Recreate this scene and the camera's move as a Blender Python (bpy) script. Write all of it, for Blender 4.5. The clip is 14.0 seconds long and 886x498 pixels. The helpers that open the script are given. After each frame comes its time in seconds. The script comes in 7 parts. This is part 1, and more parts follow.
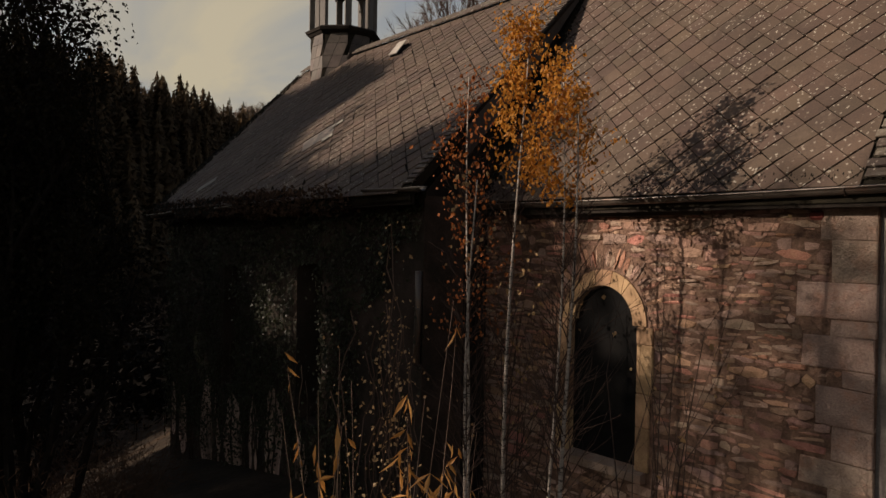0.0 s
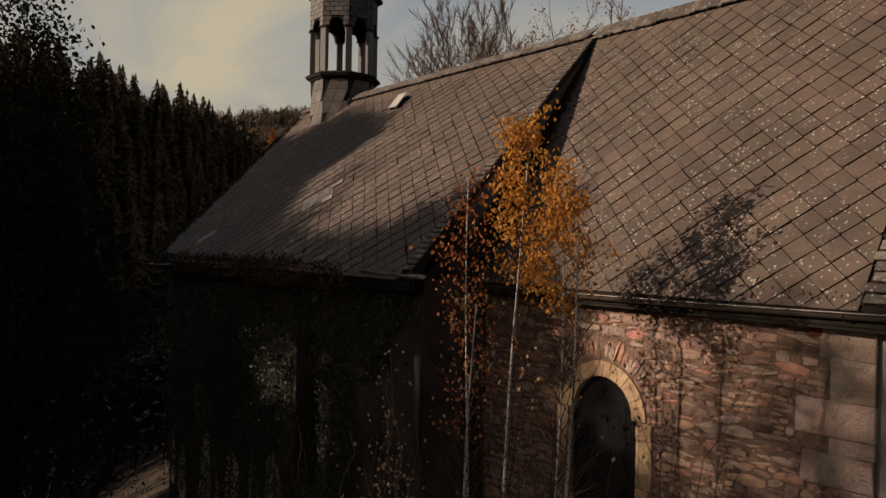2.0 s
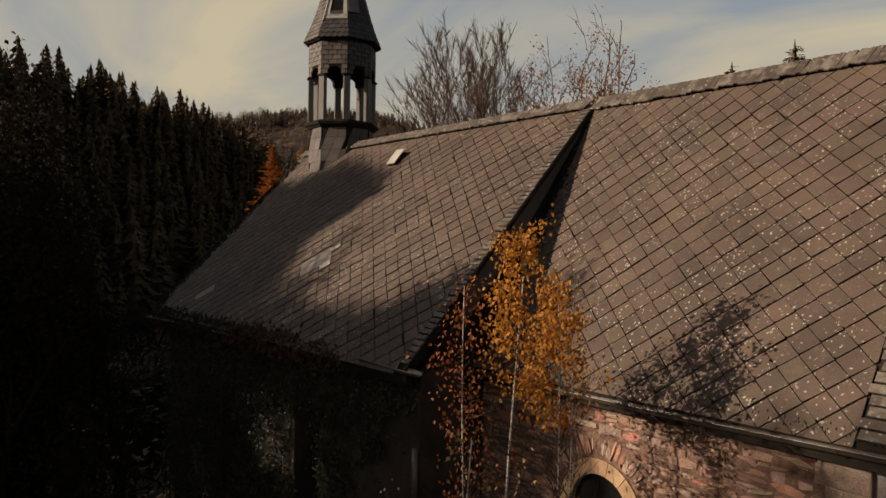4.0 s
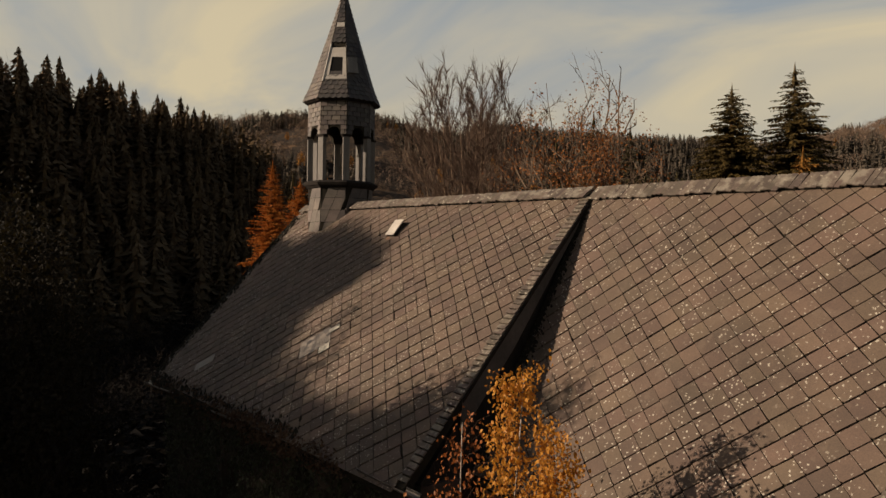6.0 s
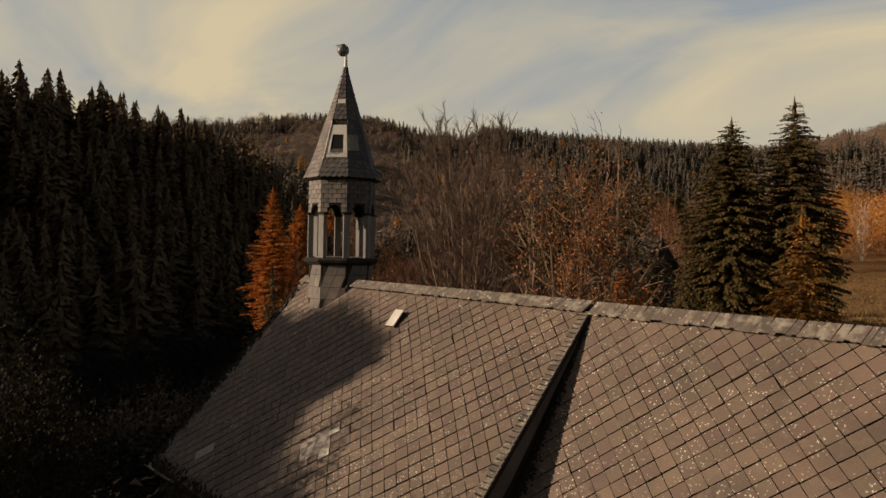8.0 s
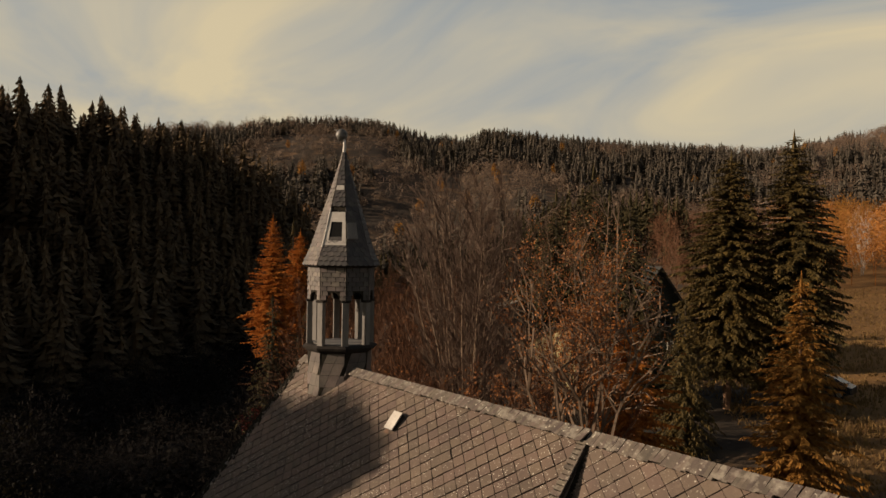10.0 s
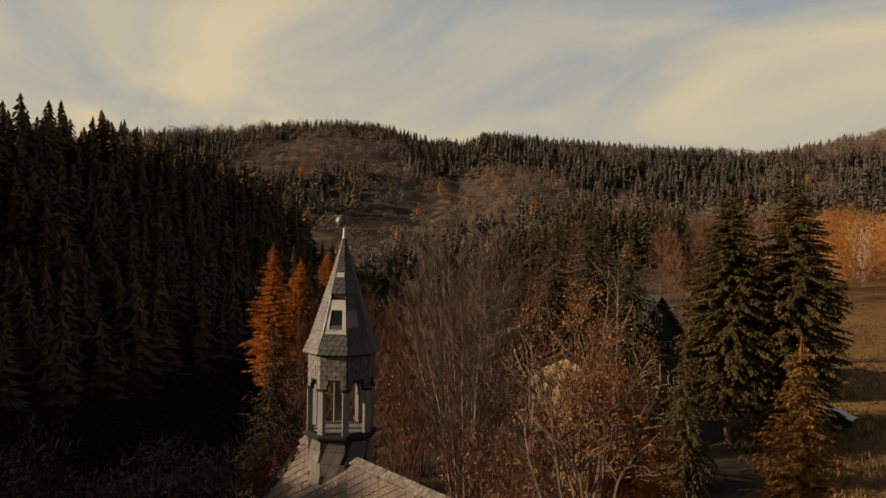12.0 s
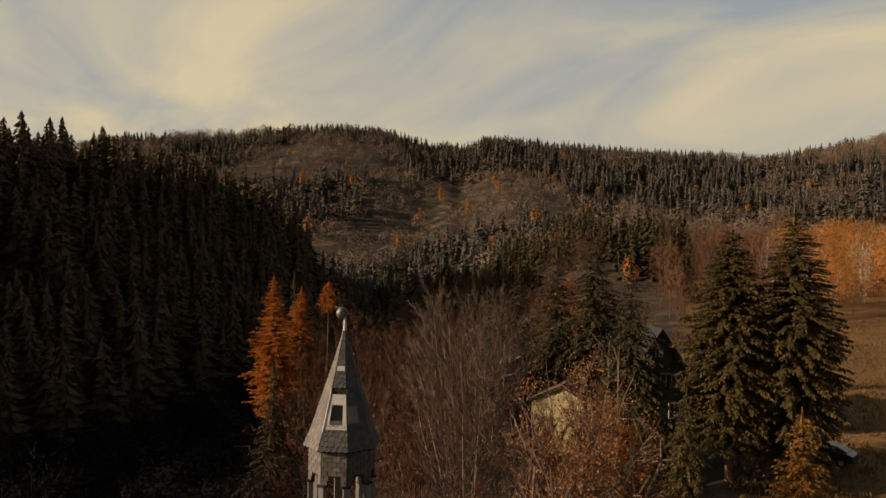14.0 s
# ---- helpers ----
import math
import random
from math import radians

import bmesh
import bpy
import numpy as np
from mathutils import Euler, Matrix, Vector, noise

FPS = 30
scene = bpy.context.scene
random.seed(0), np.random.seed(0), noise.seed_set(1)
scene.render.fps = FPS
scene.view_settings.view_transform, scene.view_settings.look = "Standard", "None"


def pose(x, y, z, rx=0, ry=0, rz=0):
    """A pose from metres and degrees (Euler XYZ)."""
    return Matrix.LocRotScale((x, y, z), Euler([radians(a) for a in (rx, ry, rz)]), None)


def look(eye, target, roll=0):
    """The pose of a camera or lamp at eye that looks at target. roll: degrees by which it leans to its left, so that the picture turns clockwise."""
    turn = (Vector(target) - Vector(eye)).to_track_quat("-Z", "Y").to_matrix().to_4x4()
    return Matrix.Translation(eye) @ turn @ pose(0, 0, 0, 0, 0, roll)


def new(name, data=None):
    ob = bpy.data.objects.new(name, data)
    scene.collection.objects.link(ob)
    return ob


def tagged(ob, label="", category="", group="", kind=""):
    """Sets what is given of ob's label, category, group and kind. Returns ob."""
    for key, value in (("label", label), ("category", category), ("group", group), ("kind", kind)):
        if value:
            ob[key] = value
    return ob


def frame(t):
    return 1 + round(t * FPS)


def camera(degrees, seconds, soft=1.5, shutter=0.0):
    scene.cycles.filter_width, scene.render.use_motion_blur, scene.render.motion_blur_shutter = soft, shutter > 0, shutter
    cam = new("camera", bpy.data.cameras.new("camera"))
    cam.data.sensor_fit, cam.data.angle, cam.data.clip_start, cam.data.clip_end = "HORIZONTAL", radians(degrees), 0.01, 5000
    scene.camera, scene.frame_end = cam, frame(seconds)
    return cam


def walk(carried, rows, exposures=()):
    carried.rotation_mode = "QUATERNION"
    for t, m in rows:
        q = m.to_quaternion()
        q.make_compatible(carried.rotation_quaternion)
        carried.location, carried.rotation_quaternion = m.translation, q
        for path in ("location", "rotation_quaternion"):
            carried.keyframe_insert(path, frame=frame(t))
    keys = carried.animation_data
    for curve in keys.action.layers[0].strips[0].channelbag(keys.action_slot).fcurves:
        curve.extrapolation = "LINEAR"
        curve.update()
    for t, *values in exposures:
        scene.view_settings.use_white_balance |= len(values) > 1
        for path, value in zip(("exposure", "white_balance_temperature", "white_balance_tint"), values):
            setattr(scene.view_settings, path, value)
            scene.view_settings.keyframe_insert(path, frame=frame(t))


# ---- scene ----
cam = camera(62.0, 14.0)
PATH = [
    (0, (2.743, -7.199, 3.949), (1.18, -5.952, 3.928), 1.0),
    (0.5, (2.75, -7.183, 4.21), (1.186, -5.937, 4.189), 0.9),
    (1, (2.749, -7.183, 4.47), (1.185, -5.937, 4.452), 1.0),
    (1.5, (2.746, -7.218, 4.754), (1.183, -5.971, 4.738), 1.0),
    (2, (2.738, -7.216, 5.029), (1.175, -5.968, 5.016), 1.1),
    (2.5, (2.746, -7.184, 5.335), (1.182, -5.938, 5.32), 1.0),
    (3, (2.745, -7.156, 5.646), (1.181, -5.909, 5.632), 1.0),
    (3.5, (2.754, -7.201, 5.936), (1.191, -5.954, 5.923), 1.0),
    (6, (2.76, -7.19, 7.776), (1.195, -5.944, 7.764), 0.9),
    (6.5, (2.756, -7.208, 8.23), (1.192, -5.962, 8.218), 1.0),
    (7, (2.758, -7.219, 8.716), (1.194, -5.973, 8.705), 0.9),
    (7.5, (2.767, -7.228, 9.205), (1.202, -5.982, 9.196), 1.0),
    (8, (2.774, -7.25, 9.716), (1.21, -6.004, 9.709), 1.1),
    (10.5, (2.788, -7.239, 12.501), (1.222, -5.995, 12.497), 1.0),
    (11, (2.764, -7.236, 13.055), (1.198, -5.992, 13.052), 1.0),
    (11.5, (2.766, -7.251, 13.617), (1.2, -6.007, 13.614), 0.9),
    (12, (2.79, -7.278, 14.187), (1.224, -6.035, 14.185), 0.9),
    (12.5, (2.765, -7.28, 14.773), (1.198, -6.037, 14.773), 0.9),
    (13, (2.808, -7.304, 15.376), (1.24, -6.062, 15.376), 0.9),
    (13.5, (2.787, -7.302, 15.988), (1.219, -6.06, 15.988), 0.9),
    (14, (2.774, -7.305, 16.593), (1.206, -6.063, 16.595), 0.9),
]
walk(cam, [(t, look(eye, target, roll)) for t, eye, target, roll in PATH], [(0.0, 0.34, 6000, 13), (3.0, 0.40, 6050, 12), (6.5, 0.62, 6400, 10.5), (14.0, 0.66, 6550, 10)])


# ---- light ----
SUN_AZ = radians(-31.0)      # the sun stands in front of the chapel's long side, turned towards its far end
SUN_EL = radians(17.0)
to_sun = Vector((math.sin(SUN_AZ) * math.cos(SUN_EL), -math.cos(SUN_AZ) * math.cos(SUN_EL), math.sin(SUN_EL)))
sun = new("sun", bpy.data.lights.new("sun", "SUN"))
sun.data.energy, sun.data.angle, sun.data.color = 5.0, radians(0.6), (1.0, 0.80, 0.60)
sun.matrix_world = look(to_sun * 50, (0, 0, 0))

world = bpy.data.worlds.new("sky")
scene.world = world
world.use_nodes = True
wn, wl = world.node_tree.nodes, world.node_tree.links
wn.clear()


def wnode(kind, **values):
    n = wn.new(kind)
    for key, value in values.items():
        n.inputs[key].default_value = value
    return n


sky = wn.new("ShaderNodeTexSky")
sky.sky_type, sky.sun_disc = "NISHITA", False
sky.sun_elevation, sky.sun_rotation = SUN_EL, math.atan2(to_sun.x, to_sun.y)
sky.air_density, sky.dust_density = 1.2, 2.5
coord = wn.new("ShaderNodeTexCoord")
# thin cloud: stretched noise on the sky's dome, flattened towards the horizon
sep = wn.new("ShaderNodeSeparateXYZ")
wl.new(coord.outputs["Generated"], sep.inputs[0])
lift = wn.new("ShaderNodeMath"); lift.operation = "ADD"; lift.inputs[1].default_value = 0.32
wl.new(sep.outputs[2], lift.inputs[0])
comb = wn.new("ShaderNodeCombineXYZ")
for k in (0, 1):
    div = wn.new("ShaderNodeMath"); div.operation = "DIVIDE"
    wl.new(sep.outputs[k], div.inputs[0]); wl.new(lift.outputs[0], div.inputs[1])
    wl.new(div.outputs[0], comb.inputs[k])
cloud = wnode("ShaderNodeTexNoise", Scale=1.15, Detail=5.0, Roughness=0.52, Distortion=0.9)
drift = wn.new("ShaderNodeMapping")
drift.inputs["Location"].default_value, drift.inputs["Rotation"].default_value, drift.inputs["Scale"].default_value = (2.3, 0.6, 1.4), (0, 0, 0.5), (1.0, 1.7, 1.0)
wl.new(comb.outputs[0], drift.inputs[0])
wl.new(drift.outputs[0], cloud.inputs["Vector"])
cover = wn.new("ShaderNodeValToRGB")
cover.color_ramp.elements[0].position, cover.color_ramp.elements[1].position = 0.36, 0.68
# the veil is fuller on the sun's side
toward = wn.new("ShaderNodeVectorMath"); toward.operation = "DOT_PRODUCT"
toward.inputs[1].default_value = (-0.631, -0.776, 0.0)
wl.new(coord.outputs["Generated"], toward.inputs[0])
fuller = wn.new("ShaderNodeMath"); fuller.operation = "MULTIPLY_ADD"; fuller.inputs[1].default_value = 0.09
wl.new(toward.outputs["Value"], fuller.inputs[0]); wl.new(cloud.outputs["Fac"], fuller.inputs[2])
ahead = wn.new("ShaderNodeVectorMath"); ahead.operation = "DOT_PRODUCT"
ahead.inputs[1].default_value = (-0.631, 0.715, 0.301)
wl.new(coord.outputs["Generated"], ahead.inputs[0])
opening = wn.new("ShaderNodeMapRange"); opening.interpolation_type = "SMOOTHSTEP"
for k, value in ((1, 0.90), (2, 1.0), (3, 0.03), (4, -0.06)):
    opening.inputs[k].default_value = value
wl.new(ahead.outputs["Value"], opening.inputs[0])
broken = wn.new("ShaderNodeMath"); broken.operation = "ADD"
wl.new(fuller.outputs[0], broken.inputs[0]); wl.new(opening.outputs[0], broken.inputs[1])
wl.new(broken.outputs[0], cover.inputs[0])
tone = wn.new("ShaderNodeMix"); tone.data_type = "RGBA"
tone.inputs[6].default_value, tone.inputs[7].default_value = (4.0, 4.35, 4.5, 1), (8.3, 6.9, 4.4, 1)
wl.new(cover.outputs[0], tone.inputs[0])
veil = wn.new("ShaderNodeMix"); veil.data_type = "RGBA"
# the veil of cloud thins out towards the zenith
thin = wn.new("ShaderNodeMapRange"); thin.interpolation_type = "SMOOTHSTEP"
for k, value in ((1, 0.27), (2, 0.55), (3, 0.95), (4, 0.04)):
    thin.inputs[k].default_value = value
wl.new(sep.outputs[2], thin.inputs[0])
wl.new(thin.outputs[0], veil.inputs[0])
wl.new(sky.outputs[0], veil.inputs[6]); wl.new(tone.outputs[2], veil.inputs[7])
back = wnode("ShaderNodeBackground", Strength=0.052)
wl.new(veil.outputs[2], back.inputs[0])
wout = wn.new("ShaderNodeOutputWorld")
wl.new(back.outputs[0], wout.inputs[0])


# ---- materials ----
def material(name, colours, scale=3.0, fine=40.0, rough=0.85, bump=0.3, metal=0.0, per_piece=0.0, island=False, spots=None, stain=None, stretch=(1, 1, 1), bump_dist=0.01, spread=(0.3, 0.7), palette=None):
    """A surface in two scales of noise. colours: dark, light. per_piece: how far pieces differ. palette: colours among which pieces differ. spots: (colour, scale, size). stain: (colour, scale, low, high)."""
    m = bpy.data.materials.new(name)
    m.use_nodes = True
    n, l = m.node_tree.nodes, m.node_tree.links
    b = n["Principled BSDF"]
    b.inputs["Roughness"].default_value, b.inputs["Metallic"].default_value = rough, metal
    if rough >= 0.9:
        b.inputs["Specular IOR Level"].default_value = 0.1
    geo = n.new("ShaderNodeNewGeometry")
    mp = n.new("ShaderNodeMapping")
    mp.inputs["Scale"].default_value = stretch
    l.new(geo.outputs["Position"], mp.inputs[0])

    def noise_of(s, detail=4.0, r=0.6):
        t = n.new("ShaderNodeTexNoise")
        t.inputs["Scale"].default_value, t.inputs["Detail"].default_value, t.inputs["Roughness"].default_value = s, detail, r
        l.new(mp.outputs[0], t.inputs["Vector"])
        return t

    def blend(fac, a, c, kind="MIX"):
        x = n.new("ShaderNodeMix")
        x.data_type, x.blend_type = "RGBA", kind
        for sock, v in ((x.inputs[0], fac), (x.inputs[6], a), (x.inputs[7], c)):
            if isinstance(v, bpy.types.NodeSocket):
                l.new(v, sock)
            elif isinstance(v, tuple):
                sock.default_value = (*v, 1)
            else:
                sock.default_value = v
        return x.outputs[2]

    def ramp(fac, lo, hi):
        x = n.new("ShaderNodeMapRange")
        x.inputs[1].default_value, x.inputs[2].default_value = lo, hi
        l.new(fac, x.inputs[0])
        return x.outputs[0]

    big, small = noise_of(scale), noise_of(fine, 3.0)
    col = blend(ramp(big.outputs["Fac"], *spread), colours[0], colours[1])
    grain = ramp(small.outputs["Fac"], 0.2, 0.8)
    g = n.new("ShaderNodeMapRange")
    g.inputs[3].default_value, g.inputs[4].default_value = 0.72, 1.25
    l.new(grain, g.inputs[0])
    gc = n.new("ShaderNodeCombineColor")
    for k in range(3):
        l.new(g.outputs[0], gc.inputs[k])
    col = blend(1.0, col, gc.outputs[0], "MULTIPLY")
    if per_piece:
        if island:
            rnd = geo.outputs["Random Per Island"]
        else:
            rnd = n.new("ShaderNodeObjectInfo").outputs["Random"]
        if palette:
            cr = n.new("ShaderNodeValToRGB")
            cr.color_ramp.interpolation = "CONSTANT"
            while len(cr.color_ramp.elements) < len(palette):
                cr.color_ramp.elements.new(1.0)
            for k, tint in enumerate(palette):
                cr.color_ramp.elements[k].position = k / len(palette)
                cr.color_ramp.elements[k].color = (*tint, 1)
            shuffle = n.new("ShaderNodeMath"); shuffle.operation = "MULTIPLY"; shuffle.inputs[1].default_value = 37.0
            fract = n.new("ShaderNodeMath"); fract.operation = "FRACT"
            l.new(rnd, shuffle.inputs[0]); l.new(shuffle.outputs[0], fract.inputs[0]); l.new(fract.outputs[0], cr.inputs[0])
            col = blend(0.72, col, blend(1.0, cr.outputs[0], gc.outputs[0], "MULTIPLY"))
        hs = n.new("ShaderNodeHueSaturation")
        v = n.new("ShaderNodeMapRange")
        v.inputs[3].default_value, v.inputs[4].default_value = 1 - per_piece, 1 + per_piece
        l.new(rnd, v.inputs[0])
        l.new(v.outputs[0], hs.inputs["Value"])
        sat = n.new("ShaderNodeMath")
        sat.operation = "PINGPONG"
        sat.inputs[1].default_value = 0.13
        l.new(rnd, sat.inputs[0])
        hu = n.new("ShaderNodeMapRange")
        hu.inputs[2].default_value, hu.inputs[3].default_value, hu.inputs[4].default_value = 0.13, 0.5 - 0.06 * per_piece, 0.5 + 0.06 * per_piece
        l.new(sat.outputs[0], hu.inputs[0])
        l.new(hu.outputs[0], hs.inputs["Hue"])
        l.new(col, hs.inputs["Color"])
        col = hs.outputs[0]
    if stain:
        t = noise_of(stain[1], 6.0, 0.65)
        col = blend(ramp(t.outputs["Fac"], stain[2], stain[3]), col, stain[0])
    if spots:
        v = n.new("ShaderNodeTexVoronoi")
        v.inputs["Scale"].default_value = spots[1]
        warp = noise_of(18.0, 2.0)
        add = n.new("ShaderNodeVectorMath")
        add.operation = "MULTIPLY_ADD"
        add.inputs[1].default_value = (0.06, 0.06, 0.06)
        l.new(warp.outputs["Color"], add.inputs[0])
        l.new(mp.outputs[0], add.inputs[2])
        l.new(add.outputs[0], v.inputs["Vector"])
        near = ramp(v.outputs["Distance"], spots[2], spots[2] * 0.72)
        where = ramp(noise_of(1.3, 3.0).outputs["Fac"], 0.36, 0.60)
        pick = n.new("ShaderNodeSeparateColor")
        l.new(v.outputs["Color"], pick.inputs[0])
        chosen = ramp(pick.outputs[0], 0.50, 0.56)
        mul = n.new("ShaderNodeMath"); mul.operation = "MULTIPLY"
        l.new(near, mul.inputs[0]); l.new(where, mul.inputs[1])
        mul2 = n.new("ShaderNodeMath"); mul2.operation = "MULTIPLY"
        l.new(mul.outputs[0], mul2.inputs[0]); l.new(chosen, mul2.inputs[1])
        col = blend(mul2.outputs[0], col, spots[0])
    l.new(col, b.inputs["Base Color"])
    if bump:
        bp = n.new("ShaderNodeBump")
        bp.inputs["Strength"].default_value, bp.inputs["Distance"].default_value = bump, bump_dist
        mixh = n.new("ShaderNodeMath"); mixh.operation = "MULTIPLY_ADD"
        mixh.inputs[1].default_value = 0.4
        l.new(small.outputs["Fac"], mixh.inputs[0]); l.new(big.outputs["Fac"], mixh.inputs[2])
        l.new(mixh.outputs[0], bp.inputs["Height"])
        l.new(bp.outputs[0], b.inputs["Normal"])
    return m


def leaf_material(name, dark, light, through_colour, gloss=0.5, amount=0.35, per_leaf=0.6, patch=0.5):
    """Leaves: each one of its own tone, some light passing through."""
    m = bpy.data.materials.new(name)
    m.use_nodes = True
    n, l = m.node_tree.nodes, m.node_tree.links
    b = n["Principled BSDF"]
    b.inputs["Roughness"].default_value = gloss
    b.inputs["Specular IOR Level"].default_value = 0.2 if gloss < 0.75 else 0.06
    geo = n.new("ShaderNodeNewGeometry")
    x = n.new("ShaderNodeMix")
    x.data_type = "RGBA"
    x.inputs[6].default_value, x.inputs[7].default_value = (*dark, 1), (*light, 1)
    tex = n.new("ShaderNodeTexNoise")
    tex.inputs["Scale"].default_value = patch
    l.new(geo.outputs["Position"], tex.inputs["Vector"])
    mean = n.new("ShaderNodeMath"); mean.operation = "MULTIPLY_ADD"
    mean.inputs[1].default_value = per_leaf
    sub = n.new("ShaderNodeMath"); sub.operation = "MULTIPLY_ADD"
    sub.inputs[1].default_value, sub.inputs[2].default_value = 1.5 - per_leaf, -0.25 - 0.5 * (0.6 - per_leaf)
    l.new(tex.outputs["Fac"], sub.inputs[0])
    l.new(geo.outputs["Random Per Island"], mean.inputs[0])
    l.new(sub.outputs[0], mean.inputs[2])
    l.new(mean.outputs[0], x.inputs[0])
    l.new(x.outputs[2], b.inputs["Base Color"])
    tr = n.new("ShaderNodeBsdfTranslucent")
    tr.inputs[0].default_value = (*through_colour, 1)
    mx = n.new("ShaderNodeMixShader")
    mx.inputs[0].default_value = amount
    out = n["Material Output"]
    l.new(b.outputs[0], mx.inputs[1]); l.new(tr.outputs[0], mx.inputs[2]); l.new(mx.outputs[0], out.inputs[0])
    return m


LICHEN = (0.33, 0.29, 0.225)
SLATE = dict(colours=((0.054, 0.0346, 0.0221), (0.095, 0.0608, 0.039)), scale=0.8, fine=55.0, rough=0.82, bump=0.35, per_piece=0.17, bump_dist=0.004,
             spots=(LICHEN, 21.0, 0.30), stain=((0.107, 0.0756, 0.0518), 5.0, 0.55, 0.80))
m_slate = material("slate", **SLATE)
m_slate_rest = material("slate_joined", island=True, **SLATE)
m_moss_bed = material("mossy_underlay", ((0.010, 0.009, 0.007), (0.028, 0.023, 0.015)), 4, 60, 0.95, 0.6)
m_ridge = material("ridge_slate", ((0.0531, 0.0384, 0.0276), (0.0984, 0.0713, 0.0512)), 2.5, 60, 0.85, 0.5, per_piece=0.30, bump_dist=0.006, spots=(LICHEN, 16.0, 0.32), stain=((0.153, 0.13, 0.0984), 5.0, 0.50, 0.64))
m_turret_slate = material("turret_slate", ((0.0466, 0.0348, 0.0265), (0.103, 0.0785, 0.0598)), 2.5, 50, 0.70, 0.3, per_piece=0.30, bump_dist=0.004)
# darker slate copy: shade of the faces turned from the sun, in colour
m_turret_shade = material("turret_slate_shade_side", ((0.02, 0.0155, 0.0125), (0.049, 0.038, 0.03)), 2.5, 50, 0.70, 0.3, per_piece=0.35, bump_dist=0.004)
m_ball = material("dull_zinc_ball", ((0.078, 0.0702, 0.06), (0.132, 0.12, 0.102)), 6, 60, 0.5, 0.3, metal=0.3, stain=((0.015, 0.0126, 0.0105), 7.0, 0.52, 0.62))
m_new_slate = material("replaced_slate", ((0.233, 0.208, 0.165), (0.306, 0.279, 0.226)), 3, 40, 0.7, 0.2, per_piece=0.1)
m_sheet = material("weathered_sheet", ((0.125, 0.100, 0.076), (0.20, 0.165, 0.128)), 3, 60, 0.6, 0.15)
m_pale_sheet = material("pale_sheet", ((0.264, 0.232, 0.192), (0.416, 0.376, 0.32)), 3, 60, 0.55, 0.15)
m_gutter = material("weathered_gutter", ((0.056, 0.0464, 0.0384), (0.136, 0.114, 0.092)), 2.0, 70, 0.42, 0.2, metal=0.55, stain=((0.096, 0.04, 0.02), 4.0, 0.55, 0.75))
m_dark_wood = material("dark_weathered_boards", ((0.0096, 0.0078, 0.0066), (0.03, 0.024, 0.0192)), 3.0, 50, 0.9, 0.4, stretch=(1, 1, 0.25))
m_verge_board = material("grey_weathered_board", ((0.045, 0.036, 0.030), (0.10, 0.082, 0.068)), 3.0, 50, 0.85, 0.5, stretch=(1, 0.3, 0.3))
m_column = material("grey_painted_timber", ((0.0832, 0.071, 0.0587), (0.142, 0.125, 0.105)), 5.0, 60, 0.75, 0.3, stretch=(1, 1, 0.2))
# near-black colour standing for unlit openings and insides
m_black = material("interior_dark_sheet", ((0.006, 0.006, 0.006), (0.012, 0.011, 0.010)), 2, 20, 1.0, 0)
STONE = dict(colours=((0.20, 0.105, 0.075), (0.42, 0.26, 0.18)), scale=9.0, fine=60.0, rough=0.93, bump=1.0, per_piece=0.28, bump_dist=0.05, stain=((0.42, 0.255, 0.15), 1.7, 0.56, 0.76),
             palette=((0.36, 0.225, 0.165), (0.27, 0.175, 0.135), (0.40, 0.19, 0.13), (0.34, 0.25, 0.19), (0.30, 0.215, 0.175), (0.40, 0.23, 0.15), (0.24, 0.145, 0.11), (0.38, 0.27, 0.21)))
m_stone = material("rubble_stone", **STONE)
m_stone_rest = material("rubble_stone_joined", island=True, **STONE)
m_quoin = material("dressed_sandstone", ((0.25, 0.175, 0.135), (0.42, 0.315, 0.245)), 3.0, 50, 0.93, 1.0, per_piece=0.20, bump_dist=0.05, stain=((0.36, 0.19, 0.125), 2.2, 0.52, 0.72))
m_surround = material("ochre_window_surround", ((0.237, 0.147, 0.0825), (0.425, 0.281, 0.16)), 3.5, 60, 0.93, 0.9, per_piece=0.22, stain=((0.275, 0.163, 0.106), 4.0, 0.56, 0.75))
m_mortar = material("old_mortar", ((0.0992, 0.0589, 0.0434), (0.223, 0.14, 0.0961)), 8.0, 40, 0.95, 1.0, bump_dist=0.05, stain=((0.062, 0.0384, 0.0279), 6.0, 0.55, 0.70))
# far darker than the plaster of the bare patches
m_dark_plaster = material("dark_stained_plaster", ((0.028, 0.021, 0.0168), (0.0728, 0.0532, 0.042)), 1.1, 30, 0.93, 0.6, bump_dist=0.02, stain=((0.0308, 0.0252, 0.0196), 1.8, 0.46, 0.60))
m_red_stone = material("red_stone", ((0.11, 0.028, 0.024), (0.17, 0.05, 0.04)), 6, 50, 0.9, 0.4)
m_grey_render = material("grey_render", ((0.13, 0.115, 0.105), (0.21, 0.185, 0.165)), 3, 50, 0.95, 0.5)
m_ground = material("autumn_ground", ((0.0184, 0.0153, 0.0122), (0.0612, 0.0428, 0.0275)), 0.5, 9, 0.97, 0.6, bump_dist=0.1, stain=((0.138, 0.0796, 0.0398), 0.09, 0.52, 0.70))
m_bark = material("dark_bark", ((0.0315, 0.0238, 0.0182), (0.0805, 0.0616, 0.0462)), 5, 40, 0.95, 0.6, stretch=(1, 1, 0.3))
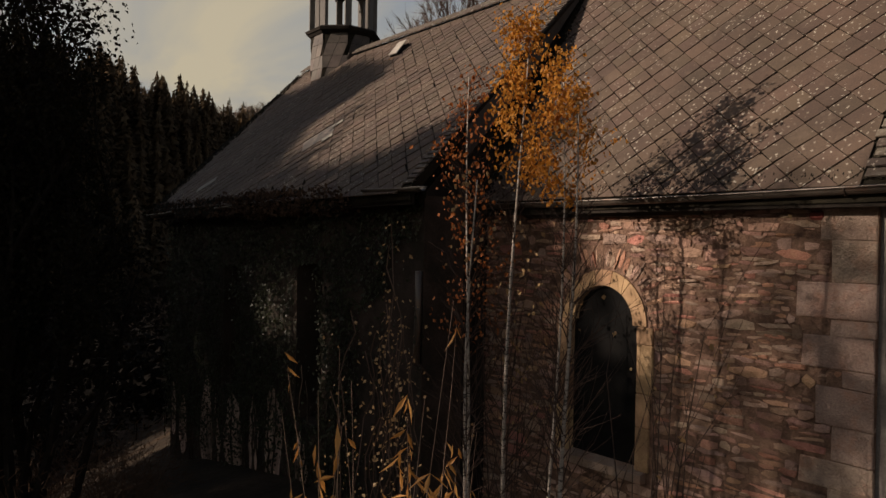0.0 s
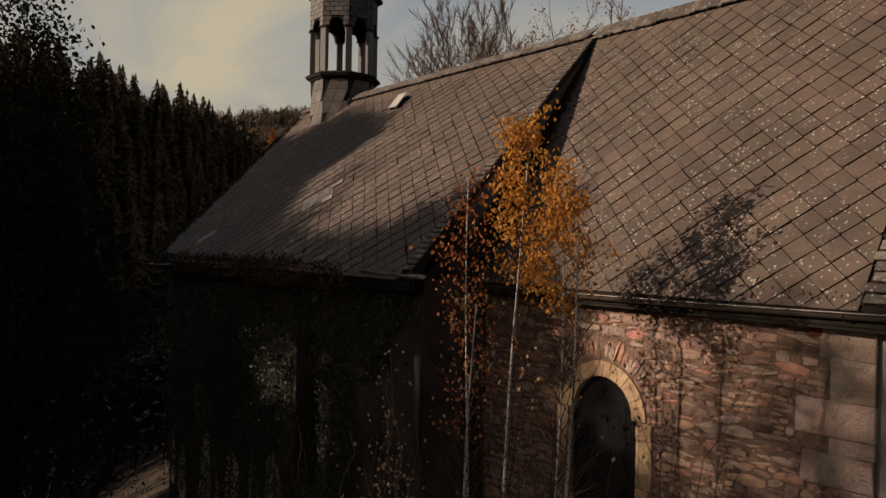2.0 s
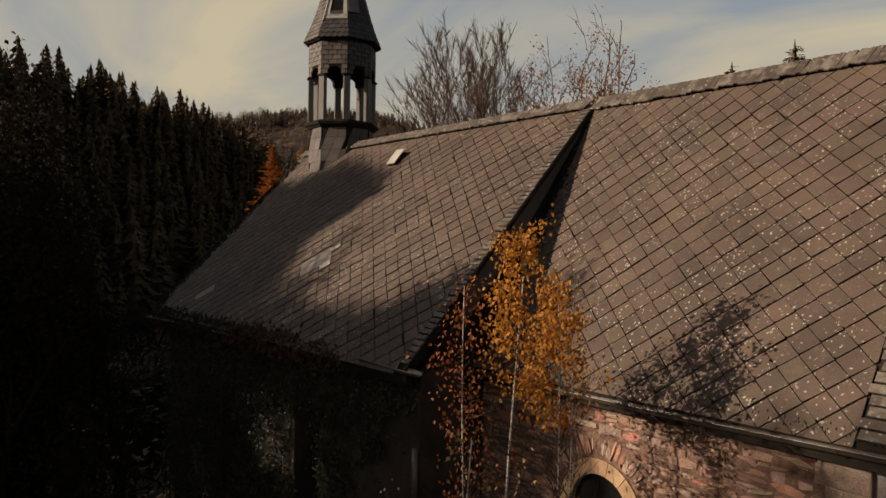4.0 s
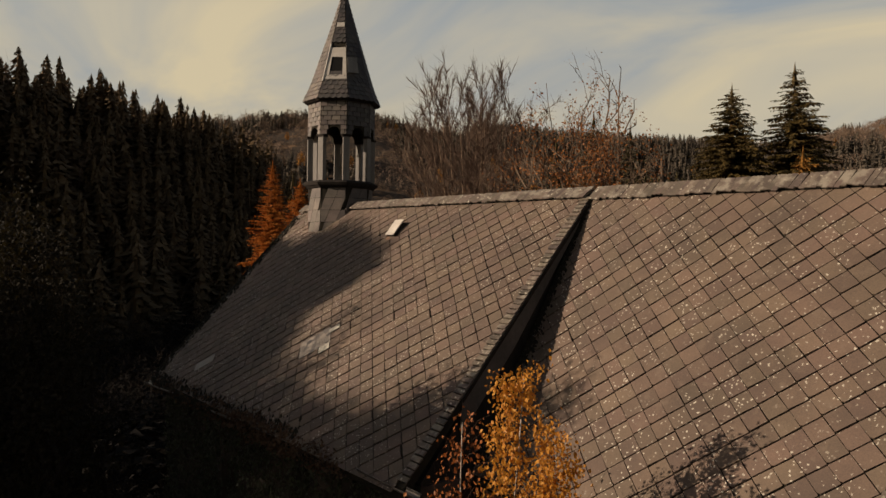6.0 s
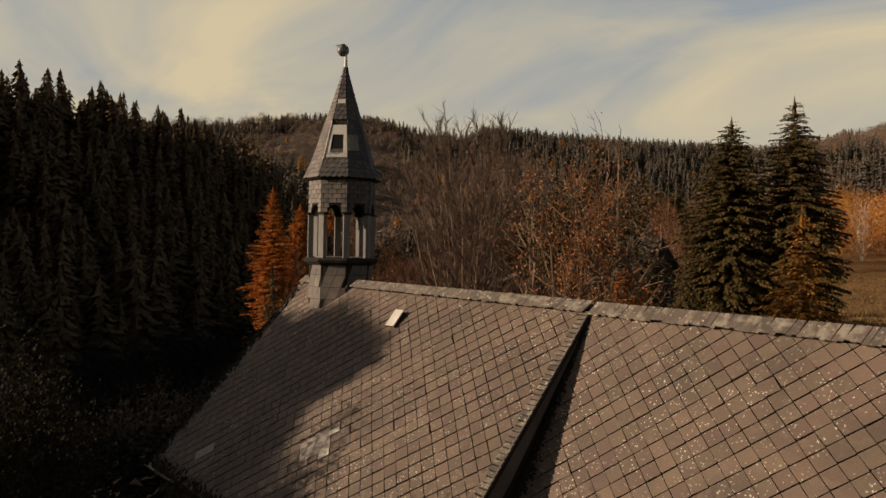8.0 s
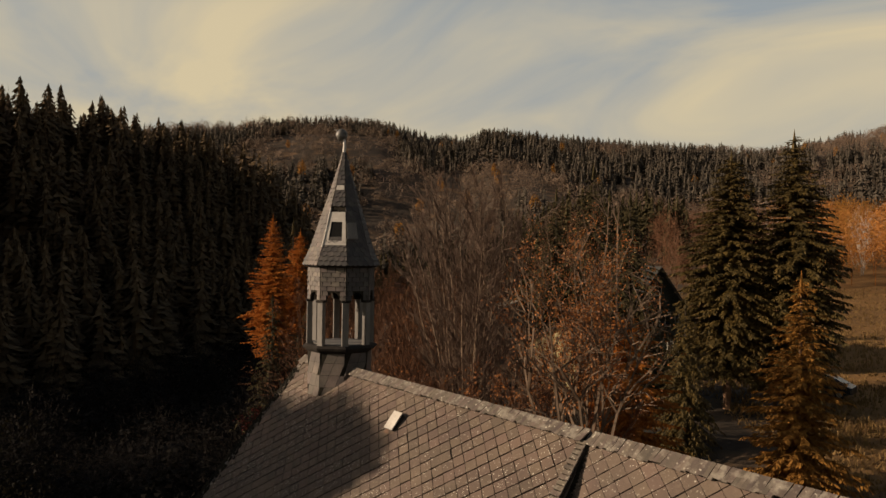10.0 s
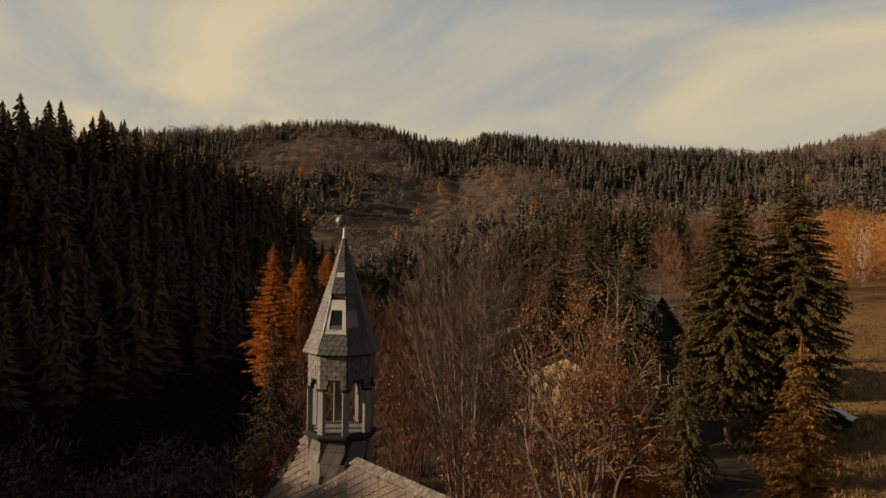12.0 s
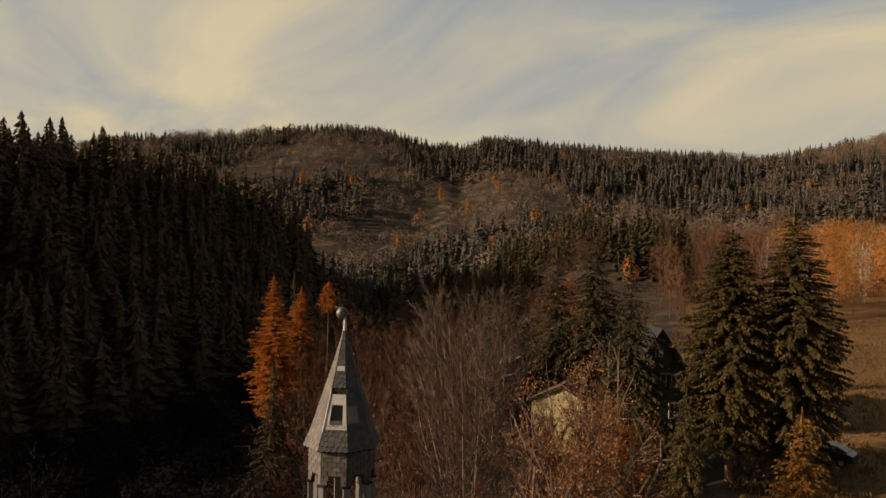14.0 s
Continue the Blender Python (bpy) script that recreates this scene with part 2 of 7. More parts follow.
# lighter, warmer copy of the bark: low sun put into its colour
m_bark_sunlit = material("sunlit_bark", ((0.078, 0.042, 0.024), (0.168, 0.099, 0.06)), 5, 40, 0.95, 0.6, stretch=(1, 1, 0.3))
m_twig = material("grey_brown_twigs", ((0.0664, 0.0428, 0.0308), (0.144, 0.0961, 0.0686)), 1.2, 40, 0.95, 0.2)
m_birch_bark = material("birch_bark", ((0.20, 0.165, 0.13), (0.38, 0.325, 0.27)), 7, 40, 0.85, 0.5, stretch=(1, 1, 2.6), stain=((0.035, 0.026, 0.020), 15.0, 0.54, 0.60))
m_withe = material("pale_stems", ((0.14, 0.085, 0.055), (0.30, 0.20, 0.13)), 6, 50, 0.8, 0.2)
m_spruce = leaf_material("spruce_needles", (0.0163, 0.0137, 0.00409), (0.0999, 0.062, 0.0138), (0.0407, 0.0303, 0.00512), amount=0.12, gloss=0.7)
# far needles made paler: distance haze is painted into the colour
m_spruce_far_haze = leaf_material("haze_toned_far_spruce", (0.0507, 0.0419, 0.0323), (0.155, 0.123, 0.0903), (0.0252, 0.0245, 0.0102), amount=0.08, gloss=0.9, per_leaf=0.22, patch=0.085)
m_larch = leaf_material("larch_needles", (0.245, 0.0718, 0.0112), (0.432, 0.156, 0.0278), (0.289, 0.0914, 0.0185), amount=0.25, gloss=0.8)
m_brush = leaf_material("bare_far_crowns", (0.0904, 0.0466, 0.0265), (0.18, 0.103, 0.061), (0.0637, 0.0318, 0.0159), amount=0.1, gloss=0.9)
m_birch_leaf = leaf_material("birch_leaves", (0.266, 0.0891, 0.00972), (0.502, 0.243, 0.0365), (0.502, 0.211, 0.0243), amount=0.4)
m_oak_leaf = leaf_material("russet_leaves", (0.113, 0.0394, 0.0128), (0.318, 0.125, 0.0332), (0.181, 0.0605, 0.0151), amount=0.3)
m_red_leaf = leaf_material("crimson_shrub_leaves", (0.09, 0.010, 0.010), (0.22, 0.030, 0.024), (0.12, 0.02, 0.012), amount=0.3)
m_rust_leaf = leaf_material("reddish_birch_leaves", (0.14, 0.045, 0.016), (0.34, 0.12, 0.03), (0.30, 0.09, 0.02), amount=0.35)
m_ivy = leaf_material("ivy_leaves", (0.0076, 0.0095, 0.0057), (0.0418, 0.0437, 0.0209), (0.095, 0.114, 0.038), amount=0.1, gloss=0.45)
m_pale_leaf = leaf_material("pale_autumn_leaves", (0.20, 0.12, 0.05), (0.42, 0.28, 0.14), (0.40, 0.24, 0.10), amount=0.3)
m_willow_leaf = leaf_material("withered_willow_leaves", (0.40, 0.17, 0.03), (0.62, 0.33, 0.10), (0.55, 0.24, 0.05), amount=0.35)
m_scrub = leaf_material("brown_scrub", (0.036, 0.0225, 0.0153), (0.108, 0.0648, 0.0405), (0.072, 0.036, 0.018), amount=0.15, gloss=0.9)
m_grass = leaf_material("dry_grass", (0.0864, 0.0513, 0.0189), (0.184, 0.113, 0.0459), (0.135, 0.081, 0.027), amount=0.2, gloss=0.9)
m_house_wall = material("dark_green_render", ((0.030, 0.032, 0.024), (0.055, 0.056, 0.042)), 1.5, 20, 0.9, 0.3)
m_house_roof = material("worn_roof_tiles", ((0.00894, 0.00792, 0.00554), (0.0169, 0.0151, 0.0107)), 1.5, 12, 0.85, 0.4)
m_white_paint = material("white_paint", ((0.62, 0.60, 0.55), (0.76, 0.74, 0.68)), 4, 40, 0.6, 0.1)
m_cream_wall = material("cream_wall", ((0.273, 0.218, 0.109), (0.371, 0.3, 0.158)), 1.2, 14, 0.9, 0.3)
m_shed_wall = material("grey_shed_wall", ((0.085, 0.070, 0.055), (0.16, 0.135, 0.105)), 1.2, 14, 0.9, 0.3)
m_dull_paint = material("dull_window_paint", ((0.285, 0.266, 0.209), (0.456, 0.418, 0.342)), 4, 40, 0.7, 0.1)
m_rust_roof = material("brown_shed_roof", ((0.10, 0.060, 0.040), (0.18, 0.11, 0.075)), 1.2, 14, 0.9, 0.3)
m_car = material("dark_car_paint", ((0.012, 0.013, 0.015), (0.018, 0.019, 0.022)), 2, 20, 0.25, 0)
m_glass = material("dark_glass", ((0.02, 0.022, 0.025), (0.03, 0.032, 0.035)), 2, 20, 0.22, 0)
m_tyre = material("tyre_rubber", ((0.012, 0.012, 0.012), (0.02, 0.02, 0.02)), 5, 30, 0.9, 0.1)
m_lamp = material("lamp_lens", ((0.5, 0.5, 0.48), (0.6, 0.6, 0.58)), 2, 20, 0.2, 0)
# withered leaves toned near black, so the colour itself holds their shade
m_shaded_leaf = leaf_material("late_leaves_shade_toned", (0.006, 0.005, 0.004), (0.020, 0.016, 0.009), (0.04, 0.03, 0.01), amount=0.1, gloss=0.8)
m_red_twig = leaf_material("reddish_twigs", (0.0678, 0.0297, 0.0153), (0.144, 0.0704, 0.0373), (0.051, 0.0212, 0.0127), amount=0.1, gloss=0.9)
m_spruce_mid = leaf_material("dull_spruce_needles", (0.019, 0.0166, 0.00845), (0.0656, 0.0504, 0.0225), (0.0219, 0.0199, 0.00564), amount=0.08, gloss=0.9)
# greyer, lighter crowns with the far hill's haze in their tone
m_brush_far_haze = leaf_material("hazy_bare_crowns", (0.111, 0.0775, 0.0549), (0.215, 0.149, 0.104), (0.0443, 0.03, 0.0217), amount=0.08, gloss=0.95, per_leaf=0.22, patch=0.085)
m_birch_far = leaf_material("grove_leaves", (0.215, 0.0796, 0.0207), (0.398, 0.172, 0.0461), (0.255, 0.0952, 0.0239), amount=0.25, gloss=0.8)
# scrub toned near black: the hollow's shade is put into the colour
m_shade_scrub = leaf_material("scrub_shade_in_colour", (0.003, 0.0025, 0.002), (0.010, 0.008, 0.006), (0.01, 0.008, 0.005), amount=0.05, gloss=0.95)
# oak limbs in a lit tone, the sunlight is part of the colour
m_pale_limb = material("pale_sunlit_limbs", ((0.0733, 0.048, 0.0307), (0.152, 0.105, 0.0711)), 2.5, 40, 0.92, 0.4)
m_fan_stem = material("pale_thin_stems", ((0.13, 0.088, 0.058), (0.25, 0.175, 0.12)), 2.5, 40, 0.92, 0.4)
m_twig_red = material("reddish_brown_twigs", ((0.037, 0.0168, 0.00942), (0.107, 0.0521, 0.0282)), 0.9, 40, 0.95, 0.2)
m_larch_dull = leaf_material("dull_larch_needles", (0.122, 0.0564, 0.0132), (0.282, 0.132, 0.0281), (0.225, 0.0944, 0.0188), amount=0.2, gloss=0.8)
# the spur's needles, lifted and warmed to carry haze in the colour
m_spruce_hazed = leaf_material("hazed_spruce_needles", (0.0353, 0.0245, 0.0143), (0.132, 0.088, 0.047), (0.0281, 0.0232, 0.00838), amount=0.08, gloss=0.9)
# twigs darkened the same way, with the shade held in their tone
m_shade_twig = material("shade_toned_twigs", ((0.006, 0.005, 0.004), (0.018, 0.013, 0.010)), 4, 30, 0.95, 0.1)
m_bare_plaster = material("bare_pale_plaster", ((0.33, 0.232, 0.188), (0.63, 0.465, 0.375)), 2.2, 35, 0.93, 0.7, bump_dist=0.02, stain=((0.09, 0.0675, 0.054), 2.6, 0.50, 0.66), stretch=(1, 1, 0.5))
m_birch_twig = material("dark_birch_twigs", ((0.040, 0.026, 0.020), (0.085, 0.056, 0.042)), 5, 40, 0.9, 0.2)


def grow_meadow():
    """The ground turns into dry grass where the meadow lies."""
    n, l = m_ground.node_tree.nodes, m_ground.node_tree.links
    base = n["Principled BSDF"].inputs["Base Color"]
    soil = base.links[0].from_socket
    where = n.new("ShaderNodeAttribute")
    where.attribute_name = "meadow"
    tex, small = n.new("ShaderNodeTexNoise"), n.new("ShaderNodeTexNoise")
    tex.inputs["Scale"].default_value, small.inputs["Scale"].default_value = 0.12, 1.6
    tex.inputs["Detail"].default_value = small.inputs["Detail"].default_value = 6.0
    geo = n.new("ShaderNodeNewGeometry")
    l.new(geo.outputs["Position"], tex.inputs["Vector"])
    l.new(geo.outputs["Position"], small.inputs["Vector"])
    tone = n.new("ShaderNodeMix"); tone.data_type = "RGBA"
    tone.inputs[6].default_value, tone.inputs[7].default_value = (0.08, 0.042, 0.015, 1), (0.22, 0.116, 0.04, 1)
    both = n.new("ShaderNodeMath"); both.operation = "MULTIPLY_ADD"; both.inputs[1].default_value = 0.8
    shift = n.new("ShaderNodeMath"); shift.operation = "MULTIPLY_ADD"; shift.inputs[1].default_value, shift.inputs[2].default_value = 1.2, -0.5
    l.new(tex.outputs["Fac"], shift.inputs[0])
    l.new(small.outputs["Fac"], both.inputs[0]); l.new(shift.outputs[0], both.inputs[2])
    l.new(both.outputs[0], tone.inputs[0])
    mix = n.new("ShaderNodeMix"); mix.data_type = "RGBA"
    l.new(where.outputs["Fac"], mix.inputs[0]); l.new(soil, mix.inputs[6]); l.new(tone.outputs[2], mix.inputs[7])
    l.new(mix.outputs[2], base)


grow_meadow()


# ---- mesh helpers ----
class Buf:
    """Points and faces of one mesh in the making."""

    def __init__(self):
        self.v, self.f = [], []

    def quad(self, a, b, c, d):
        k = len(self.v)
        self.v += [tuple(a), tuple(b), tuple(c), tuple(d)]
        self.f.append((k, k + 1, k + 2, k + 3))

    def tri(self, a, b, c):
        k = len(self.v)
        self.v += [tuple(a), tuple(b), tuple(c)]
        self.f.append((k, k + 1, k + 2))

    def box(self, x0, x1, y0, y1, z0, z1, m=None):
        k = len(self.v)
        pts = [Vector((x, y, z)) for z in (z0, z1) for x, y in ((x0, y0), (x1, y0), (x1, y1), (x0, y1))]
        self.v += [tuple(m @ p if m else p) for p in pts]
        self.f += [tuple(k + i for i in f) for f in ((3, 2, 1, 0), (4, 5, 6, 7), (0, 1, 5, 4), (1, 2, 6, 5), (2, 3, 7, 6), (3, 0, 4, 7))]

    def prism(self, ring, top):
        """A closed solid between two rings of equal length."""
        k, n = len(self.v), len(ring)
        self.v += [tuple(p) for p in ring] + [tuple(p) for p in top]
        self.f += [tuple(k + i for i in reversed(range(n))), tuple(k + n + i for i in range(n))]
        self.f += [(k + i, k + (i + 1) % n, k + n + (i + 1) % n, k + n + i) for i in range(n)]

    def tube(self, pts, radii, sides=6):
        k, n = len(self.v), len(pts)
        for i, p in enumerate(pts):
            p = Vector(p)
            d = Vector(pts[min(i + 1, n - 1)]) - Vector(pts[max(i - 1, 0)])
            if d.length < 1e-9:
                d = Vector((0, 0, 1))
            d.normalize()
            a = d.cross(Vector((0.3, 0.95, 0.1)) if abs(d.y) < 0.9 else Vector((1, 0, 0))).normalized()
            b = d.cross(a)
            for s in range(sides):
                t = 2 * math.pi * s / sides
                self.v.append(tuple(p + radii[i] * (math.cos(t) * a + math.sin(t) * b)))
        for i in range(n - 1):
            for s in range(sides):
                s2 = (s + 1) % sides
                self.f.append((k + i * sides + s, k + i * sides + s2, k + (i + 1) * sides + s2, k + (i + 1) * sides + s))
        self.f.append(tuple(k + s for s in reversed(range(sides))))
        self.f.append(tuple(k + (n - 1) * sides + s for s in range(sides)))

    def mesh(self, name, mat, smooth=False):
        me = bpy.data.meshes.new(name)
        me.from_pydata(self.v, [], self.f)
        me.materials.append(mat)
        if smooth:
            me.polygons.foreach_set("use_smooth", [True] * len(me.polygons))
        return me


def part(name, buf, mat, parent=None, label="", smooth=False):
    ob = new(name, buf.mesh(name, mat, smooth) if isinstance(buf, Buf) else buf)
    ob.parent = parent
    if label:
        ob["label"] = label
    return ob


def empty(name, at=(0, 0, 0), **tags):
    ob = new(name)
    ob.location = at
    ob.empty_display_size = 0.3
    return tagged(ob, **tags)


def bevelled_box(sx, sy, sz, r, mat, name, rnd=None, rough=0.0):
    """A block with rounded edges and slightly uneven corners, centred on the origin."""
    bm = bmesh.new()
    bmesh.ops.create_cube(bm, size=1)
    for v in bm.verts:
        v.co = Vector((v.co.x * sx, v.co.y * sy, v.co.z * sz))
        if rnd:
            v.co += Vector([rnd.uniform(-rough, rough) for _ in range(3)])
    bmesh.ops.bevel(bm, geom=list(bm.edges), offset=r, segments=1, affect="EDGES")
    me = bpy.data.meshes.new(name)
    bm.to_mesh(me)
    bm.free()
    me.materials.append(mat)
    return me


# ---- the lie of the land: d ahead of and r to the right of the flight's line ----
ORIGIN, AHEAD, RIGHT = Vector((2.69, -7.22, 0)), Vector((-0.776, 0.631, 0)), Vector((0.631, 0.776, 0))


def site(d, r, z=None):
    p = ORIGIN + float(d) * AHEAD + float(r) * RIGHT
    p.z = height(d, r) if z is None else z
    return p


def smooth01(x):
    x = np.clip(x, 0.0, 1.0)
    return x * x * (3 - 2 * x)


CREST_AT = [-1.4, -0.62, -0.41, -0.165, -0.10, 0.012, 0.166, 0.42, 0.50, 0.60, 1.4]
CREST_Z = [108, 118, 129, 141, 138, 113, 99, 94, 104, 124, 128]


def height(d, r):
    """Ground height; takes numbers or arrays."""
    d, r = np.asarray(d, float), np.asarray(r, float)
    far = np.maximum(d, 1.0)
    z = 1.4 * smooth01((d - 20) / 25) * smooth01((r - 2) / 14) + 0.085 * np.clip(d - 48, 0, 160) * smooth01((r - 4) / 36)
    z = z - 7.0 * smooth01((-r - 1.0) / 20) * smooth01((d + 10) / 25)
    crest = np.interp(r / far, CREST_AT, CREST_Z)
    z = z + smooth01((d - 250) / 560) * crest * smooth01((d + 40) / 60)
    q = -r + (d - 60) * 0.25 - 0.5 * np.maximum(d - 180, 0)
    spur = smooth01((q - 48) / 32)
    # the unseen front of the spur is raised and dipped to shape the light
    z = z + 29 * spur * (1 - smooth01((d - 215) / 110)) * (0.5 + 0.5 * smooth01((d + 5) / 60)) * (1 - 0.36 * np.exp(-((d - 47) / 13) ** 2))
    z = z + 1.2 * np.sin(d * 0.031 + 1.0) * np.sin(r * 0.043) * smooth01((np.hypot(d, r) - 60) / 80)
    return float(z) if z.ndim == 0 else z


def terrain():
    """One sheet of ground, fine near the chapel and coarse towards the horizon."""
    ticks = np.concatenate([np.arange(-40, 80, 2.5), np.arange(80, 300, 8.0), np.arange(300, 1000, 20.0), np.arange(1000, 3001, 250.0)])
    left = -np.concatenate([np.arange(2.5, 80, 2.5), np.arange(80, 300, 8.0), np.arange(300, 800, 25.0), np.arange(800, 3001, 250.0)])[::-1]
    rr = np.concatenate([left, [0.0], -left[::-1]])
    dd = np.concatenate([-np.arange(50, 1001, 75.0)[::-1], ticks])
    D, R = np.meshgrid(dd, rr, indexing="ij")
    Z = height(D, R)
    X = ORIGIN.x + D * AHEAD.x + R * RIGHT.x
    Y = ORIGIN.y + D * AHEAD.y + R * RIGHT.y
    n, m = len(dd), len(rr)
    me = bpy.data.meshes.new("ground")
    idx = np.arange(n * m).reshape(n, m)
    faces = np.stack([idx[:-1, :-1], idx[:-1, 1:], idx[1:, 1:], idx[1:, :-1]], -1).reshape(-1, 4)[:, ::-1]
    me.from_pydata(np.stack([X, Y, Z], -1).reshape(-1, 3).tolist(), [], faces.tolist())
    me.materials.append(m_ground)
    # dry meadow on the open slope beside the spruces
    edge = np.where(D > 66, 0.31 * D, 0.31 * D + (66 - D) * 0.24)
    grassy = smooth01((R - edge + 2.5 * np.sin(D * 0.21)) / 5) * smooth01((D - 30) / 10) * (1 - smooth01((D - 165) / 40)) * (1 - smooth01((R - 140) / 30))
    mask = me.attributes.new("meadow", "FLOAT", "POINT")
    mask.data.foreach_set("value", grassy.astype(np.float32).ravel())
    me.polygons.foreach_set("use_smooth", [True] * len(me.polygons))
    return tagged(new("ground", me), "brown autumn ground of a wooded valley with dry meadow", "ground", kind="structure")


terrain()


# ---- the chapel: x along its ridge, the long front on y = 0 ----
RIDGE_Y, RIDGE_Z = 2.83, 8.74
STEP_X, END_X, GABLE_X = -5.6, 0.28, -15.15        # where the two roofs meet, and both ends
EAVE_Y, EAVE_Z = -0.24, 4.52
chapel = empty("chapel", label="abandoned stone chapel with a slate roof, partly covered in ivy", category="building")


def right_roof(u, w):
    """w: 0 at the ridge, 1 at the eave."""
    return Vector((u, RIDGE_Y + (EAVE_Y - RIDGE_Y) * w, RIDGE_Z + (EAVE_Z - RIDGE_Z) * w))


PITCH_L = 0.92      # the wider part has the flatter roof, one plane with skew verges


def left_roof(u, w):
    """u: GABLE_X at the far verge, STEP_X at the near one; w: 0 at the ridge, 1 at the eave."""
    k = (u - GABLE_X) / (STEP_X - GABLE_X)
    drop = (RIDGE_Y + 1.76 - 0.12 * k) * w
    x0, x1 = -16.1 + 0.26 * drop, -5.62 + 0.155 * drop
    return Vector((x0 + (x1 - x0) * k, RIDGE_Y - drop, RIDGE_Z - PITCH_L * drop))


def left_eave(u):
    return left_roof(u, 1)


def on_left_roof(x, s):
    """A point by its place along the ridge and its way down the slope."""
    drop = s / math.hypot(1, PITCH_L)
    return Vector((x, RIDGE_Y - drop, RIDGE_Z - PITCH_L * drop))


def on_right_roof(x, s):
    pitch = (RIDGE_Z - EAVE_Z) / (RIDGE_Y - EAVE_Y)
    drop = s / math.hypot(1, pitch)
    return Vector((x, RIDGE_Y - drop, RIDGE_Z - pitch * drop))


def tile_frame(surface, u, w, length):
    """Place and axes on a roof: along it, down it, out of it."""
    p = surface(u, w)
    along = (surface(u + 0.05, w) - surface(u - 0.05, w)).normalized()
    down = (surface(u, w + 0.01) - surface(u, w - 0.01)).normalized()
    out = down.cross(along).normalized()
    if out.z < 0:
        out = -out
    down = out.cross(along).normalized() * (1 if out.cross(along).dot(down) > 0 else -1)
    return p, along, down, out


# the slates lie aslant: one step up to the right, one step down to the right, along the ridge and down the slope
LATTICE_R = ((0.1705, -0.1738), (0.1817, 0.1685), (-2.9554, 2.7214))
LATTICE_L = ((0.1615, -0.1756), (0.2035, 0.1745), (-8.293, 3.789))


def slate_mesh(name, up, dn, thick, mat, gap_a, gap_b, rnd):
    """One slate: the joints that rise to the right are wider than the crossing ones, corners a little chipped."""
    e1, e2 = Vector((up[0], -up[1], 0)) / 2, Vector((dn[0], -dn[1], 0)) / 2
    s, t = 1 - gap_b / e1.length, 1 - gap_a / e2.length
    ring = [e1 * (p * s) + e2 * (q * t) for p, q in ((-1, -1), (-1, 1), (1, 1), (1, -1))][::-1]
    chip = ring[2].lerp(ring[3], rnd.uniform(0.04, 0.13))
    ring = [ring[0], ring[1], ring[2].lerp(ring[1], rnd.uniform(0.03, 0.12)), chip, ring[3]]
    ring = [p + Vector((rnd.uniform(-0.004, 0.004), rnd.uniform(-0.004, 0.004), 0)) for p in ring]
    b = Buf()
    b.prism(ring, [p * 0.985 + Vector((0, 0, thick)) for p in ring])
    return b.mesh(name, mat)


def clip_cell(ring, edges):
    """A slate trimmed by half-planes (nx, ny, d): kept where nx * x + ny * s >= d."""
    for nx, ny, d in edges:
        kept = []
        for a, b in zip(ring, ring[1:] + ring[:1]):
            ia, ib = nx * a[0] + ny * a[1] - d, nx * b[0] + ny * b[1] - d
            if ia >= 0:
                kept.append(a)
            if ia * ib < 0:
                t = ia / (ia - ib)
                kept.append((a[0] + t * (b[0] - a[0]), a[1] + t * (b[1] - a[1])))
        ring = kept
        if len(ring) < 3:
            return None
    area = sum(a[0] * b[1] - b[0] * a[1] for a, b in zip(ring, ring[1:] + ring[:1]))
    return ring if abs(area) > 0.004 else None


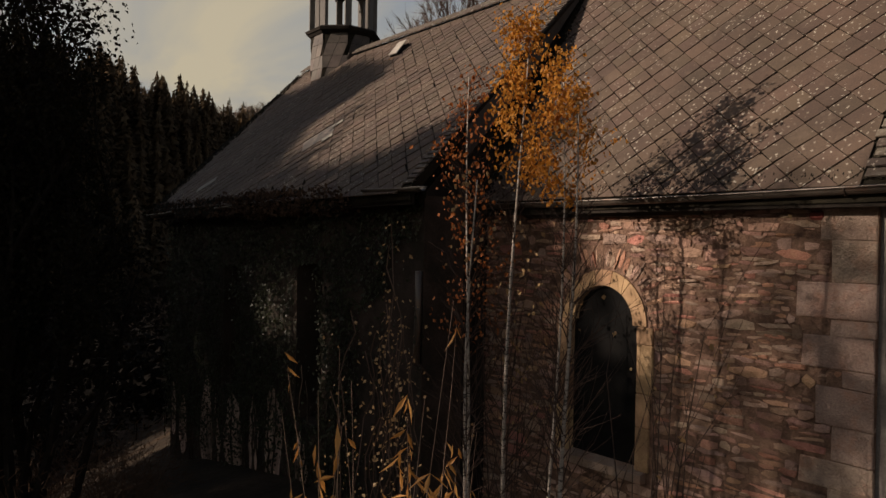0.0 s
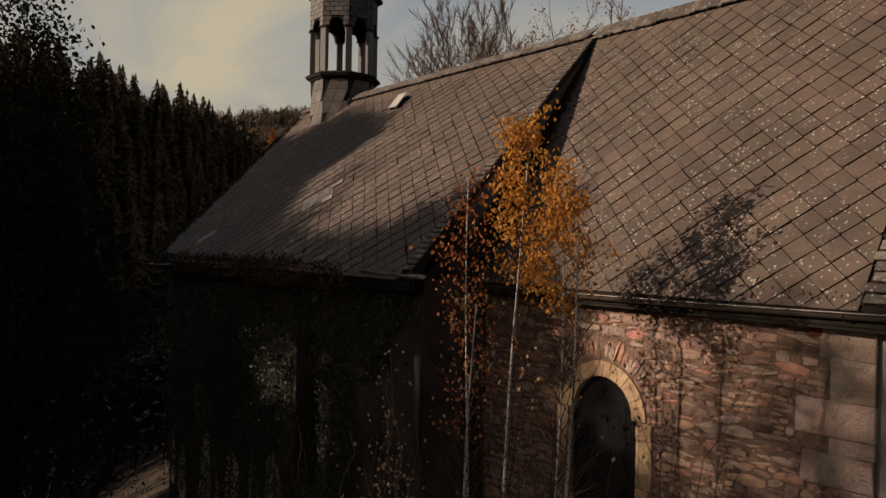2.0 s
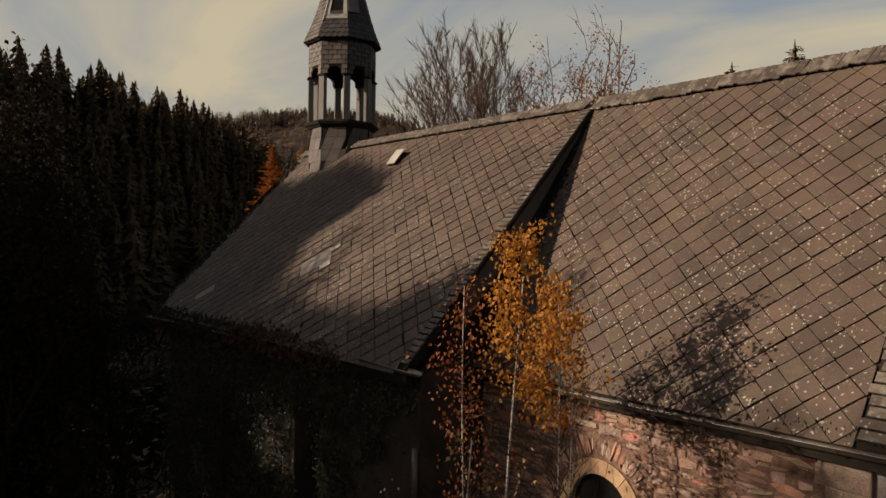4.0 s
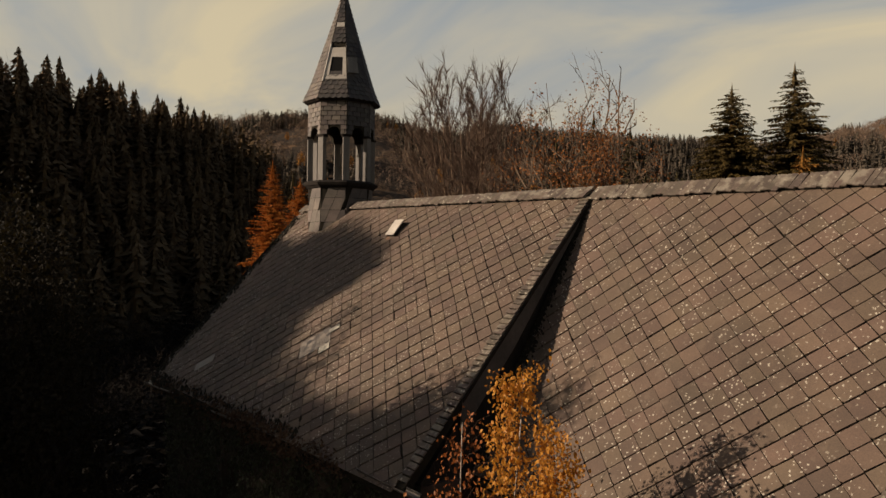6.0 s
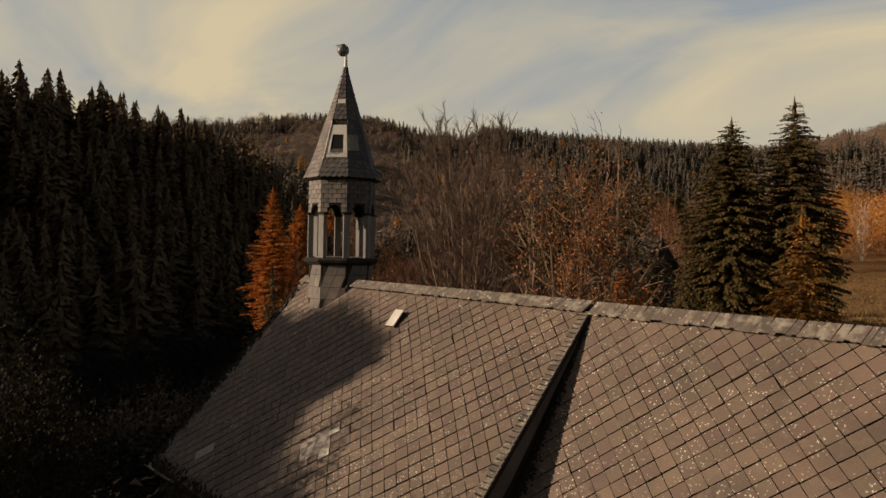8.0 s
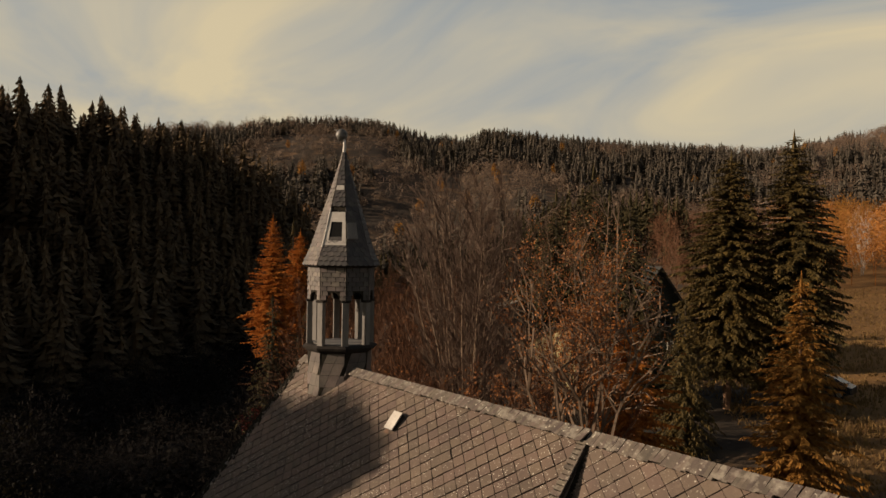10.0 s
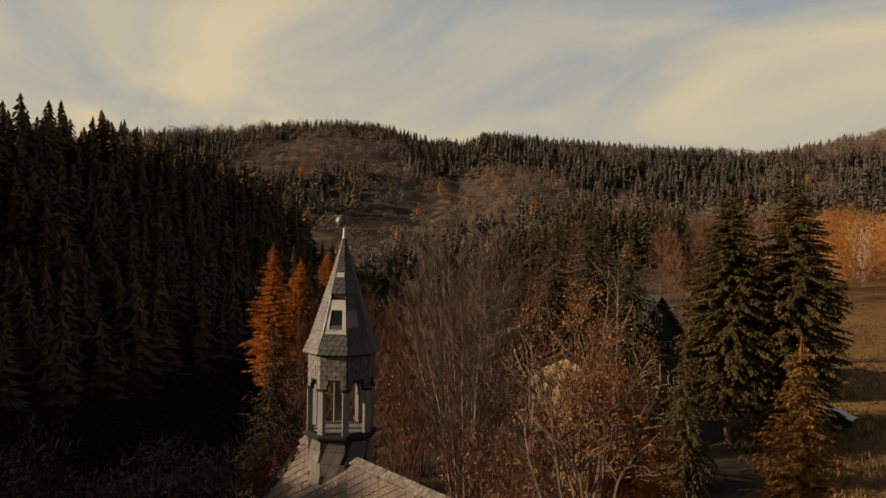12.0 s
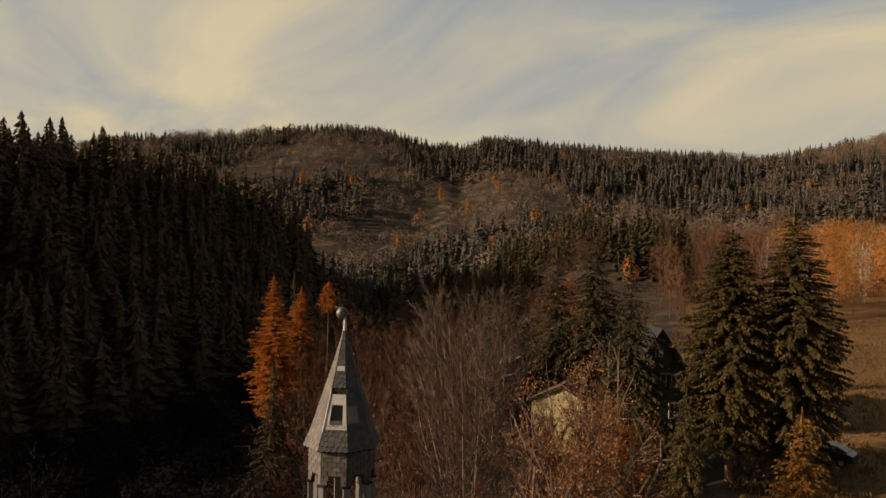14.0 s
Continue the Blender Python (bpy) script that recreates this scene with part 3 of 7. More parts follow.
def lay_tiles(place, lattice, edges, deck, near, seed, joint=1.0):
    """Slates of one roof slope: those in the stretch `near` are pieces of their own, the rest one joined mesh."""
    rnd = random.Random(seed)
    (ax, ay), (bx, by), (ox, oy) = lattice
    kinds = [slate_mesh("slate_tile", lattice[0], lattice[1], rnd.uniform(0.011, 0.016), m_slate, joint * rnd.uniform(0.0060, 0.0085), joint * rnd.uniform(0.0028, 0.0048), rnd) for _ in range(10)]
    rest = Buf()
    along = Vector((1, 0, 0))
    down = (place(0, 1) - place(0, 0)).normalized()
    out = down.cross(along)
    out = out if out.z > 0 else -out
    up = -down
    for i in range(-70, 71):
        for j in range(-70, 71):
            cx, cy = ox + (i + 0.5) * ax + (j + 0.5) * bx, oy + (i + 0.5) * ay + (j + 0.5) * by
            if any(nx * cx + ny * cy < d - 0.25 for nx, ny, d in edges):
                continue
            # the courses wander a little
            cx += 0.010 * noise.noise((cx * 0.9, cy * 0.9, seed))
            cy += 0.010 * noise.noise((cx * 0.9, cy * 0.9, seed + 5.5))
            full = [(cx + p * ax + q * bx, cy + p * ay + q * by) for p, q in ((-0.5, -0.5), (0.5, -0.5), (0.5, 0.5), (-0.5, 0.5))]
            if any(nx * x + ny * y < d for x, y in full for nx, ny, d in edges):
                small = [(cx + p * ax + q * bx, cy + p * ay + q * by) for p, q in ((-0.48, -0.47), (0.48, -0.47), (0.48, 0.47), (-0.48, 0.47))]
                cell = clip_cell(small, edges)
                if cell:
                    ring = [place(a, c) + out * 0.012 for a, c in cell]
                    rest.prism(ring, [q + out * 0.014 for q in ring])
                continue
            # each slate leans out at its foot, over the next one, and lies a little unevenly
            tip, side = rnd.uniform(0.012, 0.040), rnd.uniform(-0.014, 0.014) - 0.008
            ex = (along + out * side).normalized()
            ez = ex.cross((up - out * tip).normalized())
            ez = ez if ez.dot(out) > 0 else -ez
            m = Matrix((ex, ez.cross(ex), ez)).transposed().to_4x4()
            m.translation = place(cx, cy) + out * rnd.uniform(0.010, 0.018)
            if rnd.random() < 0.03:
                m = m @ pose(rnd.uniform(-0.01, 0.01), rnd.uniform(-0.02, 0.0), 0.004, 0, 0, rnd.uniform(-4, 4))
            me = kinds[rnd.randrange(10)]
            if near(cx, cy):
                ob = part("slate_tile", me, None, deck)
                ob.matrix_basis = m
            else:
                k = len(rest.v)
                rest.v += [tuple(m @ v.co) for v in me.vertices]
                rest.f += [tuple(k + q for q in f.vertices) for f in me.polygons]
    tagged(part("slate_tiles", rest, m_slate_rest, deck), kind="stuff")


def edge_strip(name, parent, start, end, inward, out, width, step, mat, seed, lift=0.03, slant=0.0, cover=1.22):
    """Overlapping rectangular slates along a verge or a ridge."""
    rnd = random.Random(seed)
    run = (end - start)
    n = int(run.length / step)
    run.normalize()
    for i in range(n):
        a = start + run * (i * step) + out * (lift + rnd.uniform(0, 0.006))
        b = Buf()
        wv = inward * (width * rnd.uniform(0.86, 1.08))
        l0, l1 = run * -0.004, run * (step * cover * rnd.uniform(0.9, 1.04))
        up = out * 0.022
        sl = run * (slant * rnd.uniform(0.7, 1.2))
        ring = [a + l0 + sl, a + l0 + wv, a + l1 + wv - out * 0.012, a + l1 + sl - out * 0.012]
        b.prism(ring, [q + up * rnd.uniform(0.7, 1.1) for q in ring])
        part("edge_slate", b, mat, parent)


def slab(name, corners, thick, mat, parent):
    """A roof deck: four corners and a thickness straight down."""
    b = Buf()
    b.prism([c - Vector((0, 0, thick)) for c in corners], corners)
    return part(name, b, mat, parent)


# walls: thick shells with the window cut through
WIN_X, WIN_R, SPRING_Z, SILL_Z, JAMB = -3.10, 0.46, 2.99, 1.30, 0.52


def arch_points(cx, r, z, n=16, y=0.0):
    return [Vector((cx + r * math.cos(math.pi * k / n), y, z + r * math.sin(math.pi * k / n))) for k in range(n + 1)]


def front_wall():
    """Rubble wall, 0.6 m thick, with an arched opening through it; a fine joint leads from its foot to the opening."""
    y0, y1, top, foot = 0.004, 0.60, 4.40, -1.2
    hole = [(WIN_X, SILL_Z), (WIN_X + JAMB, SILL_Z), (WIN_X + JAMB, SPRING_Z)] + [(p.x, p.z) for p in arch_points(WIN_X, WIN_R, SPRING_Z)] + [(WIN_X - JAMB, SPRING_Z), (WIN_X - JAMB, SILL_Z), (WIN_X - 0.002, SILL_Z)]
    outer = [(WIN_X - 0.002, foot), (STEP_X - 0.1, foot), (STEP_X - 0.1, top), (0.0, top), (0.0, foot), (WIN_X, foot)]
    b = Buf()
    ring = [Vector((x, y0, z)) for x, z in (hole + outer)[::-1]]
    b.prism(ring, [p + Vector((0, y1 - y0, 0)) for p in ring])
    return part("front_wall", b, m_mortar, chapel, "rubble stone wall in red and ochre with an arched window")


wall = front_wall()
closing = Buf()
closing.box(0.0, 0.55, 0.05, 6.0, -1.2, 4.40)
part("end_wall", closing, m_grey_render, chapel, "grey rendered wall")
inner = Buf()
inner.box(STEP_X, 0.0, 5.4, 6.0, -1.2, 4.4)
inner.box(GABLE_X, STEP_X, 6.2, 6.8, -3.5, 4.4)
part("back_wall", inner, m_mortar, chapel)
# black floor and inner sheets, added to keep the inside dark
dark = Buf()
dark.box(STEP_X - 0.05, -0.05, 0.65, 5.35, -0.10, 0.0)
part("floor_slab", dark, m_black, chapel)
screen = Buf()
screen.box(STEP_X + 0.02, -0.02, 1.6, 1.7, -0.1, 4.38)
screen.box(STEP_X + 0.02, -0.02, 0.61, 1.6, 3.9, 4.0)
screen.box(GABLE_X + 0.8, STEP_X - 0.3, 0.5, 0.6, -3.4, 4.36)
part("inner_wall", screen, m_black, chapel, "added black sheets keeping the inside dark")

# the ivy-clad wall of the wider part, with two tall windows
LW0, LW1 = Vector((-5.02, -1.33, 0)), Vector((-14.75, -1.36, 0))
lw_along = (LW1 - LW0).normalized()
lw_out = Vector((lw_along.y, -lw_along.x, 0))
if lw_out.y > 0:
    lw_out = -lw_out
LW_LEN = (LW1 - LW0).length


def on_left_wall(s, z, out=0.0):
    p = LW0 + lw_along * s + lw_out * out
    return Vector((p.x, p.y, z))


LEFT_WINDOWS = ((3.10, 0.85, 0.90, 3.55), (6.25, 0.80, 1.00, 3.40))     # from the corner: middle, width, sill, head


def left_wall():
    """The side wall in one piece, with both windows through it."""
    b = Buf()
    ring = [(0.0, -3.5)]
    for mid, wide, z0, z1 in LEFT_WINDOWS:
        ring += [(mid - 0.001, -3.5), (mid - 0.001, z0), (mid - wide / 2, z0), (mid - wide / 2, z1), (mid + wide / 2, z1), (mid + wide / 2, z0), (mid + 0.001, z0), (mid + 0.001, -3.5)]
    ring += [(LW_LEN, -3.5), (LW_LEN, 4.55), (0.0, 4.55)]
    b.prism([on_left_wall(p, z, -0.7) for p, z in ring], [on_left_wall(p, z) for p, z in ring])
    return part("side_wall", b, m_dark_plaster, chapel, "stained dark plaster wall under ivy")


left_wall()


def bare_patch(s, z, wide, tall, seed):
    """Where the ivy has left the pale plaster bare: a thin coat with a ragged outline."""
    rnd = random.Random(seed)
    ring = []
    for i in range(14):
        a = 2 * math.pi * i / 14
        k = rnd.uniform(0.62, 1.05)
        ring.append((s + wide / 2 * k * math.cos(a), z + tall / 2 * k * math.sin(a) * (1.25 if math.sin(a) > 0 and i % 2 else 1.0)))
    b = Buf()
    b.prism([on_left_wall(p, q, 0.002) for p, q in ring], [on_left_wall(p, q, 0.010) for p, q in ring])
    part("bare_plaster", b, m_bare_plaster, chapel, "pale plaster left bare by the ivy")


for i, (s, z, wide, tall) in enumerate(((4.35, 0.35, 0.75, 1.9), (5.15, 0.0, 0.5, 1.7), (6.1, 0.0, 1.0, 1.9), (7.35, -0.2, 1.25, 2.0), (8.9, -0.3, 0.6, 1.6), (9.5, -0.2, 0.35, 1.3), (3.3, 0.1, 0.5, 1.5))):
    bare_patch(s, z, wide, tall, 400 + i)
# the wall that returns from the wider part to the rubble front; above it stands the cheek between the two roofs
ret = Buf()
ring = [Vector((-5.72, RIDGE_Y, RIDGE_Z - 0.2)), Vector((-5.03, -1.30, 4.60)), Vector((-5.03, -1.30, -3.5)), Vector((-5.32, 0.40, -3.5)), Vector((-5.32, 0.40, 4.0)), Vector((-5.72, RIDGE_Y, 7.6))]
ret.prism(ring, [p - Vector((0.32, 0, 0)) for p in ring])
part("return_wall", ret, m_dark_wood, chapel, "dark weathered wall between the two roofs")
gable = Buf()
g0, g1 = -14.73, -14.25
ring = [Vector((g0, -1.32, -3.5)), Vector((g0, 6.9, -3.5)), Vector((g0, 6.9, 4.4)), Vector((g0, RIDGE_Y, RIDGE_Z - 0.25)), Vector((g0, -1.32, 4.4))]
gable.prism(ring, [p + Vector((g1 - g0, 0, 0)) for p in ring])
part("gable_wall", gable, m_dark_plaster, chapel)
gable2 = Buf()
ring = [Vector((-0.05, 0.1, 4.40)), Vector((-0.05, 5.9, 4.40)), Vector((-0.05, RIDGE_Y, RIDGE_Z - 0.25))]
gable2.prism(ring, [p + Vector((0.25, 0, 0)) for p in ring])
part("gable_wall", gable2, m_grey_render, chapel)

# roof decks
deck_r = slab("roof", [right_roof(STEP_X - 0.3, 0), right_roof(STEP_X - 0.3, 1), right_roof(END_X, 1), right_roof(END_X, 0)], 0.16, m_moss_bed, chapel)
skew = Buf()
cols, rows = 24, 12
for level in (0.0, -0.16):
    for i in range(cols + 1):
        for j in range(rows + 1):
            skew.v.append(tuple(left_roof(GABLE_X + (STEP_X - GABLE_X) * i / cols, j / rows) + Vector((0, 0, level))))
half = (cols + 1) * (rows + 1)
for i in range(cols):
    for j in range(rows):
        a = i * (rows + 1) + j
        skew.f.append((a, a + 1, a + rows + 2, a + rows + 1))
        skew.f.append((half + a, half + a + rows + 1, half + a + rows + 2, half + a + 1))
rim = [i * (rows + 1) for i in range(cols + 1)] + [cols * (rows + 1) + j for j in range(1, rows + 1)] + [i * (rows + 1) + rows for i in range(cols - 1, -1, -1)] + [j for j in range(rows - 1, 0, -1)]
skew.f += [(a, b, half + b, half + a) for a, b in zip(rim, rim[1:] + rim[:1])]
deck_l = part("roof", skew, m_moss_bed, chapel)
for back_y, x0, x1 in ((5.95, STEP_X - 0.3, END_X), (7.2, GABLE_X, STEP_X)):
    slab("back_roof", [Vector((x0, RIDGE_Y + 0.002, RIDGE_Z)), Vector((x1, RIDGE_Y + 0.002, RIDGE_Z)), Vector((x1, back_y, 4.45)), Vector((x0, back_y, 4.45))], 0.16, m_slate_rest, chapel)

# the wedge between the two roofs: a weathered board that widens towards the eave
board = Buf()
foot = RIDGE_Y + 0.55
edge = [Vector((-5.62 + 0.155 * k * foot, RIDGE_Y - k * foot, RIDGE_Z - PITCH_L * k * foot)) for k in (0.0, 0.33, 0.66, 1.0)]
ring = [p + Vector((0.004, 0, 0.03)) for p in edge] + [p - Vector((-0.004, 0, 0.05 + min(0.46, 0.19 * (RIDGE_Y - p.y)))) for p in reversed(edge)]
board.prism(ring, [p - Vector((0.04, 0, 0)) for p in ring])
part("verge_board", board, m_verge_board, chapel, "grey weathered board under the verge")
trim_strip = Buf()
ring = [p + Vector((0.008, 0, 0.0)) for p in (edge[0], edge[-1])] + [p + Vector((0.008, 0, -0.06)) for p in (edge[-1], edge[0])]
trim_strip.prism(ring, [p + Vector((0.022, 0, 0)) for p in ring])
part("verge_batten", trim_strip, m_dark_wood, chapel)


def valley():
    """Near-black mossy lumps added along the cheek's foot to deepen its shadow, ragged towards the open roof."""
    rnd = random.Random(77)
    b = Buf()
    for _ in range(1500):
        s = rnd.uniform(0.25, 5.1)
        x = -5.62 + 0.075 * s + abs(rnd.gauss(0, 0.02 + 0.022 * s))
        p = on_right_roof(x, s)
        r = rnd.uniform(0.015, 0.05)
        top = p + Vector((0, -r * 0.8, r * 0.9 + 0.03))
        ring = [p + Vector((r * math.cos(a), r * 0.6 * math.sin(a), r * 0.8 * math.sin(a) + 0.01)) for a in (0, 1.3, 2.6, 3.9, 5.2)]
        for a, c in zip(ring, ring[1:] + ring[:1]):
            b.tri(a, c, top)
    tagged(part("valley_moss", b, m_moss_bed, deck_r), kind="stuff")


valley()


# gutters
def gutter(p0, p1, r, parent, sag=0.0, seed=1):
    """Half-round gutter with a rolled rim, 3 mm sheet."""
    rnd = random.Random(seed)
    b = Buf()
    n, k = 14, 9
    run = (p1 - p0)
    side = run.cross(Vector((0, 0, 1))).normalized()
    inner_pts = []
    for rad in (r, r - 0.006):
        for i in range(n + 1):
            c = p0 + run * (i / n) + Vector((0, 0, -sag * math.sin(math.pi * i / n) + rnd.uniform(-0.003, 0.003)))
            for j in range(k):
                t = math.pi + math.pi * j / (k - 1)
                inner_pts.append(c + rad * (math.cos(t) * side + Vector((0, 0, math.sin(t)))))
    b.v = [tuple(p) for p in inner_pts]
    off = (n + 1) * k
    for i in range(n):
        for j in range(k - 1):
            q = i * k + j
            b.f.append((q, q + 1, q + k + 1, q + k))
            b.f.append((off + q, off + q + k, off + q + k + 1, off + q + 1))
        for j in (0, k - 1):
            q = i * k + j
            b.f.append((q, q + k, off + q + k, off + q))
    g = part("gutter", b, m_gutter, parent, "weathered metal gutter", smooth=True)
    rim = Buf()
    rim.tube([p0 + run * (i / n) + side * (r + 0.004) + Vector((0, 0, -sag * math.sin(math.pi * i / n))) for i in range(n + 1)], [0.012] * (n + 1), 6)
    part("rim", rim, m_gutter, g, smooth=True)
    return g


g_main = gutter(Vector((-4.98, EAVE_Y - 0.06, EAVE_Z - 0.05)), Vector((0.62, EAVE_Y - 0.06, EAVE_Z - 0.02)), 0.062, chapel, 0.02, 4)
for i in range(8):
    x = -4.6 + i * 0.74
    br = Buf()
    pts = [Vector((x, EAVE_Y - 0.06 + 0.071 * math.cos(t), EAVE_Z - 0.036 + 0.071 * math.sin(t))) for t in [math.pi * (1 + k / 8) for k in range(9)]]
    br.tube(pts, [0.008] * 9, 4)
    part("bracket", br, m_gutter, g_main)
fascia = Buf()
fascia.box(-5.08, END_X + 0.25, EAVE_Y + 0.03, EAVE_Y + 0.065, EAVE_Z - 0.20, EAVE_Z - 0.02)
part("fascia", fascia, m_dark_wood, chapel)
soffit = Buf()
soffit.box(-5.08, END_X + 0.25, EAVE_Y + 0.066, 0.02, EAVE_Z - 0.16, EAVE_Z - 0.13)
part("soffit", soffit, m_dark_wood, chapel)
ledge = Buf()
ledge.box(-4.4, -1.75, -0.075, 0.010, 4.285, 4.325)
part("ledge_board", ledge, m_gutter, chapel, "pale weathered board under the gutter")

# left gutter: broken into lengths that hang askew
for s0, s1, z0, z1, out in ((-0.40, 0.95, 4.63, 4.66, 0.34), (3.6, 4.3, 4.60, 4.57, 0.38), (5.0, 6.1, 4.56, 4.52, 0.40), (8.4, 10.15, 4.50, 4.45, 0.43)):
    gutter(on_left_wall(s0, z0, out), on_left_wall(s1, z1, out), 0.06, chapel, 0.01, int(s0 * 10))
lf = Buf()
ring = [left_eave(STEP_X) + Vector((0, 0.04, -0.05)), left_eave(GABLE_X) + Vector((0, 0.04, -0.05)), left_eave(GABLE_X) + Vector((0, 0.075, -0.05)), left_eave(STEP_X) + Vector((0, 0.075, -0.05))]
lf.prism([p - Vector((0, 0, 0.16)) for p in ring], ring)
part("fascia", lf, m_dark_wood, chapel)
pipe = Buf()
pipe.tube([on_left_wall(0.02, 3.55, 0.06), on_left_wall(0.02, 3.0, 0.06), on_left_wall(0.03, 2.3, 0.07)], [0.05] * 3, 8)
part("downpipe", pipe, m_gutter, chapel, "rusted downpipe broken off above the ground", smooth=True)


# ---- masonry of the front ----
def stone_mesh(rnd):
    """A flat rubble stone of unit width and height: broken outline, flat uneven face. Its back lies on y = 0, the face looks to -y."""
    k = rnd.choice((5, 6, 6, 7))
    ring = []
    for i in range(k):
        a = 2 * math.pi * (i + 0.5 + rnd.uniform(-0.34, 0.34)) / k
        c, s = math.cos(a), math.sin(a)
        f = 0.5 / max(abs(c), abs(s)) ** 0.92 * rnd.uniform(0.88, 1.10)
        ring.append(Vector((max(-0.52, min(0.52, f * c)), 0, max(-0.53, min(0.53, f * s)))))
    b = Buf()
    tilt, roll = rnd.uniform(-0.7, 0.7), rnd.uniform(-0.7, 0.7)
    face = [Vector((p.x * rnd.uniform(0.93, 0.99), -0.72 + tilt * p.x + roll * p.z + rnd.uniform(-0.2, 0.2), p.z * rnd.uniform(0.88, 0.98))) for p in ring]
    mid = Vector((rnd.uniform(-0.2, 0.2), -0.95 + rnd.uniform(-0.25, 0.2), rnd.uniform(-0.2, 0.2)))
    b.v = [tuple(p) for p in ring + face] + [tuple(mid)]
    b.f += [(i, k + i, k + (i + 1) % k, (i + 1) % k) for i in range(k)]
    b.f += [(k + (i + 1) % k, k + i, 2 * k) for i in range(k)]
    b.f.append(tuple(range(k)))
    return b.mesh("stone", m_stone)


stone_dice = random.Random(17)
STONES = [stone_mesh(stone_dice) for _ in range(60)]
quoin_spans = []
loose = Buf()


def in_surround(x0, x1, z0, z1):
    """Whether a stone would lie on the window's dressed stone."""
    cx, cz = (x0 + x1) / 2, (z0 + z1) / 2
    if z0 < SPRING_Z and z1 > SILL_Z - 0.12 and x1 > WIN_X - 0.76 and x0 < WIN_X + 0.74:
        return True
    near_x, near_z = min(max(WIN_X, x0), x1), min(max(SPRING_Z, z0), z1)
    return z1 > SPRING_Z and math.hypot(near_x - WIN_X, near_z - SPRING_Z) < 0.655


def put_stone(x0, x1, z0, z1, turn=0.0, deep=None):
    m = pose((x0 + x1) / 2, 0.013, (z0 + z1) / 2, 0, turn, 0) @ Matrix.Diagonal((x1 - x0, deep or stone_dice.choice((0.010, 0.016, 0.022, 0.03, 0.04)) * stone_dice.uniform(0.8, 1.2), z1 - z0, 1))
    me = STONES[stone_dice.randrange(len(STONES))]
    if (x0 + x1) / 2 > -1.75 and (z0 + z1) / 2 > 2.2:
        part("stone", me, None, wall).matrix_basis = m
    else:
        k = len(loose.v)
        loose.v.extend(tuple(m @ v.co) for v in me.vertices)
        loose.f.extend(tuple(k + i for i in f.vertices) for f in me.polygons)


# dressed corner stones, long and short in turn
z, long = -0.2, True
while z < 4.34:
    h = stone_dice.uniform(0.16, 0.42)
    z1 = min(z + h, 4.37)
    wide = stone_dice.uniform(0.50, 0.78) if long else stone_dice.uniform(0.28, 0.42)
    quoin_spans.append((z, z1, -wide))
    me = bevelled_box(wide - 0.004, stone_dice.uniform(0.030, 0.055), z1 - z - 0.003, 0.008, m_quoin, "corner_stone", stone_dice, 0.010)
    part("corner_stone", me, None, wall).location = (-wide / 2, 0.013, (z + z1) / 2)
    z, long = z1, not long


def corner_edge(za, zb):
    return min(w for a, b, w in quoin_spans if a < zb and b > za) if any(a < zb and b > za for a, b, w in quoin_spans) else -0.4


# uneven courses of rubble
z = -0.3
while z < 4.30:
    h = stone_dice.choice((0.045, 0.05, 0.055, 0.065, 0.075, 0.09, 0.11, 0.14))
    x = STEP_X + 0.02
    while True:
        end = corner_edge(z + 0.01, z + h - 0.01)
        w = stone_dice.uniform(0.7, 3.6) * h * (1.3 if h < 0.08 else 0.9) + 0.04
        x1 = x + w
        if x1 > end:
            if end - x > 0.07 and not in_surround(x, end, z, z + h):
                put_stone(x, end - 0.008, z, min(z + h, 4.36))
            break
        dz = stone_dice.uniform(-0.024, 0.024)
        top = min(z + h, 4.36)
        relieving = SPRING_Z + 0.1 < z + h and 0.66 < math.hypot((x + x1) / 2 - WIN_X, (z + top) / 2 - SPRING_Z) < 0.98
        if not in_surround(x, x1, z, top) and not relieving:
            if h > 0.10 and stone_dice.random() < 0.42:
                cut = z + h * stone_dice.uniform(0.4, 0.6)
                put_stone(x + 0.004, x1 - 0.006, z + dz, cut - 0.004, stone_dice.uniform(-3, 3))
                put_stone(x + 0.004, x1 - 0.006, cut + 0.004, top + dz, stone_dice.uniform(-3, 3))
            else:
                put_stone(x + 0.004, x1 - 0.006, z + dz + 0.003, top + dz - 0.004, stone_dice.uniform(-8, 8))
        elif not relieving and x1 < WIN_X and not in_surround(x, x + 0.10, z, top):
            put_stone(x + 0.004, WIN_X - 0.77 if z < SPRING_Z else x + 0.12, z, top - 0.004)
        elif not relieving and z < SPRING_Z and x < WIN_X + 0.74 < x1 - 0.06:
            put_stone(WIN_X + 0.745, x1 - 0.006, z, top - 0.004)
        x = x1
    z += h
# thin stones on edge round the arch
a = 6.0
while a < 174:
    t = stone_dice.uniform(2.6, 6.0)
    r0, r1 = stone_dice.uniform(0.66, 0.72), stone_dice.uniform(0.80, 1.0)
    mid, rad = radians(a + t / 2), (r0 + r1) / 2
    cx, cz = WIN_X + rad * math.cos(mid), SPRING_Z + rad * math.sin(mid)
    half = rad * radians(t) * 0.46
    put_stone(cx - (r1 - r0) / 2, cx + (r1 - r0) / 2, cz - half, min(cz + half, 4.36), -math.degrees(mid) + stone_dice.uniform(-9, 9), stone_dice.uniform(0.008, 0.03))
    a += t
tagged(part("rubble", loose, m_stone_rest, wall), kind="stuff")
red = bevelled_box(0.20, 0.07, 0.14, 0.045, m_red_stone, "red_stone", stone_dice, 0.01)
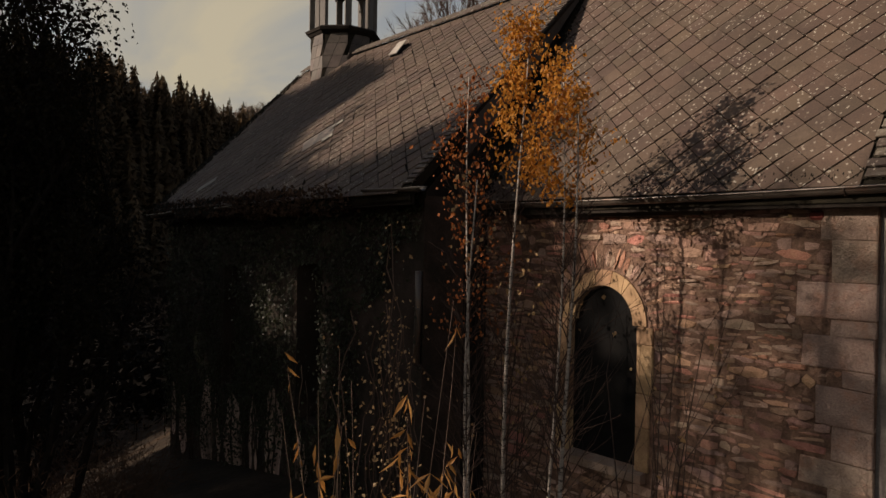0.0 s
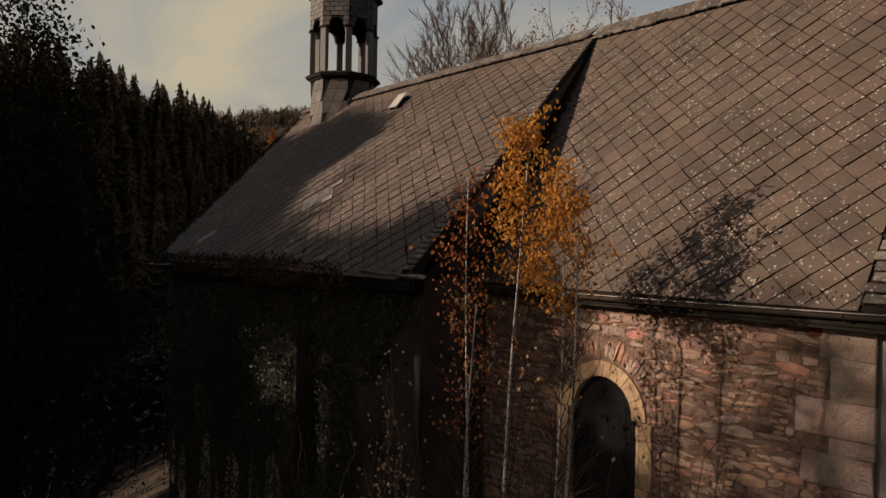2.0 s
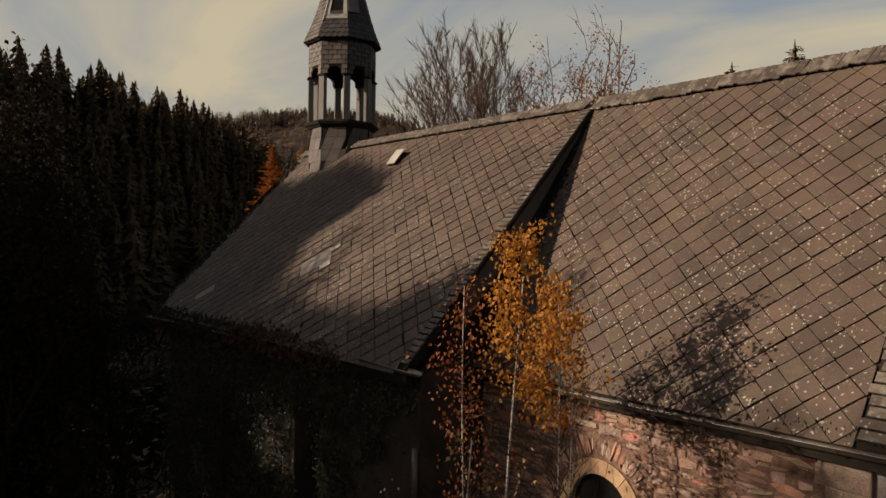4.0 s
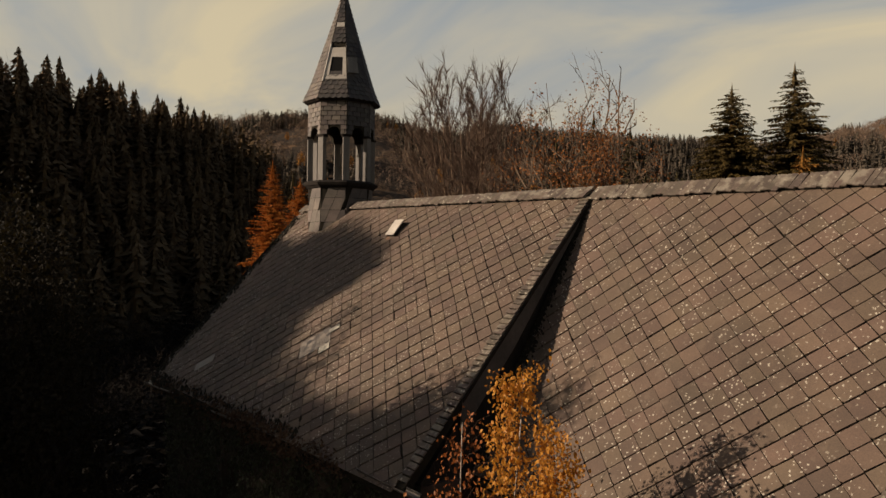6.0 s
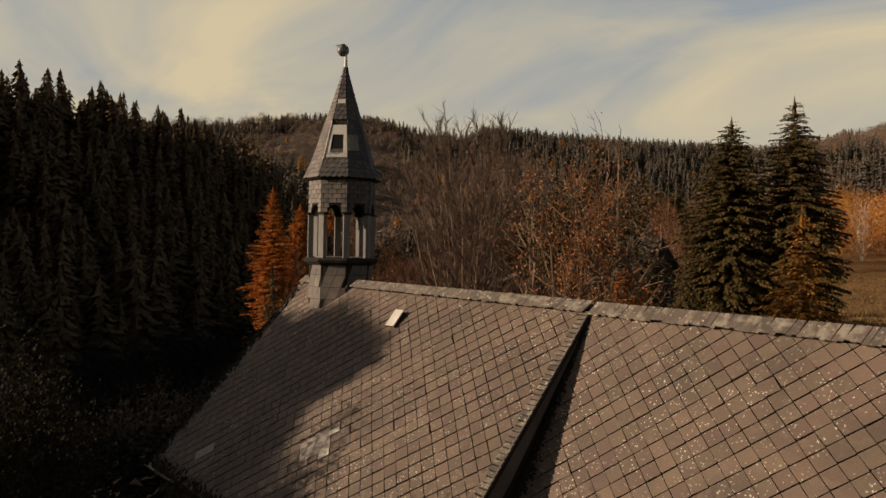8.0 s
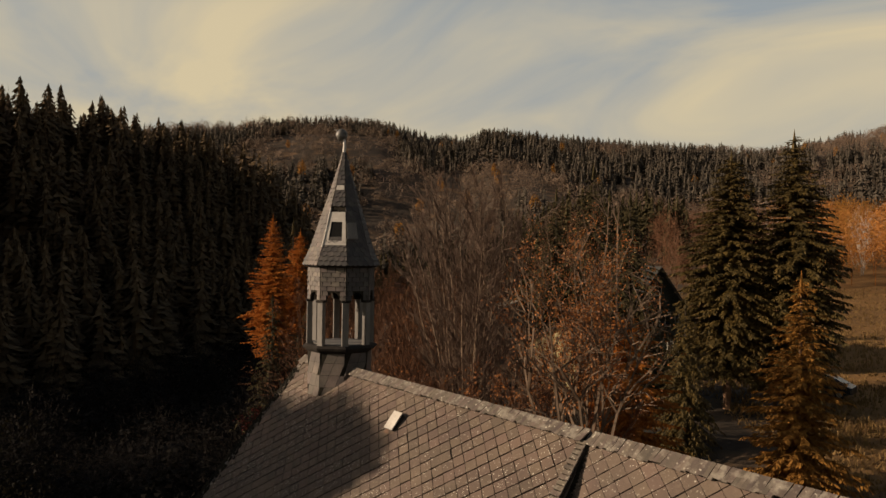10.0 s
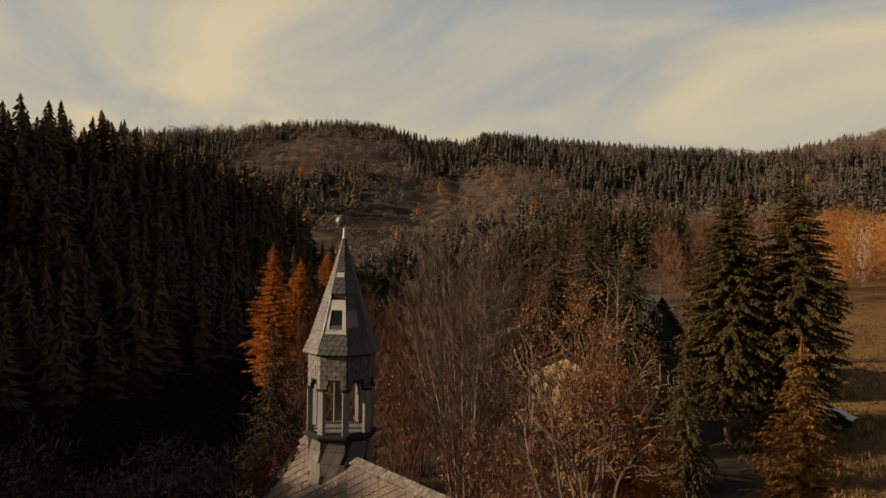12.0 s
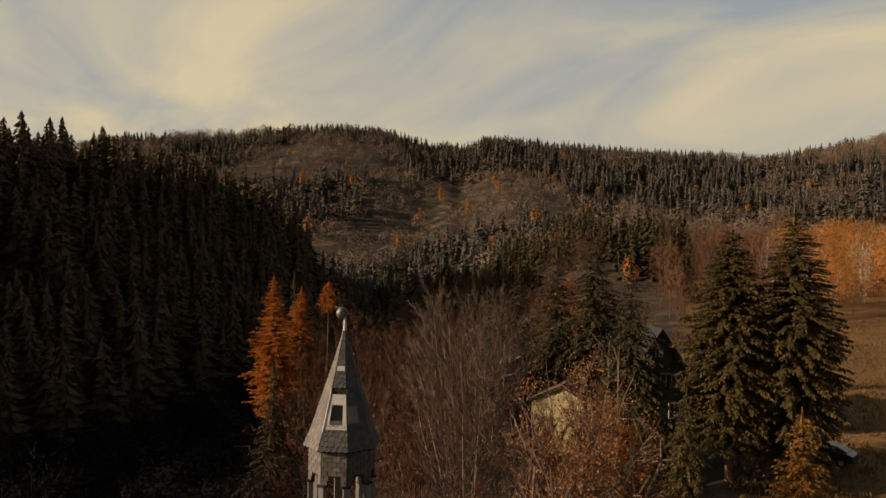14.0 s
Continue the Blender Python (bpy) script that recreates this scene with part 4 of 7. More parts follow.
part("red_stone", red, None, wall, "dark red stone").location = (-0.55, 0.012, 4.265)

# a black sheet a hand's width behind the face stands for the dark window
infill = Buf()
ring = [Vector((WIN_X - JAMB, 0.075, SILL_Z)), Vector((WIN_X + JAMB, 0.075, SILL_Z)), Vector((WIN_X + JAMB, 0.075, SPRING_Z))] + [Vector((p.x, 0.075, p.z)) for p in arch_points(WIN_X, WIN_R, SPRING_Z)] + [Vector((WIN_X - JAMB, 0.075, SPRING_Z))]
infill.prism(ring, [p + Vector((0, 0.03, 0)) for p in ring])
part("window_infill", infill, m_black, wall, "black sheet standing for the dark of the arched window")

# window surround: ring of arch stones, jambs, sloping sill
ring_n = 7
for i in range(ring_n):
    a0, a1 = math.pi * i / ring_n, math.pi * (i + 1) / ring_n
    b = Buf()
    steps = 5
    arc = [a0 + (a1 - a0) * k / steps for k in range(steps + 1)]
    arc[0] += 0.008
    arc[-1] -= 0.008
    inner = [Vector((WIN_X + 0.452 * math.cos(t), 0.0, SPRING_Z + 0.452 * math.sin(t))) for t in arc]
    outer = [Vector((WIN_X + 0.645 * math.cos(t), 0.0, SPRING_Z + 0.645 * math.sin(t))) for t in arc]
    for k in range(steps):
        quad = [outer[k], outer[k + 1], inner[k + 1], inner[k]]
        b.prism([p + Vector((0, -0.016, 0)) for p in quad], [p + Vector((0, 0.30, 0)) for p in quad])
    part("arch_stone", b, m_surround, wall)
for side in (-1, 1):
    z = SILL_Z
    while z < SPRING_Z - 0.02:
        z1 = min(z + stone_dice.uniform(0.35, 0.6), SPRING_Z)
        if SPRING_Z - z1 < 0.2:
            z1 = SPRING_Z
        wide = 0.20 + stone_dice.uniform(-0.02, 0.03)
        me = bevelled_box(wide, 0.30, z1 - z - 0.006, 0.010, m_surround, "jamb_stone", stone_dice, 0.004)
        part("jamb_stone", me, None, wall).location = (WIN_X + side * (JAMB + wide / 2 - 0.004), 0.125, (z + z1) / 2)
        z = z1
sill = Buf()
prof = [(-0.10, SILL_Z - 0.02), (-0.10, SILL_Z - 0.12), (0.05, SILL_Z - 0.14), (0.60, SILL_Z - 0.10), (0.60, SILL_Z + 0.14)]
sill.prism([Vector((WIN_X - 0.66, y, z)) for y, z in prof], [Vector((WIN_X + 0.66, y, z)) for y, z in prof])
part("window_sill", sill, m_quoin, wall, "sloping worn stone sill")


# ---- things on the roof and the growth on the wall ----
def roof_hatch():
    p, along, down, out = tile_frame(left_roof, -10.35, 0.225, 6.0)
    p = on_left_roof(-10.47, 1.02)
    m = Matrix((along, -down, out)).transposed().to_4x4()
    m.translation = p
    t = new("roof_hatch")
    t.matrix_basis = m
    t.scale = (0.72, 0.72, 0.8)
    tagged(t, "small roof hatch with a pale lid propped ajar", "roof hatch")
    b = Buf()
    for x0, x1, y0, y1 in ((-0.20, -0.16, -0.28, 0.28), (0.16, 0.20, -0.28, 0.28), (-0.16, 0.16, -0.28, -0.24), (-0.16, 0.16, 0.24, 0.28)):
        b.box(x0, x1, y0, y1, 0.0, 0.10)
    part("kerb", b, m_dark_wood, t)
    lid = Buf()
    lid.box(-0.21, 0.21, -0.04, 0.56, 0.0, 0.025, pose(0, -0.27, 0.115, 7, 0, 0))
    part("lid", lid, m_pale_sheet, t, "pale sheet lid")
    rust = Buf()
    rust.box(-0.22, 0.22, -0.42, -0.28, 0.030, 0.036)
    part("apron", rust, m_rust_roof, t, "rusty apron sheet")
    return t


roof_hatch()


def loose_sheet(x, s, i0, i1, j0, j1, lift, mat, name, label):
    """A sheet cut to the slant of the slates: from i0 to i1 steps up to the right and j0 to j1 steps down to the right."""
    (ax, ay), (bx, by), _ = LATTICE_L
    out = tile_frame(left_roof, -10, 0.5, 6.0)[3]
    b = Buf()
    ring = [on_left_roof(x + i * ax + j * bx, s + i * ay + j * by) + out * lift for i, j in ((i0, j0), (i0, j1), (i1, j1), (i1, j0))]
    b.prism([p - out * 0.008 for p in ring], ring)
    return tagged(part(name, b, mat), label, "roof patch")


loose_sheet(-9.70, 4.28, -1.5, 1.5, -1.0, 1.0, 0.040, m_sheet, "patch_sheet", "dull square metal sheet patching the slates")
loose_sheet(-9.25, 4.36, -0.5, 0.5, -0.35, 0.30, 0.052, m_new_slate, "patch_slate", "pale replaced slate lying on the metal patch")
loose_sheet(-9.46, 3.92, -0.4, 0.6, -0.40, 0.10, 0.052, m_new_slate, "patch_slate", "narrow pale slate beside the metal patch")
loose_sheet(-13.12, 5.42, -1.1, 1.1, -0.5, 0.5, 0.044, m_sheet, "patch_sheet", "small dull metal sheet near the far eave")


def ivy_wall():
    """Leaves that cover the side wall: dense above, ragged towards the foot, open at the windows."""
    rnd = random.Random(88)
    leaves, stems = Buf(), Buf()
    for _ in range(30000):
        s, z = rnd.uniform(-0.05, LW_LEN + 0.1), rnd.uniform(-1.2, 4.62)
        foot = 0.35 + 1.0 * noise.noise((s * 0.9, 3.1, 0)) + 0.5 * noise.noise((s * 3.1, 7.7, 0)) - 0.10 * s
        if z < foot + rnd.uniform(-0.2, 0.25) and rnd.random() < 0.93:
            continue
        if s < 1.5 and z < 4.6 - (s + 0.3) * 1.1 + 0.5 * noise.noise((s * 2, z * 2, 0)) and rnd.random() < 0.93:
            continue
        if any(abs(s - m) < w / 2 - 0.04 and z0 + 0.1 < z < z1 for m, w, z0, z1 in LEFT_WINDOWS) and rnd.random() < 0.97:
            continue
        thick = 0.16 + 0.14 * noise.noise((s * 1.3, z * 1.1, 5))
        p = on_left_wall(s, z, rnd.uniform(0.01, max(0.05, thick)))
        size = rnd.uniform(0.035, 0.068)
        d = Vector((rnd.gauss(0, 0.5), rnd.gauss(0, 0.3), -1)).normalized()
        n = (lw_out + Vector([rnd.gauss(0, 0.45) for _ in range(3)]) + Vector((0, 0, 0.35))).normalized()
        w = d.cross(n).normalized() * size * 0.5
        leaves.quad(p, p + d * size * 0.4 + w, p + d * size, p + d * size * 0.4 - w)
    t = empty("ivy", on_left_wall(4, -1.5), label="dense dark ivy climbing over the side wall to the eaves", category="ivy")
    shift = -t.location
    leaves.v = [tuple(Vector(p) + shift) for p in leaves.v]
    tagged(part("leaves", leaves, m_ivy, t), kind="stuff")
    for i in range(26):
        s = rnd.uniform(0.6, LW_LEN - 0.2)
        z, pts = -1.4, []
        while z < rnd.uniform(1.2, 3.5):
            pts.append(on_left_wall(s, z, 0.03) + shift)
            s += rnd.uniform(-0.09, 0.09)
            z += 0.25
        stems.tube(pts, [0.022 * (1 - 0.6 * k / len(pts)) for k in range(len(pts))], 4)
    part("stem", stems, m_bark, t)
    # growth over the broken gutter and the lowest slates
    over = Buf()
    for _ in range(5200):
        s = rnd.choice((rnd.gauss(3.0, 1.1), rnd.uniform(1.4, LW_LEN), rnd.gauss(4.6, 0.7)))
        if not 1.2 < s < LW_LEN + 0.1:
            continue
        p = on_left_wall(s, 4.55 + rnd.uniform(-0.35, 0.30) * (0.6 + 0.6 * noise.noise((s * 1.7, 0, 9))), rnd.uniform(0.10, 0.52))
        size = rnd.uniform(0.03, 0.075)
        d = Vector([rnd.gauss(0, 1) for _ in range(3)]).normalized()
        w = d.cross(Vector([rnd.gauss(0, 1) for _ in range(3)])).normalized() * size * 0.4
        over.quad(p + shift, p + d * size * 0.5 + w + shift, p + d * size + shift, p + d * size * 0.5 - w + shift)
    tagged(part("growth", over, m_scrub, t, "brownish growth over the gutter"), kind="stuff")


ivy_wall()


def hanging_vine():
    """Thin strands with pale round leaves before the inner corner."""
    rnd = random.Random(31)
    t = empty("vine", (-2.95, -3.2, -0.3), label="loose vine with small pale fading leaves", category="vine")
    stems, spots = Buf(), []
    for i in range(16):
        x, y = rnd.uniform(-0.45, 0.40), rnd.uniform(-0.45, 0.40)
        pts, z = [], 0.0
        while z < rnd.uniform(2.8, 5.0):
            pts.append(Vector((x, y, z)))
            if z > 0.8:
                spots.append(pts[-1])
            x += rnd.uniform(-0.08, 0.08)
            y += rnd.uniform(-0.06, 0.06)
            z += 0.2
        stems.tube(pts, [0.006] * len(pts), 3)
    part("stem", stems, m_twig, t)
    part("leaves", leaf_quads(rnd, spots, 520, 0.040, 0.10, droop=0.8), m_pale_leaf, t, "pale fading leaves")


# moss and crumbs gathered along the foot of the right roof
def eave_moss():
    rnd = random.Random(61)
    b = Buf()
    for _ in range(900):
        u = rnd.uniform(STEP_X, END_X)
        p = right_roof(u, 0.995 - abs(rnd.gauss(0, 0.012)))
        r = rnd.uniform(0.008, 0.026)
        top = p + Vector((0, 0, r * 1.4 + 0.02))
        ring = [p + Vector((r * math.cos(a), r * math.sin(a), 0.01)) for a in (0, 1.3, 2.6, 3.9, 5.2)]
        for a, c in zip(ring, ring[1:] + ring[:1]):
            b.tri(a, c, top)
    tagged(part("moss", b, m_moss_bed, deck_r), kind="stuff")


eave_moss()


# thick moss and rot along the far verge and the foot of the left roof
def verge_moss():
    rnd = random.Random(62)
    b = Buf()
    for i in range(1500):
        if i % 3:
            p = left_roof(GABLE_X + abs(rnd.gauss(0, 0.09)), rnd.uniform(0.08, 1.0))
            r = rnd.uniform(0.02, 0.075)
        else:
            p = left_roof(rnd.uniform(GABLE_X, -8.5), 1.0 - abs(rnd.gauss(0, 0.018)))
            r = rnd.uniform(0.015, 0.055)
        top = p + Vector((rnd.uniform(-r, r) * 0.5, 0, r * 1.5 + 0.03))
        ring = [p + Vector((r * math.cos(a) * rnd.uniform(0.7, 1.3), r * math.sin(a), -0.02)) for a in (0, 1.3, 2.6, 3.9, 5.2)]
        for a, c in zip(ring, ring[1:] + ring[:1]):
            b.tri(a, c, top)
    tagged(part("moss", b, m_moss_bed, deck_l), kind="stuff")


verge_moss()


# ---- the ridge turret ----
TX, TY = -14.20, RIDGE_Y
turret = empty("ridge_turret", (TX, TY, 8.08), label="octagonal slate-clad bell turret with open columns and a spire", category="bell turret")
turret.scale = (0.94, 0.94, 1.0)


def octagon(r, z, lean=(0, 0)):
    """Eight corners, one face square to the chapel's long front."""
    return [Vector((lean[0] + r * math.sin(radians(22.5 + 45 * k)), lean[1] - r * math.cos(radians(22.5 + 45 * k)), z - 8.0)) for k in range(8)]


def oct_prism(name, r0, z0, r1, z1, mat, parent, label=""):
    b = Buf()
    b.prism(octagon(r0, z0), octagon(r1, z1))
    return part(name, b, mat, parent, label)


base = oct_prism("base", 0.88, 7.2, 0.88, 9.17, m_moss_bed, turret)
cornice = Buf()
for r0, z0, r1, z1 in ((0.93, 9.10, 1.00, 9.17), (1.03, 9.17, 1.06, 9.235), (1.06, 9.235, 0.96, 9.29)):
    cornice.prism(octagon(r0, z0), octagon(r1, z1))
part("cornice", cornice, m_dark_wood, turret, "dark weathered timber cornice")
for k in range(8):
    a = octagon(0.87, 9.28)[k]
    c = Buf()
    turn = pose(a.x, a.y, 0, 0, 0, 22.5 + 45 * k)
    c.box(-0.085, 0.085, -0.07, 0.07, 9.27 - 8, 10.42 - 8, turn)
    col = part("column", c, m_column, turret, "grey timber column")
    cap = Buf()
    cap.box(-0.12, 0.12, -0.10, 0.10, 10.395 - 8, 10.435 - 8, turn)
    part("capital", cap, m_dark_wood, col)
floor = Buf()
floor.prism(octagon(0.80, 9.285), octagon(0.80, 9.31))
part("bell_floor", floor, m_column, turret)


def arcade_face(k):
    """One face over the columns: a panel with a round-headed opening cut from below."""
    b = Buf()
    p, q = octagon(0.93, 10.43)[k - 1], octagon(0.93, 10.43)[k]
    run = (q - p)
    wide = run.length
    run.normalize()
    inn = run.cross(Vector((0, 0, 1))).normalized() * -0.10
    mid, r, z0, z1 = wide / 2, 0.185, 10.43 - 8, 11.42 - 8

    def at(s, z):
        return p + run * s + Vector((0, 0, z - p.z))

    pts = [(mid + r * math.cos(math.pi * i / 10), z0 + 0.03 + r * 1.05 * math.sin(math.pi * i / 10)) for i in range(11)]
    cols = [(wide, z0)] + [(mid + r, z0)] + pts + [(mid - r, z0)] + [(0, z0)]
    ring = [at(s, h) for s, h in reversed(cols)] + [at(wide, z1), at(0, z1)]
    b.prism(ring, [v + inn for v in ring])
    f = part("arcade_panel", b, m_moss_bed, turret)
    # slates on the face, in courses
    rnd = random.Random(40 + k)
    out = -inn.normalized()
    course, tile = 0.118, 0.24
    for j in range(8):
        h0 = z0 + 0.03 + j * course
        s = -0.06 - (j % 2) * tile * 0.5
        while s < wide:
            s0, s1 = max(0.004, s + 0.004), min(wide - 0.004, s + tile - 0.004)
            s += tile
            if s1 - s0 < 0.04:
                continue
            h1 = min(h0 + course - 0.006, z1)
            if any((x - mid) ** 2 + ((h0 + course / 2) - z0 - 0.03) ** 2 < (r * 1.08) ** 2 for x in (s0, (s0 + s1) / 2, s1)):
                if s0 < mid < s1:
                    continue
                if (s0 + s1) / 2 < mid:
                    s1 = min(s1, mid - math.sqrt(max(0.0, (r * 1.02) ** 2 - (h0 - z0 - 0.03) ** 2)))
                else:
                    s0 = max(s0, mid + math.sqrt(max(0.0, (r * 1.02) ** 2 - (h0 - z0 - 0.03) ** 2)))
                if s1 - s0 < 0.03:
                    continue
            t = Buf()
            ring = [at(s0, h0) + out * 0.016, at(s1, h0) + out * 0.016, at(s1 - 0.01, h1) + out * 0.004, at(s0 + 0.012, h1) + out * 0.004]
            t.prism([v - out * 0.006 for v in ring], [v + out * rnd.uniform(0.003, 0.006) for v in ring])
            # only two faces keep the lit tone, the others get the shade-toned slate
            part("slate", t, m_turret_slate if k in (0, 1) else m_turret_shade, f)
    return f


for k in range(8):
    arcade_face(k)
lid = oct_prism("bell_ceiling", 0.84, 11.30, 0.84, 11.40, m_dark_wood, turret)

# slates on the base, laid on the slant
for k in range(8):
    p, q = octagon(0.885, 7.3)[k - 1], octagon(0.885, 7.3)[k]
    run = (q - p)
    wide = run.length
    run.normalize()
    out = run.cross(Vector((0, 0, 1))).normalized()
    rnd = random.Random(60 + k)
    for i in range(-2, 4):
        for j in range(6):
            # a skewed grid of slates, trimmed to the face
            s0, z0 = i * 0.30 + j * 0.14, 7.3 + j * 0.31
            cell = [(s0, z0), (s0 + 0.29, z0 + 0.0), (s0 + 0.43, z0 + 0.30), (s0 + 0.14, z0 + 0.30)]
            cell = [(min(max(s, 0.004), wide - 0.004), h) for s, h in cell]
            if max(s for s, h in cell) - min(s for s, h in cell) < 0.05:
                continue
            t = Buf()
            ring = [p + run * s + Vector((0, 0, h - 7.3)) + out * 0.004 for s, h in cell]
            if (ring[1] - ring[0]).length < 1e-4 or (ring[2] - ring[3]).length < 1e-4:
                continue
            t.prism(ring, [v + out * rnd.uniform(0.012, 0.018) for v in ring])
            part("slate", t, m_turret_slate, base)

# spire: bell-cast octagon with slates in courses
PROFILE = [(11.34, 1.085), (11.46, 1.04), (11.73, 0.91), (12.06, 0.785), (12.49, 0.645), (12.92, 0.495), (13.40, 0.33), (13.88, 0.175), (14.22, 0.065)]


def spire_r(z):
    return float(np.interp(z, [a for a, _ in PROFILE], [b for _, b in PROFILE]))


def spire_lean(z):
    return (0.02 * (z - 11.4) / 3, 0.015 * (z - 11.4) / 3)


spire = Buf()
rings = [octagon(r - 0.02, z, spire_lean(z)) for z, r in PROFILE]
spire.v = [tuple(p) for ring in rings for p in ring]
for i in range(len(rings) - 1):
    for k in range(8):
        spire.f.append((i * 8 + k, i * 8 + (k + 1) % 8, (i + 1) * 8 + (k + 1) % 8, (i + 1) * 8 + k))
spire.f.append(tuple(reversed(range(8))))
spire_ob = part("spire", spire, m_moss_bed, turret, "slate-covered spire with pale patches and an open hatch")
eaves = Buf()
eaves.prism(octagon(1.02, 11.30), octagon(1.09, 11.36))
part("eave_board", eaves, m_dark_wood, turret)
rnd = random.Random(77)
z = 11.36
course = 0
while z < 14.28:
    z1 = min(z + 0.135, 14.34)
    for k in range(8):
        lo, hi = octagon(spire_r(z), z, spire_lean(z)), octagon(spire_r(z1), z1, spire_lean(z1))
        p, q, p1, q1 = lo[k - 1], lo[k], hi[k - 1], hi[k]
        out = (q - p).cross(p1 - p).normalized()
        n = max(1, round((q - p).length / 0.17))
        shift = 0.5 * (course % 2)
        for i in range(-1, n):
            f0, f1 = (i + shift) / n, (i + 1 + shift) / n
            f0, f1 = max(f0, 0), min(f1, 1)
            if f1 - f0 < 0.12 / n:
                continue
            # the hatch sits in the face turned 45 degrees from the front
            zm = (z + z1) / 2
            if k == 1 and 12.06 < zm < 12.92:
                continue
            # shade is painted by face: slates away from the sun are darker
            mat = m_turret_slate if k in (0, 7) else m_turret_shade
            t = Buf()
            gap = 0.02
            ring = [p.lerp(q, f0 + gap / n) + out * 0.022, p.lerp(q, f1 - gap / n) + out * 0.022, p1.lerp(q1, f1 - gap / n) + out * 0.004, p1.lerp(q1, f0 + gap / n) + out * 0.004]
            mid = (ring[0] + ring[1]) / 2 + (p - p1).normalized() * 0.035
            ring = [ring[0], mid, ring[1], ring[2], ring[3]]
            t.prism([v - out * 0.007 for v in ring], [v + out * rnd.uniform(0.0, 0.004) for v in ring])
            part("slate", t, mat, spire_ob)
    z += 0.118
    course += 1


def spire_point(k, f, z, lift):
    ring, up = octagon(spire_r(z), z, spire_lean(z)), octagon(spire_r(z + 0.1), z + 0.1, spire_lean(z + 0.1))
    p = ring[k - 1].lerp(ring[k], f)
    out = (ring[k] - ring[k - 1]).cross(up[k - 1] - ring[k - 1]).normalized()
    return p + out * lift


def spire_patch(name, k, f0, f1, z0, z1, lift, mat, thick=0.012, label=""):
    b = Buf()
    ring = [spire_point(k, f0, z0, lift), spire_point(k, f1, z0, lift), spire_point(k, f1, z1, lift), spire_point(k, f0, z1, lift)]
    b.prism([spire_point(k, f0, z0, lift - thick), spire_point(k, f1, z0, lift - thick), spire_point(k, f1, z1, lift - thick), spire_point(k, f0, z1, lift - thick)], ring)
    return part(name, b, mat, turret, label)


spire_patch("patch_sheet", 1, 0.02, 0.98, 12.46, 12.72, 0.02, m_pale_sheet, label="pale sheet patch")
spire_patch("patch_sheet", 1, 0.02, 0.98, 11.86, 11.97, 0.022, m_pale_sheet, label="pale sheet patch")
spire_patch("patch_sheet", 1, 0.10, 0.92, 13.30, 13.42, 0.034, m_pale_sheet, label="pale sheet patch")
spire_patch("hatch_surround", 1, 0.02, 0.20, 11.97, 12.46, 0.02, m_pale_sheet)
spire_patch("hatch_surround", 1, 0.80, 0.98, 11.97, 12.46, 0.02, m_pale_sheet)
# flat black patch: the hatch's dark inside is only colour
spire_patch("hatch_opening", 1, 0.20, 0.80, 11.97, 12.46, 0.004, m_black, label="black patch standing for the dark of the open hatch")
shutter = Buf()
a, b_ = spire_point(2, -0.02, 12.00, 0.06), spire_point(2, 0.50, 12.00, 0.10)
c, d_ = spire_point(2, 0.50, 12.42, 0.10), spire_point(2, -0.02, 12.42, 0.06)
outv = Vector((0.02, -0.01, 0.01))
shutter.prism([a, b_, c, d_], [p + outv for p in (a, b_, c, d_)])
part("hatch_shutter", shutter, m_column, turret, "grey hatch shutter swung open")
flash = Buf()
for zz in np.arange(11.80, 13.70, 0.2):
    p0, p1 = spire_point(1, 0.0, zz, 0.02), spire_point(1, 0.0, zz + 0.21, 0.02)
    if zz < 12.70:
        flash.tube([p0, p1], [0.022, 0.022], 5)
part("hip_flashing", flash, m_pale_sheet, turret)
rod = Buf()
lx, ly = spire_lean(14.4)
rod.tube([Vector((lx, ly, 6.05)), Vector((lx + 0.0, ly, 6.32)), Vector((lx + 0.005, ly, 6.54)), Vector((lx - 0.01, ly, 6.68))], [0.10, 0.055, 0.042, 0.036], 8)
part("finial_rod", rod, m_pale_sheet, turret, "pale finial rod", smooth=True)
bm = bmesh.new()
bmesh.ops.create_uvsphere(bm, u_segments=20, v_segments=12, radius=0.165)
for v in bm.verts:
    v.co *= 1 + 0.10 * noise.noise(v.co * 9)
    if v.co.x > 0.06 and v.co.z < 0.05:
        v.co *= 0.88
me = bpy.data.meshes.new("ball")
bm.to_mesh(me)
bm.free()
me.materials.append(m_ball)
me.polygons.foreach_set("use_smooth", [True] * len(me.polygons))
ball = part("finial_ball", me, None, turret, "dented dull metal ball tipped aside")
ball.location = (lx - 0.08, ly - 0.05, 6.79)
spike = Buf()
spike.tube([Vector((lx - 0.22, ly - 0.10, 6.92)), Vector((lx - 0.34, ly - 0.14, 6.95))], [0.03, 0.012], 6)
part("finial_stub", spike, m_gutter, turret)


